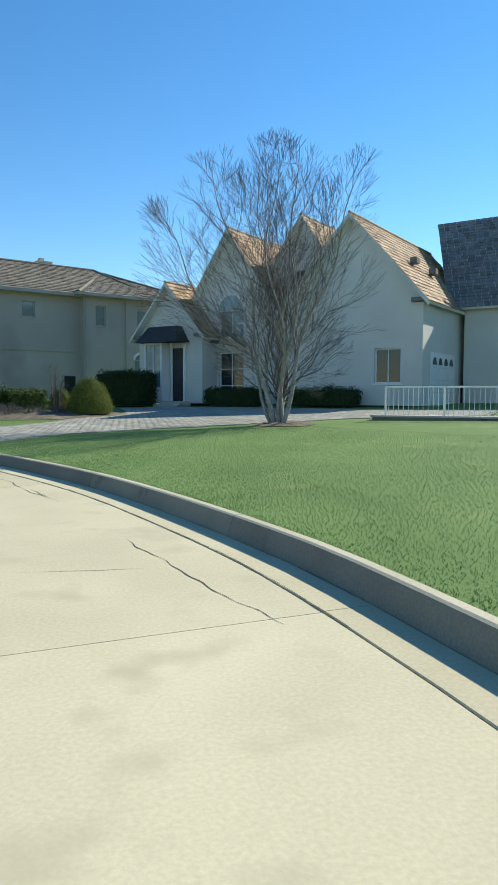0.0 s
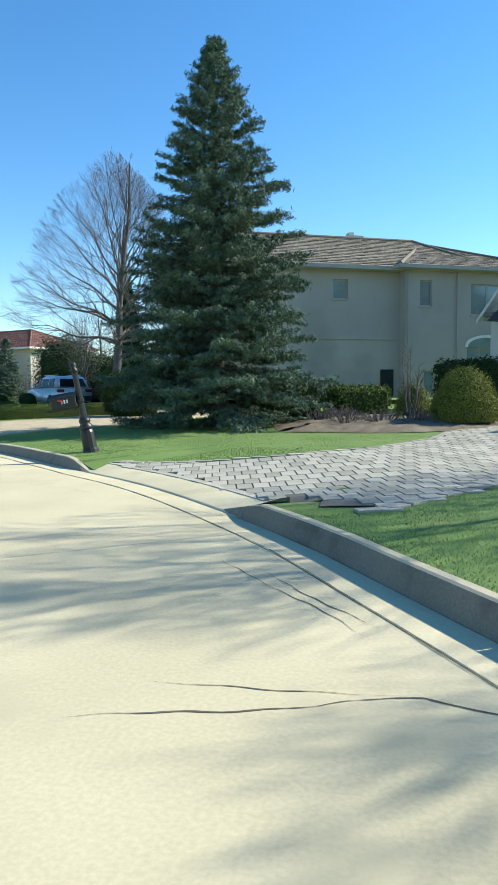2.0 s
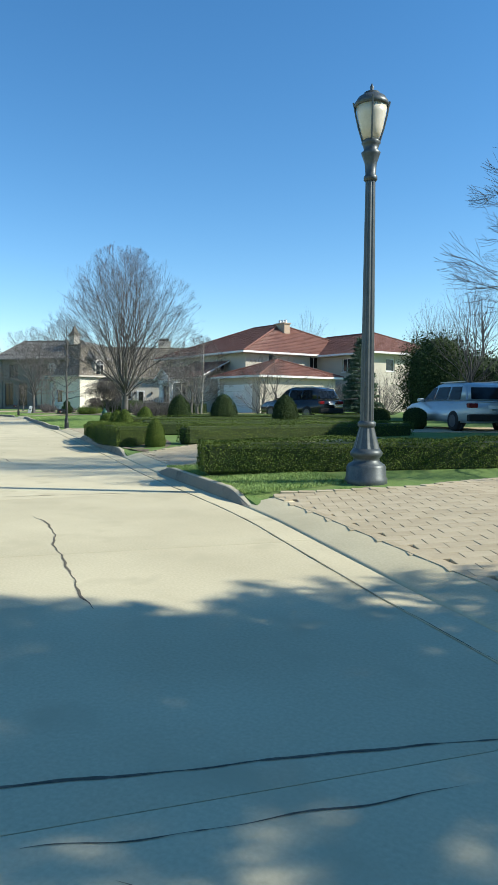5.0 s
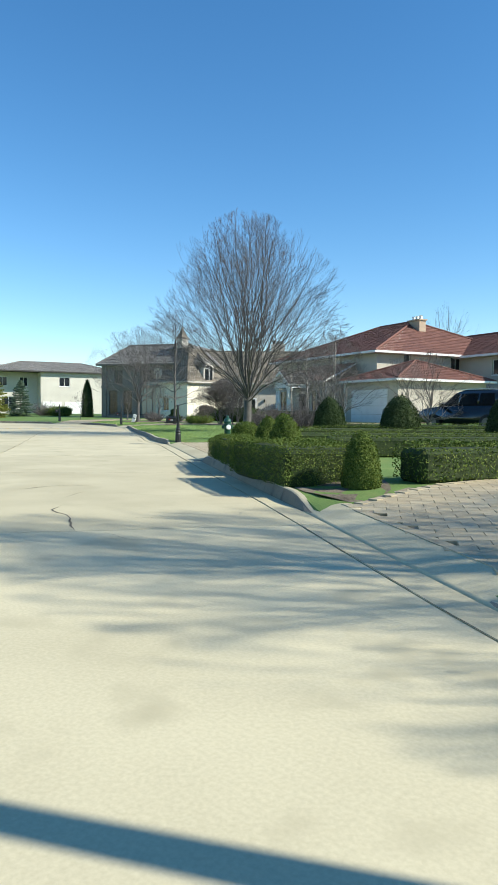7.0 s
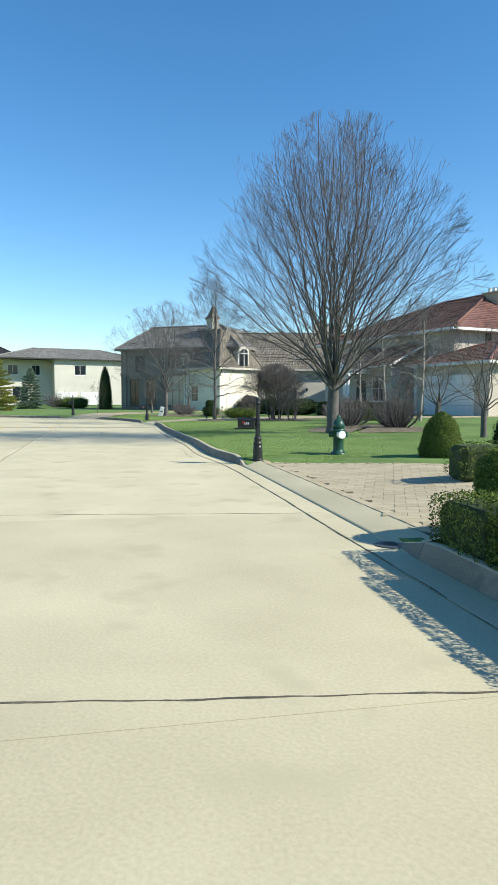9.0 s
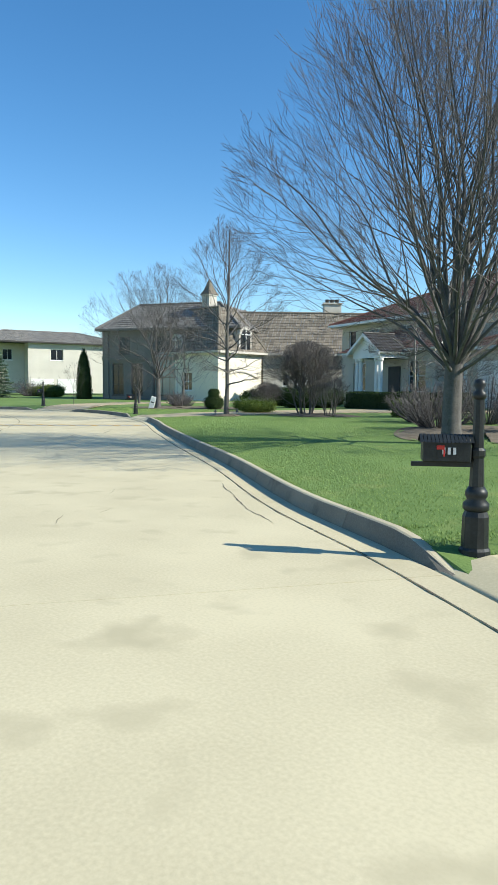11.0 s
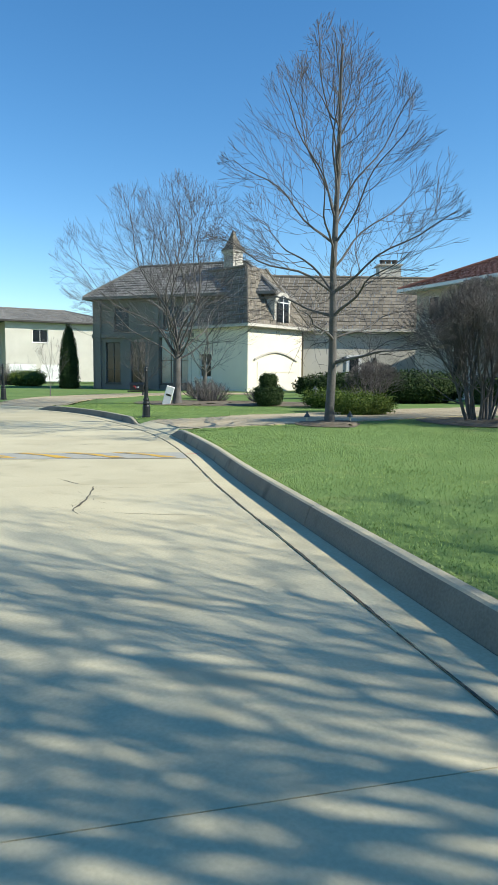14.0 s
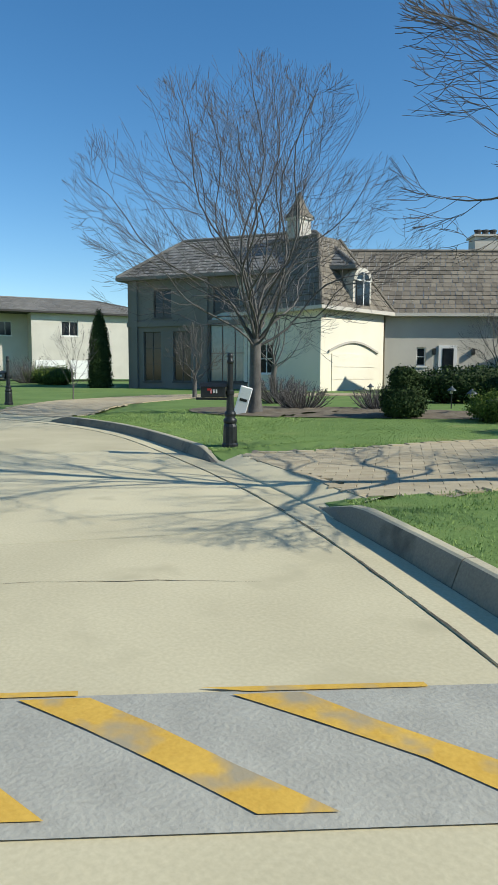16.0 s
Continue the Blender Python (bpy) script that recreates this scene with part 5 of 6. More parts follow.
part("louvre", boxes((-2.798, -2.77, 1.83, 2.27, 7.1, 7.95), (-3.42, -2.98, 1.62, 1.648, 7.1, 7.95)), STONE, cup)
# front range, at an angle to the garage wing, its stucco darkened as in shade
HE = thing("manor_range", "front range of the manor with tall windows, stucco darkened as in shade", "house", at=(-75.57, 60.88, 0.3), turn=24.0)
four_walls(HE, 0, 11.5, 0, 10, 0, 5.5, STUCCO_SHADED, front=[(0.9, 1.9, 0.4, 2.9, 2, 3), (2.6, 3.6, 0.4, 2.9, 2, 3), (4.6, 6.6, 0.4, 3.2, 3, 2, 0.3), (7.6, 8.6, 0.4, 2.9, 2, 3), (1.5, 2.5, 3.6, 5.0, 2, 2), (4.8, 6.4, 3.6, 5.0, 2, 2), (8.0, 9.0, 3.6, 5.0, 2, 2)], frames=BRONZE)
hip_roof(HE, 0, 11.5, 0, 10, 5.6, 7.7, SHAKE_G, over=0.4, seed=90, flat=2.6, inset=2.6, fascia=STUCCO_SHADED)
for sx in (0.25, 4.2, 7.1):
    part("pilaster", boxes((sx, sx + 0.35, -0.14, -0.002, 0, 5.4)), STUCCO_SHADED, HE)
part("band", boxes((-0.02, 11.52, -0.1, -0.003, 3.15, 3.4)), STUCCO_SHADED, HE)
HF = thing("manor_wing", "long low manor wing with a steep tan slate roof", "house", at=(-65.04, 68.51, 0.3), turn=45.05)
four_walls(HF, 0, 22, 0, 8, 0, 3.6, STUCCO_M, front=[(1.55, 2.0, 1.2, 2.1, 1, 2), (8.2, 9.4, 0.8, 2.4, 2, 2)])
hip_roof(HF, -3.0, 22, 0, 8, 3.7, 7.2, SLATE, over=0.4, seed=96, flat=3.6, inset=1.2, fascia=STUCCO_M)
part("service_door", boxes((2.6, 3.5, -0.07, -0.002, 0, 2.2)), TRIM, HF, "glazed white service door")
part("door_glass", boxes((2.78, 3.32, -0.085, -0.0705, 0.35, 2.05)), GLASS, HF)
part("chimney", boxes((5.2, 6.6, 3.2, 4.3, 6.4, 8.0), (5.1, 6.7, 3.1, 4.4, 8.0, 8.1)), CHIMNEY, HF)
for k in range(3):
    part("chimney_pot", lathe(bmesh.new(), [(0.17, 0), (0.17, 0.22), (0.2, 0.24), (0.2, 0.32)], 10, (5.5 + 0.4 * k, 3.75, 8.1)), DARKROOF, HF)
dormer(HF, 9.2, -0.1, 3.7, 0, 1.5, 1.0)
for lx in (2.3, 4.2):
    part("wall_lantern", boxes((lx, lx + 0.14, -0.2, -0.004, 1.75, 2.05), bevel=0.02), BLACK, HF)

# white house beyond the bend
HG = thing("white_house", "two-storey white house with a low brown roof", "house", at=(-102.93, 69.44, 0.6), turn=71.55)
four_walls(HG, 0, 12, 0, 9, 0, 5.9, STUCCO_M, front=[(2.6, 4.1, 3.9, 5.2, 2, 1), (9, 10.2, 3.9, 5.2, 2, 1)])
hip_roof(HG, -7, 12, 0, 10, 6.0, 7.6, SHAKE_G, over=0.6, seed=100, fascia=DARKROOF)
four_walls(HG, -7, -0.01, 2.2, 9, 0, 5.9, STUCCO_M, front=[(1.5, 2.8, 3.9, 5.2, 2, 1), (4.5, 5.6, 3.9, 5.2, 2, 1), (2, 4, 0.4, 2.4, 2, 1)])
part("garage_door", boxes((0.3, 2.9, -0.06, -0.002, 0, 0.5), (0.3, 2.9, -0.06, -0.002, 0.52, 1.0), (0.3, 2.9, -0.06, -0.002, 1.02, 1.7)), TRIM, HG)
part("garage_door", boxes((3.4, 6.0, -0.06, -0.002, 0, 0.5), (3.4, 6.0, -0.06, -0.002, 0.52, 1.0), (3.4, 6.0, -0.06, -0.002, 1.02, 1.7)), TRIM, HG)
HH = thing("far_house", "distant two-storey house with a dark roof", "house", at=(-125.93, 57.62, 0.5), turn=59.05)
four_walls(HH, 0, 18, 0, 10, 0, 6.2, STUCCO_G, front=[(2, 3.5, 3.9, 5.2, 2, 1), (7, 8.5, 3.9, 5.2, 2, 1), (12, 13.5, 3.9, 5.2, 2, 1)])
hip_roof(HH, 0, 18, 0, 10, 6.3, 9.0, DARKROOF, over=0.6, seed=104, fascia=DARKROOF)


# ---- street furniture ----
def lamp_post(at):
    ob = thing("street_lamp", "tall fluted grey iron street lamp with a glazed urn lantern", "street lamp", at=at)
    part("base", lathe(bmesh.new(), [(0.27, -0.05), (0.27, 0.07), (0.255, 0.09), (0.25, 0.22), (0.23, 0.25), (0.17, 0.29), (0.165, 0.33), (0.2, 0.36), (0.205, 0.4), (0.17, 0.45)], 28), IRON, ob, smooth=True)
    part("fluted_bell", lathe(bmesh.new(), [(0.17, 0.45), (0.145, 0.53), (0.11, 0.66), (0.095, 0.72)], 24, flute=0.1), IRON, ob)
    part("ring", lathe(bmesh.new(), [(0.095, 0.72), (0.115, 0.74), (0.115, 0.78), (0.09, 0.8)], 20), IRON, ob, smooth=True)
    part("shaft", lathe(bmesh.new(), [(0.088, 0.8), (0.062, 3.78)], 24, flute=0.12), IRON, ob)
    part("capital", lathe(bmesh.new(), [(0.062, 3.78), (0.085, 3.8), (0.085, 3.84), (0.065, 3.86), (0.075, 4.0), (0.11, 4.1), (0.12, 4.13), (0.085, 4.16), (0.1, 4.22), (0.12, 4.25), (0.1, 4.28)], 20), IRON, ob, smooth=True)
    part("lantern_glass", lathe(bmesh.new(), [(0.095, 4.28), (0.14, 4.42), (0.175, 4.58), (0.19, 4.68)], 16), LENS, ob, "cream frosted urn-shaped lantern glass", smooth=True)
    for k in range(4):
        a = math.pi / 2 * k + 0.5
        bm = bmesh.new()
        pts = [(0.105, 4.27), (0.152, 4.42), (0.19, 4.58), (0.212, 4.7), (0.225, 4.74)]
        for (r0, z0), (r1, z1) in zip(pts, pts[1:]):
            rod(bm, (r0 * math.cos(a), r0 * math.sin(a), z0), (r1 * math.cos(a), r1 * math.sin(a), z1), 0.012, 6)
        part("rib", bm, IRON, ob)
    part("hood", lathe(bmesh.new(), [(0.2, 4.68), (0.215, 4.69), (0.21, 4.73), (0.17, 4.79), (0.1, 4.83), (0.1, 4.85), (0.03, 4.87), (0.018, 4.9), (0.025, 4.92), (0.004, 4.97)], 20), IRON, ob, smooth=True)
    return ob


lamp_post(on(-12.27, 22.05, -0.02))


def mail_post(at, turn, lean, label):
    """A cast post with a roofed letter box on its side."""
    ob = thing("mailbox_post", label, "mailbox", "mailboxes", at=at)
    ob.rotation_euler = (0, radians(lean), radians(turn))
    part("base", lathe(bmesh.new(), [(0.125, -0.05), (0.12, 0.04), (0.105, 0.06), (0.1, 0.3), (0.085, 0.34)], 12), BLACK, ob)
    part("collar", lathe(bmesh.new(), [(0.085, 0.34), (0.1, 0.36), (0.1, 0.4), (0.07, 0.43), (0.085, 0.46), (0.085, 0.49), (0.06, 0.53)], 16), BLACK, ob, smooth=True)
    part("post", lathe(bmesh.new(), [(0.058, 0.53), (0.05, 0.75), (0.06, 0.77), (0.06, 0.81), (0.045, 0.83), (0.04, 1.2)], 16, flute=0.06), BLACK, ob)
    part("finial", lathe(bmesh.new(), [(0.04, 1.2), (0.052, 1.22), (0.052, 1.25), (0.03, 1.27), (0.048, 1.31), (0.04, 1.345), (0.01, 1.36)], 14), BLACK, ob, smooth=True)
    part("arm", boxes((-0.5, -0.03, -0.02, 0.02, 0.68, 0.715)), BLACK, ob)
    bx = part("letter_box", boxes((-0.56, -0.06, -0.11, 0.11, 0.72, 0.93), bevel=0.012), BLACK, ob, "black letter box with pale number bars")
    bm = bmesh.new()
    for k in range(14):
        x0 = -0.59 + k * 0.04
        vs = [bm.verts.new(v) for v in ((x0, -0.14, 0.92), (x0 + 0.034, -0.14, 0.92), (x0 + 0.034, 0, 1.0), (x0, 0, 1.0), (x0 + 0.034, 0.14, 0.92), (x0, 0.14, 0.92))]
        bm.faces.new((vs[0], vs[1], vs[2], vs[3])), bm.faces.new((vs[3], vs[2], vs[4], vs[5])), bm.faces.new((vs[0], vs[5], vs[4], vs[1]))
    part("ribbed_lid", bm, BLACK, bx)
    for k in range(3):
        part("number_bar", boxes((-0.36 + 0.055 * k, -0.33 + 0.055 * k, -0.116, -0.111, 0.8, 0.87)), WHITE, bx)
    part("flag", boxes((-0.42, -0.34, -0.125, -0.118, 0.85, 0.89), (-0.35, -0.335, -0.125, -0.118, 0.78, 0.85)), RED, bx, "small red flag")
    bx.matrix_basis = Matrix.Translation((-0.06, 0, 0.72)) @ Matrix.Diagonal((0.72, 0.8, 0.76, 1)) @ Matrix.Translation((0.06, 0, -0.72))
    return ob


mail_post(on(-4.65, 14.36), 22, -10, "leaning black cast-iron mailbox post on a lawn")
mail_post(on(-31.2, 33.2), 35, 0, "upright black cast-iron mailbox post beside a kerb").scale = (0.88, 0.88, 0.88)
mail_post(on(-52.25, 46.38), 40, 0, "black cast-iron mailbox post near a paved drive").scale = (0.88, 0.88, 0.88)
mail_post(on(-64.56, 49.20), 10, 0, "distant black mailbox post near the bend")


def hydrant(at):
    ob = thing("fire_hydrant", "dark green fire hydrant with one white cap", "fire hydrant", at=at)
    part("barrel", lathe(bmesh.new(), [(0.15, -0.03), (0.15, 0.03), (0.11, 0.04), (0.1, 0.1), (0.1, 0.42), (0.13, 0.44), (0.13, 0.48), (0.1, 0.5)], 18), HYDRANT, ob, smooth=True)
    part("bonnet", lathe(bmesh.new(), [(0.11, 0.5), (0.125, 0.54), (0.1, 0.62), (0.05, 0.68), (0.04, 0.68), (0.035, 0.74), (0.02, 0.75)], 16), HYDRANT, ob, smooth=True)
    for a, r, m in ((0.4, 0.055, HYDRANT), (0.4 + math.pi, 0.055, HYDRANT), (-0.5, 0.075, WHITE)):
        d = Vector((math.cos(a), math.sin(a), 0))
        part("outlet", rod(bmesh.new(), Vector((0, 0, 0.38)) + d * 0.08, Vector((0, 0, 0.38)) + d * 0.18, r, 14), m, ob)
    for k in range(6):
        a = math.pi * k / 3
        part("bolt", rod(bmesh.new(), (0.13 * math.cos(a), 0.13 * math.sin(a), 0.02), (0.13 * math.cos(a), 0.13 * math.sin(a), 0.05), 0.014, 6), HYDRANT, ob)
    return ob


hydrant(on(-30.32, 34.52))


def path_light(at, tall=0.45, label="low bronze path light beside a planting bed"):
    ob = thing("path_light", label, "garden light", "path lights", at=at)
    part("stem", rod(bmesh.new(), (0, 0, -0.05), (0, 0, tall), 0.014, 8), BLACK, ob)
    part("shade", lathe(bmesh.new(), [(0.11, tall - 0.02), (0.1, tall), (0.04, tall + 0.05), (0.015, tall + 0.09)], 12), IRON, ob)
    part("lens", lathe(bmesh.new(), [(0.035, tall - 0.09), (0.04, tall - 0.02)], 10), LENS, ob)
    return ob


for x, y in ((-52.59, 53.40), (-54.16, 55.42), (-57.63, 56.98), (-51.40, 52.58)):
    path_light(on(x, y))
for x, y in ((-47.55, 46.5), (-46.95, 47.05)):
    path_light(on(x, y), 0.16, "squat black spotlight under a young tree").scale = (0.55, 0.55, 1.0)
bd = thing("marker_board", "leaning white utility marker beside a tree", "marker", at=on(-56.4, 50.5))
bd.rotation_euler = (radians(8), radians(16), radians(45))
part("plate", boxes((-0.13, 0.13, -0.03, 0.03, -0.1, 0.62), bevel=0.015), WHITE, bd)
part("mark_bar", boxes((-0.08, 0.08, -0.034, -0.031, 0.3, 0.36)), BLACK, bd)

# ramp wall and railing beside the gabled house
rail = thing("railing", "pale steel railing with upright bars on a ramp wall", "railing", at=(8.33, 12.62, 0.37), turn=-36)
rail.scale = (0.935, 0.935, 0.935)
part("handrail", boxes((0, 9.0, -0.025, 0.025, 0.84, 0.89), bevel=0.008), STEEL, rail)
part("bottom_rail", boxes((0, 9.0, -0.015, 0.015, 0.08, 0.11)), STEEL, rail)
for k in range(72):
    part("baluster", boxes((0.1 + k * 0.125, 0.112 + k * 0.125, -0.006, 0.006, 0.11, 0.84)), STEEL, rail)
for k in range(7):
    part("post", boxes((k * 1.49, k * 1.49 + 0.045, -0.0225, 0.0225, -0.02, 0.84)), STEEL, rail)
rw = thing("ramp_wall", "low pale concrete ramp wall with a dark coping", "wall", at=(8.1, 12.76, 0.11), turn=-36)
rw.scale = (0.935, 0.935, 0.935)
part("wall_body", boxes((0, 9.6, -0.15, 0.15, -0.3, 0.36)), KERB, rw)
part("coping", boxes((-0.05, 9.65, -0.2, 0.2, 0.36, 0.41), bevel=0.01), STONE, rw)

# ---- hedges, topiary, shrubs ----
def hedge(p, q, depth, h, seed, label, per=900, material=None, leaf=0.019):
    mx, my = (p[0] + q[0]) / 2, (p[1] + q[1]) / 2
    ln = math.hypot(q[0] - p[0], q[1] - p[1])
    return clipped("hedge", label, "hedge", on(mx, my), math.degrees(math.atan2(q[1] - p[1], q[0] - p[0])), (ln, depth, h), int(per * 1.9 * (ln * h * 2 + ln * depth)), seed, "box", material, leaf, "box hedges")


hedge((-14.75, 21.75), (-8.9, 27.6), 0.75, 0.43, 201, "clipped green box hedge behind a street lamp", 2200, None, 0.0145)
hedge((-24.75, 29.0), (-24.07, 28.53), 0.85, 0.36, 202, "clipped box hedge along the kerb beside a drive", 3000, None, 0.0125)
hedge((-24.05, 28.52), (-22.17, 27.17), 0.9, 0.45, 209, "clipped box hedge along the kerb", 3000, None, 0.0125)
hedge((-21.9, 26.85), (-19.85, 25.72), 1.0, 0.5, 208, "taller clipped box hedge between topiary cones", 3000, None, 0.0125)
hedge((-19.15, 26.5), (-16.2, 33.2), 0.6, 0.43, 203, "clipped box hedge beside a paved drive", 700)
hedge((-24.2, 30.4), (-19.5, 36.2), 0.55, 0.42, 204, "low clipped parterre hedge", 320)
hedge((-22.6, 29.4), (-18.0, 35.2), 0.5, 0.4, 205, "low clipped parterre hedge", 320)
hedge((-26.6, 32.0), (-21.5, 37.9), 0.6, 0.45, 206, "low clipped hedge before an upper lawn", 300)
hedge((-28.5, 37.3), (-20.5, 41.6), 0.7, 0.45, 207, "long low clipped hedge", 250)
TOPIARY = [(-24.7, 29.45, 0.6, 0.68, "ball"), (-22.2, 27.35, 0.48, 0.82, "cone"), (-21.4, 26.85, 0.55, 0.85, "cone"), (-28.4, 35.0, 0.72, 0.8, "cone"), (-19.35, 25.8, 0.42, 0.64, "cone"),
           (-24.45, 35.2, 1.15, 1.3, "cone"), (-21.31, 34.64, 1.0, 1.25, "cone"), (-27.3, 35.9, 1.05, 1.3, "cone"), (-18.6, 36.6, 0.8, 0.75, "ball"), (-17.4, 37.0, 0.8, 0.75, "ball")]
for k, (x, y, w, h, sh) in enumerate(TOPIARY):
    clipped("topiary", "clipped yew topiary " + ("cone" if sh == "cone" else "ball") + " among box hedges", "topiary", on(x, y), 0, (w, w, h), 26000 if k < 5 else 9000, 220 + k, sh, LEAF if k < 5 else LEAF_D, 0.0125 if k < 5 else 0.026, "topiary", 0.016)
# foundation shrubs and bed by the forecourt
bed = [(-2.2, 17.6), (-1.2, 17.3), (0.0, 17.0), (1.0, 17.3), (2.1, 18.3), (2.45, 19.8), (0.9, 21.9), (-1.25, 22.0), (-2.6, 20.5)]


def mulch_bed(name, poly, seed, label, lift=0.05):
    rng = random.Random(seed)
    line = smooth_line(poly + poly[:1], 0.35)
    cx, cy = sum(p.x for p in line) / len(line), sum(p.y for p in line) / len(line)
    vs, fs = [], []
    rings = 16
    for r in range(rings + 1):
        t = r / rings
        for p in line:
            x, y = cx + (p.x - cx) * (1 - t), cy + (p.y - cy) * (1 - t)
            vs.append((x, y, ground_z(x, y) + (0.012 if r == 0 else lift * math.sin(min(1, t * 1.6) * math.pi / 2) + rng.uniform(-0.02, 0.03))))
    n = len(line)
    for r in range(rings):
        for k in range(n - 1):
            fs.append((r * n + k, r * n + k + 1, (r + 1) * n + k + 1, (r + 1) * n + k))
    ob = part(name, (vs, fs), MULCH, smooth=True)
    return tagged(ob, label, "planting bed", kind="structure")


mulch_bed("bed_1", bed, 1, "brown mulched planting bed beside a forecourt", 0.18)
mulch_bed("bed_7", [(-26.0, 29.65), (-24.0, 28.2), (-21.5, 26.45), (-19.5, 25.1), (-18.9, 25.7), (-20.6, 27.6), (-23.4, 29.6), (-25.3, 30.5)], 7, "dark mulch strip under clipped hedges beside the kerb", 0.02)
mulch_bed("bed_2", [(-46.31, 46.29), (-47.11, 46.01), (-47.90, 46.52), (-47.79, 47.22), (-46.99, 47.40)], 2, "dark mulch ring round a young tree")
mulch_bed("bed_3", [(-55.24, 50.34), (-57.44, 50.18), (-59.02, 51.71), (-57.49, 53.48), (-53.97, 54.42), (-51.48, 54.18), (-51.00, 52.97)], 3, "brown mulch bed with low shrubs")
mulch_bed("bed_4", [(-34.6, 40.6), (-36.0, 40.6), (-37.4, 42.4), (-38.2, 44.8), (-36.5, 46.5), (-33.2, 43.2)], 4, "dark mulch bed under a maple")
mulch_bed("bed_5", [(4.75, 11.6), (5.7, 11.2), (6.3, 11.85), (6.15, 12.7), (5.3, 12.9)], 5, "mulch ring round birch stems")
mulch_bed("bed_6", [(-43.3, 48.1), (-45.3, 47.9), (-46.7, 49.2), (-45.3, 50.5), (-43.0, 49.4)], 6, "dark mulch bed under a rounded shrub")
clipped("shrub", "yellow-green rounded arborvitae beside a forecourt", "shrub", on(1.35, 18.6, 0.1), 0, (1.2, 1.15, 1.05), 26000, 240, "cone", LEAF_Y, 0.02, "", 0.05)
clipped("shrub", "yellow-green upright shrub in a mulch bed", "shrub", on(0.45, 19.8, 0.1), 0, (0.7, 0.7, 0.75), 9000, 241, "cone", LEAF_Y, 0.02, "", 0.06)
clipped("shrub", "low rounded boxwood in a mulch bed", "shrub", on(-0.75, 20.7, 0.2), 25, (1.3, 0.9, 0.6), 3500, 242, "box", LEAF, 0.035, "", 0.04)
clipped("shrub", "low clipped boxwood beside a stuccoed wall", "shrub", on(-2.28, 20.57, 0.2), 25, (1.2, 0.9, 0.75), 3000, 243, "box", LEAF, 0.035, "", 0.04)
clipped("shrub", "dark rounded yew hedge beside an entry", "shrub", on(3.0, 27.9, 0.1), -40, (2.2, 1.3, 1.35), 9000, 244, "box", LEAF_D, 0.05, "", 0.08)
clipped("shrub", "dark low yew under the gable wall", "shrub", on(7.17, 24.59, 0.1), -46, (2.4, 0.9, 0.6), 4500, 245, "box", LEAF_D, 0.045, "", 0.07)
clipped("shrub", "dark low yew before a white gable", "shrub", on(9.97, 21.6, 0.1), -46, (2.6, 0.9, 0.55), 4500, 246, "box", LEAF_D, 0.045, "", 0.07)
clipped("shrub", "dark evergreen shrub under a spruce", "shrub", on(-8.0, 25.9), 0, (1.8, 1.8, 1.5), 9000, 247, "ball", LEAF_D, 0.05, "", 0.08)
brush("ornamental_shrub", "thin leafless shrub in a mulch bed", on(0.35, 19.2, 0.15), (0.7, 1.5), 9, 248)
rng_bed = random.Random(61)
for k in range(11):
    a, r = rng_bed.uniform(0, 6.28), rng_bed.uniform(0.4, 1.0)
    x, y = -0.1 + 2.1 * r * math.cos(a), 19.3 + 2.0 * r * math.sin(a)
    brush("ground_cover", "low dormant grey-brown ground cover tuft", on(x, y, 0.1), (0.8, 0.34), 34, 600 + k, "ground cover tufts")
# the manor's front garden
bare_tree("round_headed_tree", "dense round-headed leafless tree on several stems", on(-45.3, 49.1), 2.8, 0.5, 0.05, 1.65, 250, twigs=7, stems=13, density=0.95, crook=1.4, subs=20)
bare_tree("round_headed_tree", "small round-headed leafless tree beside a drive", on(-44.1, 48.95), 1.5, 0.35, 0.03, 0.75, 251, twigs=6, stems=9, density=0.6, crook=1.4, subs=16)
clipped("shrub", "tiered clipped evergreen shrub", "shrub", on(-53.21, 51.85), 0, (0.8, 0.8, 0.66), 9000, 252, "ball", LEAF_D, 0.028, "", 0.05)
clipped("topiary", "small clipped evergreen ball above a tier", "topiary", on(-53.21, 51.85, 0.56), 0, (0.46, 0.46, 0.42), 4500, 253, "ball", LEAF_D, 0.028, "topiary", 0.04)
clipped("shrub", "spreading green juniper under a young tree", "shrub", on(-48.55, 49.9), 40, (1.15, 0.85, 0.42), 16000, 254, "ball", LEAF, 0.028, "", 0.12)
clipped("shrub", "spreading green juniper beside a drive", "shrub", on(-51.01, 52.37), 40, (1.8, 1.2, 0.5), 12000, 255, "ball", LEAF, 0.028, "", 0.12)
clipped("shrub", "dark yew mound before the manor", "shrub", on(-54.90, 58.94), 46, (4.5, 1.8, 1.0), 14000, 256, "ball", LEAF_D, 0.05, "", 0.1)
clipped("shrub", "dark yew mound before the manor wing", "shrub", on(-51.13, 56.77), 46, (3.6, 1.8, 1.05), 12000, 257, "ball", LEAF_D, 0.05, "", 0.1)
clipped("shrub", "tall narrow dark arborvitae beside a house corner", "shrub", on(-76.9, 60.0), 0, (1.1, 1.1, 4.0), 9000, 258, "cone", LEAF_D, 0.06, "", 0.06)
clipped("hedge", "dark clipped hedge at the portico", "hedge", on(-45.73, 56.89), -18, (7.5, 1.2, 0.8), 8000, 259, "box", LEAF_D, 0.05, "box hedges")
clipped("shrub", "two clipped boxwoods beside a drive", "shrub", on(-41.34, 50.41), 40, (1.6, 0.8, 0.55), 3500, 260, "box", LEAF, 0.04, "", 0.04)
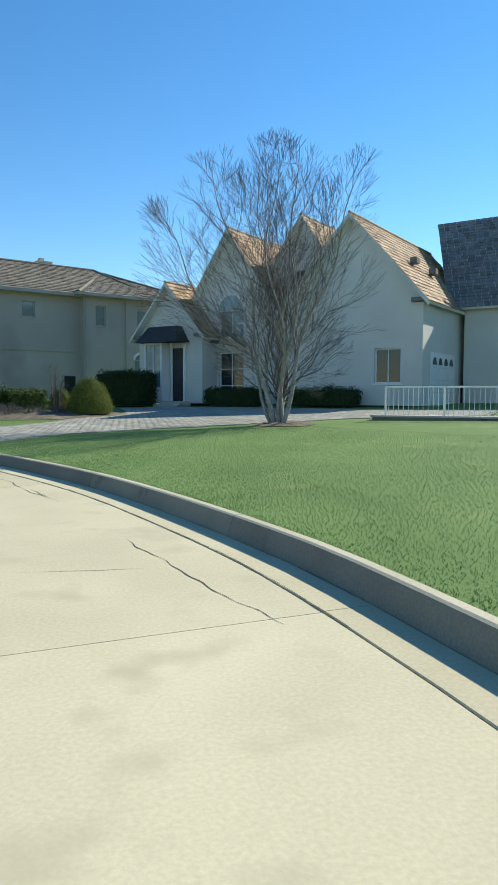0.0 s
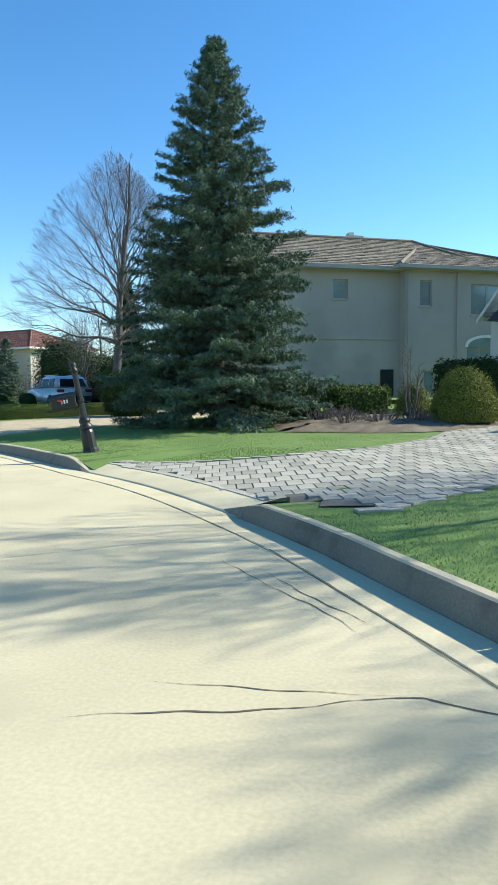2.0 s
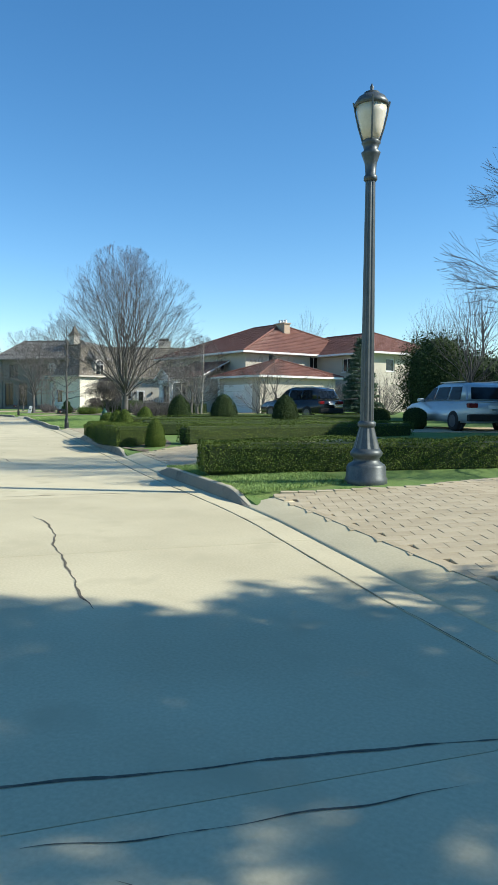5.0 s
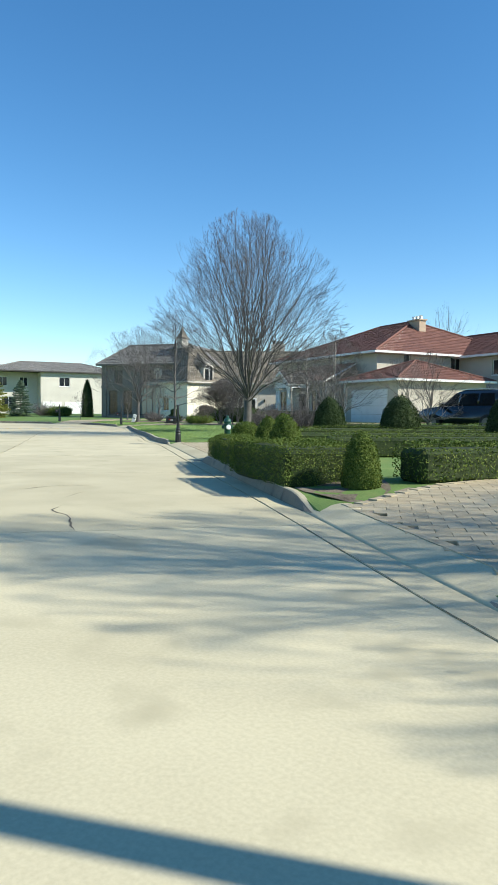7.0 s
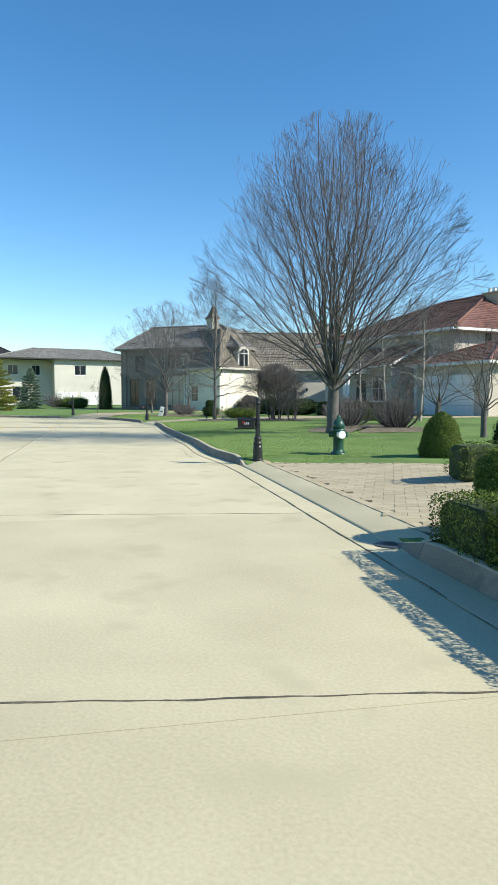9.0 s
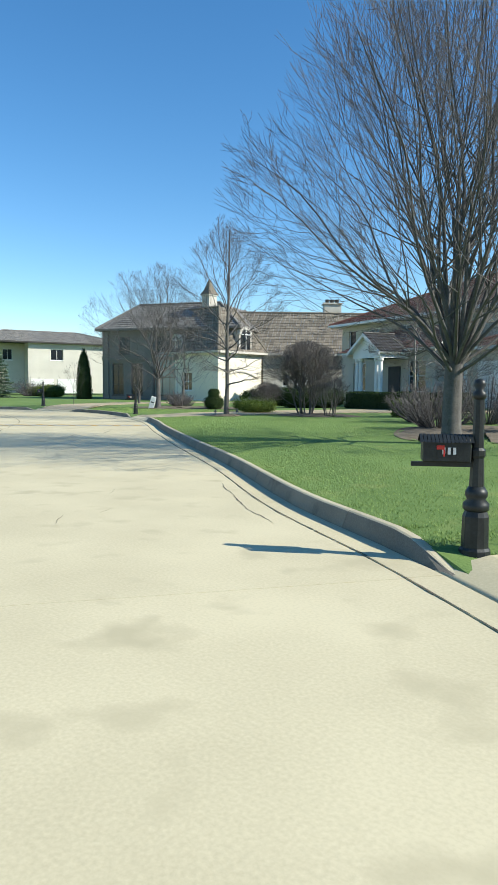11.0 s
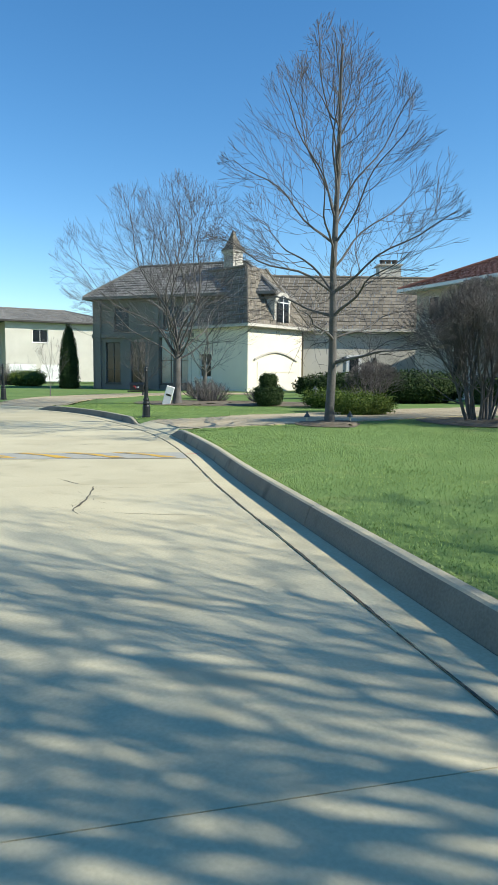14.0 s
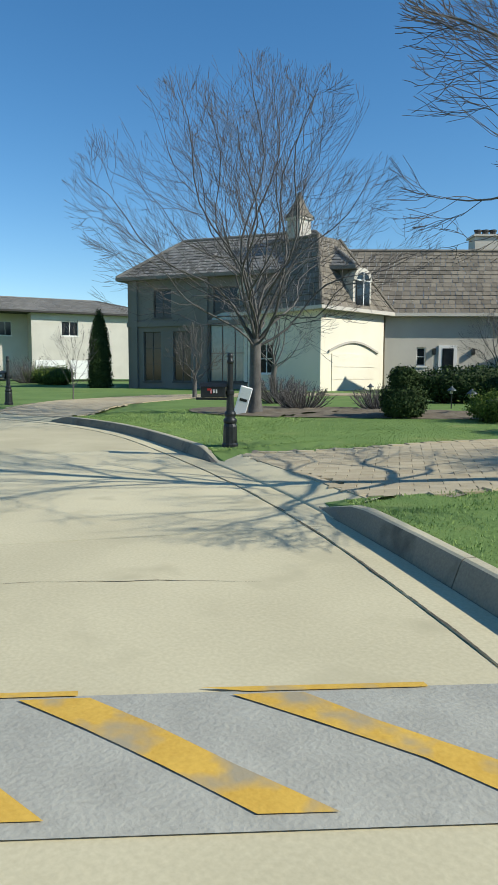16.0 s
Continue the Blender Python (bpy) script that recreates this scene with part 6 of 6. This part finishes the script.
for k, (x, y, w, h) in enumerate(((-37.3, 44.3, 2.0, 1.2), (-39.4, 47.2, 2.2, 1.4), (-35.0, 44.0, 1.8, 1.1), (-37.5, 47.5, 2.6, 1.7), (-56.50, 52.66, 1.6, 0.7), (-59.27, 54.81, 2.0, 0.9), (-54.99, 53.64, 1.4, 0.6))):
    brush("bedding_shrub", "leafless brown bedding shrub in mulch", on(x, y), (w, h), 90, 270 + k, "bedding shrubs")
for k, (x, y, h, r) in enumerate(((-40.62, 51.70, 5.2, 2.0), (-38.33, 51.06, 5.6, 2.0), (-42.80, 52.84, 4.6, 1.8))):
    bare_tree("birch_tree", "pale-barked leafless birch in a side garden", on(x, y), h, 1.4, 0.07, r, 280 + k, limbs=14, twigs=5, style="oval", bark=BIRCH, group="side garden birches")
for k, (x, y, h, r) in enumerate(((-30.5, 41.0, 3.0, 1.9), (-33.8, 44.5, 3.4, 2.0), (-26.5, 40.6, 1.9, 1.3), (-62.52, 57.96, 4.6, 2.3), (-56.34, 62.46, 3.0, 1.6), (-63.96, 55.59, 2.6, 1.2), (-42.45, 55.73, 3.4, 1.7), (-31.5, 50.0, 4.0, 2.0), (-36.5, 56.0, 4.4, 2.2))):
    bare_tree("ornamental_tree", "small leafless ornamental tree in a front garden", on(x, y), h, h * 0.25, 0.06 + 0.01 * h, r, 300 + k, limbs=11, twigs=5, style="vase", group="ornamental trees", density=0.62, crook=2.5)
spruce("small blue-green pine in front of a cream wall", on(-26.7, 51.85), 4.6, 1.3, 320, "garden conifers", fine=0.7, name="pine_tree")
clipped("evergreen_shrub", "tall loose dark evergreen beside a parked car", "shrub", on(-20.6, 48.4), 20, (3.4, 3.2, 4.3), 16000, 321, "ball", LEAF_D, 0.07, "evergreen screen", 0.35)
spruce("yellow-green conifer beyond the bend", on(-80.54, 50.86), 5.2, 2.2, 322, "garden conifers", fine=0.7, name="conifer", material=LEAF_Y)
spruce("small dark spruce beyond the bend", on(-84.44, 56.43), 3.8, 1.5, 323, "garden conifers", fine=0.7, name="spruce_tree")

bare_tree("round_shrub", "low ball-shaped leafless brown shrub", on(-48.9, 50.9), 1.3, 0.15, 0.02, 0.72, 252, twigs=6, stems=10, density=0.9, crook=1.4, subs=12)
bare_tree("sapling", "short leafless sapling on a lawn near the bend", on(-65.5, 51.8), 2.6, 0.45, 0.025, 0.9, 330, limbs=9, twigs=3, style="vase", density=0.6, crook=1.5, subs=4)
for k, (x, y, w, h) in enumerate(((-84.5, 61.5, 3.4, 1.1), (-90.5, 64.0, 3.0, 0.9))):
    clipped("shrub", "rounded olive shrub before a white house", "shrub", on(x, y), 30 * k, (w, 1.8, h), 5000, 335 + k, "ball", LEAF, 0.06, "", 0.12)

# ---- distant trees ----
far_a = bare_tree("distant_tree", "distant leafless tree behind the houses", on(-59.64, 92.62), 11.5, 2.6, 0.2, 4.2, 340, limbs=18, twigs=2, density=0.6, style="vase", group="distant trees")
far_b = bare_tree("distant_tree", "distant leafless tree behind the houses", on(-68.76, 97.67), 10, 2.2, 0.2, 3.6, 341, limbs=26, twigs=2, density=0.6, style="oval", group="distant trees")
rng_far = random.Random(7)
for k, (x, y) in enumerate(((-68.39, 89.67), (-50.74, 104.37), (-102.44, 87.23), (-92.37, 91.06), (-132.30, 95.73), (-108.37, 91.33), (-133.51, 82.75), (-118.30, 95.50), (-140.56, 79.86), (-70.11, 106.70), (-80.31, 94.86), (-23, 57), (-19.5, 52.5), (-26, 62), (-16, 58), (-13, 50), (-30, 70), (-34, 92), (-20, 75),
                            (-42.18, 102.23), (-86.24, 98.96), (-148.86, 62.00), (-139.03, 51.83), (-10, 62), (-6, 48), (-148.40, 89.99), (-16, 66), (-126.17, 103.63), (-96.17, 103.13), (8, 60), (18, 50), (-24, 86), (-11.5, 43.5), (-18.5, 47), (-131, 91), (-138, 98), (-124, 87), (-70.6, 102), (-79, 102), (-44.2, 76), (-60.9, 88))):
    src = far_a if k % 2 else far_b
    m = Matrix.Translation(on(x, y)) @ Matrix.Rotation(rng_far.uniform(0, 6.28), 4, "Z")
    t = copy_thing(src, m)
    s = rng_far.uniform(0.62, 0.95)
    t.scale = (s, s, s * rng_far.uniform(0.9, 1.05))
for k, (x, y, w, h) in enumerate(((-22, 51, 6, 3.2), (-17.5, 49, 5, 3.0), (-13.5, 46, 5, 2.6), (-28, 58, 6, 3.0), (-34, 62, 6, 2.6), (-90.84, 63.03, 4, 2.0), (-95.78, 66.12, 3, 1.4), (-64.61, 76.60, 4, 2.2))):
    brush("thicket", "leafless brown thicket behind gardens", on(x, y), (w, h), 100, 360 + k, "thickets")
for k, (x, y, w, h) in enumerate(((-19.5, 50.5, 6.0, 3.4), (-14.6, 46.8, 5.2, 3.0), (-10.8, 44.2, 5.4, 3.5), (-7.0, 41.5, 5.5, 3.8), (-3.0, 40.0, 5.0, 4.0))):
    clipped("evergreen_shrub", "tall loose dark evergreen screening the gardens", "shrub", on(x, y), 37 * k, (w, w * 0.8, h), 9000, 390 + k, "ball", LEAF_D, 0.09, "evergreen screen", 0.3)


# ---- parked cars ----
def suv(at, turn, paint, label):
    """A parked sport utility, its nose along +x."""
    ob = thing("parked_car", label, "car", "parked cars", at=at, turn=turn)
    W = 0.92
    side = [(-2.28, 0.42), (-2.32, 0.75), (-2.25, 1.0), (-2.2, 1.06), (1.05, 1.03), (1.95, 0.93), (2.25, 0.78), (2.32, 0.5), (2.25, 0.32), (-2.2, 0.3)]
    bm = bmesh.new()
    lo = [bm.verts.new((x, -W, z)) for x, z in side]
    hi = [bm.verts.new((x, W, z)) for x, z in side]
    bm.faces.new(lo), bm.faces.new(hi[::-1])
    for k in range(len(side)):
        j = (k + 1) % len(side)
        bm.faces.new((lo[k], hi[k], hi[j], lo[j]))
    bmesh.ops.bevel(bm, geom=bm.edges[:], offset=0.06, segments=2, affect="EDGES")
    part("body", bm, paint, ob, smooth=True)
    bm = bmesh.new()
    roofline = [(-2.15, 1.05, 0.86), (-1.85, 1.6, 0.7), (-1.5, 1.7, 0.66), (-0.2, 1.72, 0.66), (0.3, 1.62, 0.68), (1.05, 1.04, 0.84)]
    a = [bm.verts.new((x, -w, z)) for x, z, w in roofline]
    b = [bm.verts.new((x, w, z)) for x, z, w in roofline]
    bm.faces.new(a), bm.faces.new(b[::-1])
    for k in range(len(roofline) - 1):
        bm.faces.new((a[k], b[k], b[k + 1], a[k + 1]))
    bm.faces.new((a[-1], b[-1], b[0], a[0]))
    bmesh.ops.bevel(bm, geom=[e for e in bm.edges if e.calc_length() > 0.5], offset=0.05, segments=2, affect="EDGES")
    part("cabin", bm, paint, ob, smooth=True)

    def glass(name, pts):
        bm = bmesh.new()
        bm.faces.new([bm.verts.new(p) for p in pts])
        r = bmesh.ops.extrude_face_region(bm, geom=bm.faces[:])
        return part(name, bm, GLASS, ob)
    for s in (-1, 1):
        for x0, x1, t0, t1 in ((-1.75, -0.95, -1.62, -0.95), (-0.85, 0.05, -0.85, 0.0), (0.12, 0.86, 0.08, 0.36)):
            glass("side_window", [(x0, s * 0.858, 1.1), (x1, s * 0.858, 1.1), (t1, s * 0.712, 1.56), (t0, s * 0.712, 1.56)])
    glass("rear_window", [(-2.125, -0.68, 1.12), (-2.125, 0.68, 1.12), (-1.905, 0.58, 1.53), (-1.905, -0.58, 1.53)])
    glass("windscreen", [(0.985, -0.7, 1.11), (0.985, 0.7, 1.11), (0.44, 0.58, 1.53), (0.44, -0.58, 1.53)])
    for x in (-1.42, 1.4):
        for s in (-1, 1):
            wh = part("wheel", lathe(bmesh.new(), [(0.2, -0.11), (0.34, -0.11), (0.365, -0.07), (0.365, 0.07), (0.34, 0.11), (0.2, 0.11)], 24), RUBBER, ob, smooth=True)
            wh.matrix_basis = Matrix.Translation((x, s * 0.84, 0.36)) @ Matrix.Rotation(radians(90), 4, "X")
            part("rim", lathe(bmesh.new(), [(0.21, -0.115), (0.22, -0.118), (0.06, -0.1), (0.06, 0.1), (0.22, 0.118), (0.21, 0.115)], 16), RIM, wh)
            part("wheel_arch", lathe(bmesh.new(), [(0.42, -0.04), (0.42, 0.04)], 20, (0, 0, 0)), RUBBER, wh).location = (0, 0, 0.07 * s)
    for s in (-1, 1):
        part("tail_light", boxes((-2.34, -2.1, s * 0.72 - 0.17, s * 0.72 + 0.17, 0.82, 0.98), bevel=0.02), TAIL, ob)
        part("headlight", boxes((2.0, 2.28, s * 0.7 - 0.18, s * 0.7 + 0.18, 0.68, 0.82), bevel=0.02), LENS, ob)
        part("mirror", boxes((0.75, 0.95, s * 1.0 - 0.1, s * 1.0 + 0.1, 1.02, 1.16), bevel=0.03), paint, ob)
        part("roof_rail", boxes((-1.6, 0.1, s * 0.6 - 0.02, s * 0.6 + 0.02, 1.72, 1.76)), STEEL, ob)
    part("number_plate", boxes((-2.345, -2.325, -0.2, 0.2, 0.78, 0.9)), WHITE, ob)
    part("rear_bumper", boxes((-2.37, -2.2, -0.88, 0.88, 0.36, 0.6), bevel=0.03), RUBBER, ob)
    return ob


suv(on(-16.2, 37.9), 136, CAR_BLUE, "silver-blue sport utility parked on a drive").scale = (1.0, 1.0, 0.93)
suv(on(-27.6, 46.4), 165, CAR_BLACK, "black sport utility parked beyond hedges")


# ---- speed table with yellow marks, cracks ----
bi = 253.25
table = thing("speed_table", "grey patched strip across the road with yellow slanted marks", "speed table", kind="structure")
vs = []
rows, HALF = 8, 0.36
for r in range(rows + 1):
    t = r / rows
    f = bi + (2 * t - 1) * HALF / STEP
    z = 0.006 + 0.012 * math.sin(math.pi * t) ** 0.8
    vs += [off(f, -0.3, z), off(f + 1.02, -4.38, z), off(f + 1.03, -4.42, z), off(f + 2.05, -WIDTH + 0.36, z)]
fs = [(r * 4 + c, r * 4 + c + 1, r * 4 + c + 5, r * 4 + c + 4) for r in range(rows) for c in range(3)]
part("asphalt", (vs, fs), ASPHALT, table)
rngy = random.Random(9)
for k in range(10):
    u = -0.42 - k * 0.68
    q = []
    for t, du in ((0.06, 0.0), (0.35, 0.2), (0.65, 0.42), (0.94, 0.62)):
        f = bi + (2 * t - 1) * HALF / STEP
        z = 0.011 + 0.012 * math.sin(math.pi * t) ** 0.8
        q += [off(f - 0.25 * (v + 0.3), v + rngy.uniform(-0.02, 0.02), z) for v in (u - du, u - du - 0.2)]
    part("yellow_mark", (q, [(0, 1, 3, 2), (2, 3, 5, 4), (4, 5, 7, 6)]), YELLOW, table)
for k in range(6):
    u0 = -0.6 - k * 1.15
    q = [off(bi + h / STEP - 0.25 * (v + 0.3), v, z) for h, v, z in ((HALF - 0.02, u0, 0.0115), (HALF - 0.02, u0 - 0.6 - 0.1 * (k % 4), 0.0115), (HALF + 0.02, u0 - 0.75, 0.0095), (HALF + 0.02, u0, 0.0095))]
    part("edge_line", (q, [(0, 1, 2, 3)]), YELLOW, table, "worn thin yellow edge line")
q = [off(bi + 0.2, -0.05, 0.0085), off(bi + 0.2, -0.26, 0.0085), off(bi + 0.28, -0.26, 0.0085), off(bi + 0.28, -0.05, 0.0085)]
part("red_mark", (q, [(0, 1, 2, 3)]), RED, table, "faded red paint line across the gutter")
CRACKS = [
    (0.006, [(-1.57, 6.67), (-1.11, 6.76), (-0.76, 6.85), (-0.42, 6.99), (-0.06, 6.84), (0.14, 6.66)]),
    (0.006, [(0.63, 4.77), (0.93, 3.92), (1.06, 3.75)]), (0.006, [(1.49, 2.01), (1.72, 1.3), (1.83, 0.77), (1.98, 0.34), (2.08, 0.04)]), (0.004, [(0.75, 1.26), (1.15, 1.17), (1.57, 1.17)]),
    (0.005, [(-1.46, 8.74), (-0.56, 7.48)]), (0.006, [(-0.02, 6.48), (0.16, 5.9), (0.39, 5.38), (0.57, 4.9), (0.76, 4.32), (0.87, 4.0)]), (0.004, [(-1.38, 6.95), (-1.1, 6.96), (-0.47, 6.96)]),
    (0.005, [(-0.35, 5.12), (-0.14, 5.1), (0.23, 5.06)]), (0.008, [(-3.71, 11.47), (-3.38, 11.34)]), (0.006, [(-1.25, 8.58), (-1.05, 8.31), (-0.85, 8.03), (-0.57, 7.6)]),
    (0.004, [(-2.75, 9.42), (-2.43, 9.39), (-2.0, 9.38)]), (0.004, [(-4.64, 11.93), (-4.32, 12.19)]), (0.007, [(-5.39, 11.23), (-5.17, 11.3), (-5.16, 11.5), (-4.86, 11.8)]),
    (0.006, [(-5.18, 11.17), (-4.94, 10.92), (-4.76, 10.75)]), (0.013, [(-14.4, 18.54), (-13.86, 18.33), (-13.18, 17.84), (-12.59, 17.49), (-12.24, 17.22), (-11.91, 17.01), (-11.46, 16.74)]),
    (0.012, [(-23.17, 23.48), (-23.22, 24.14), (-22.91, 24.47)]), (0.01, [(-21.99, 23.48), (-22.34, 23.97)]),
    (0.014, [(-21.45, 23.09), (-21.13, 22.79), (-20.67, 22.73), (-20.31, 22.53), (-19.9, 22.32)]), (0.005, [(-20.25, 23.04), (-20.03, 23.3), (-19.97, 23.56)]), (0.004, [(-19.77, 22.45), (-19.31, 22.39)]),
    (0.01, [(-35.28, 34.74), (-34.22, 33.98), (-33.6, 33.58), (-33.18, 33.3), (-33.03, 33.22)]), (0.006, [(-35.4, 33.2), (-35.72, 33.51)]), (0.006, [(-34.66, 32.7), (-34.51, 32.47)]),
    (0.008, [(-34.38, 31.88), (-34.73, 32.16)]), (0.01, [(-44.4, 38.28), (-43.54, 37.98)]), (0.006, [(-45.87, 40.08), (-45.4, 40.04), (-45.15, 40.05)]),
    (0.014, [(-45.15, 40.05), (-44.77, 39.76), (-44.33, 39.33), (-44.21, 39.22), (-44.04, 39.17)]), (0.004, [(-44.1, 39.32), (-43.79, 39.49), (-43.52, 39.66), (-43.18, 39.96)]),
    (0.004, [(-45.11, 40.03), (-44.57, 40.52)]), (0.005, [(-49.21, 41.85), (-48.24, 42.88)]), (0.004, [(-47.71, 41.64), (-47.53, 41.84)]), (0.006, [(-9.75, 15.24), (-9.31, 15.41), (-8.59, 15.79)]),
    (0.006, [(-10.05, 15.18), (-9.71, 15.56), (-9.14, 16.18)]), (0.006, [(-6.47, 12.26), (-6.25, 12.43), (-5.89, 12.78)])]
for k, (wide, c) in enumerate(CRACKS):
    seam(c, wide, "crack", "dark wandering crack in concrete", seed=k, wob=0.018)
rngp = random.Random(5)
for k in range(30):
    f = rngp.random()
    x, y = -45.0 + 0.75 * f + rngp.gauss(0, 0.1), 39.95 - 0.68 * f + rngp.gauss(0, 0.08)
    seam([(x, y), (x + rngp.uniform(-0.16, 0.16), y + rngp.uniform(-0.16, 0.16))], 0.006, "crack", "fine branching crack in concrete", seed=50 + k, wob=0.05)
for k, c in enumerate(SEALED):
    seam([off(c - 0.25 * (u + 0.28), u).xy[:] for u in (-0.28, -1.6, -3.0, -4.4, -6.2, -8.4)], 0.011, "joint_seal", "dark sealed joint between slabs", seed=90 + k, wob=0.008, z=0.002)
seam([off(c, -4.4).xy[:] for c in np.linspace(178, 290, 12)], 0.013, "joint_seal", "dark sealed joint along the road", seed=140, wob=0.008, z=0.002)
for k, lo in enumerate(range(120, 290, 10)):
    seam([off(c, -0.27).xy[:] for c in np.linspace(lo, lo + 9.9, 8)], 0.005 if lo < 200 else 0.009, "joint_seal", "ragged dark joint along the gutter", seed=150 + k, wob=0.0035, z=0.0065)
drain = thing("storm_drain", "round iron drain cover in the gutter", "drain cover", at=(-25.44, 28.81, 0.006))
part("cover", lathe(bmesh.new(), [(0.13, -0.01), (0.13, 0.006), (0.12, 0.008), (0.02, 0.008)], 24), IRON, drain)
for k in range(5):
    part("slot", boxes((-0.065, 0.065, -0.06 + k * 0.027, -0.047 + k * 0.027, 0.0085, 0.0095)), TAR, drain)


# ---- grass ----
def grass(count, lo, hi, reach, size, seed, name):
    """Blades on the lawn between two marks, thinning with distance from the kerb."""
    nr = np.random.default_rng(seed)
    i = nr.uniform(lo, hi, count)
    u = 0.118 + reach * nr.random(count) ** 1.7
    a = np.clip(i.astype(int), 0, len(LXY) - 2)
    f = (i - a)[:, None]
    p = LXY[a] * (1 - f) + LXY[a + 1] * f
    n = NXY[a] * (1 - f) + NXY[a + 1] * f
    xy = p + n * u[:, None]
    keep = np.ones(count, bool)
    for da, db in DRIVES:
        keep &= ~((i > da - 0.2) & (i < db + 0.2) & (u < 0.6))
    for poly in PAVED:
        xs, ys = [q[0] for q in poly], [q[1] for q in poly]
        near = (xy[:, 0] > min(xs)) & (xy[:, 0] < max(xs)) & (xy[:, 1] > min(ys)) & (xy[:, 1] < max(ys))
        for m in np.nonzero(near & keep)[0]:
            keep[m] = not inside(poly, xy[m, 0], xy[m, 1])
    xy, u = xy[keep], u[keep]
    z = np.array([ground_z(x, y) for x, y in xy])
    m = len(xy)
    ang = nr.uniform(0, 2 * math.pi, m)
    h = size * nr.uniform(0.5, 1.3, m)
    w = 0.003 + 0.003 * nr.random(m)
    lean = nr.normal(0, 0.45, (m, 2)) * h[:, None]
    d = np.stack([np.cos(ang), np.sin(ang)], 1) * w[:, None]
    base = np.concatenate([xy, z[:, None] - 0.008], 1)
    v = np.zeros((m, 3, 3))
    v[:, 0] = base
    v[:, 0, :2] -= d
    v[:, 1] = base
    v[:, 1, :2] += d
    v[:, 2] = base
    v[:, 2, :2] += lean
    v[:, 2, 2] += h
    ob = new(name, fast_mesh(name, v.reshape(-1, 3), np.arange(m * 3).reshape(-1, 3), BLADE))
    return tagged(ob, "short mown grass blades along the kerb", "grass", kind="stuff")


grass(260000, mark(3.0, -5), mark(-9.3, 17.7), 7.0, 0.021, 1, "grass")
grass(30000, mark(-13, 20.4), mark(-16.5, 22.7), 1.6, 0.04, 2, "grass")
grass(240000, mark(-30.9, 32.6), mark(-59.09, 47.51), 6.5, 0.023, 3, "grass")
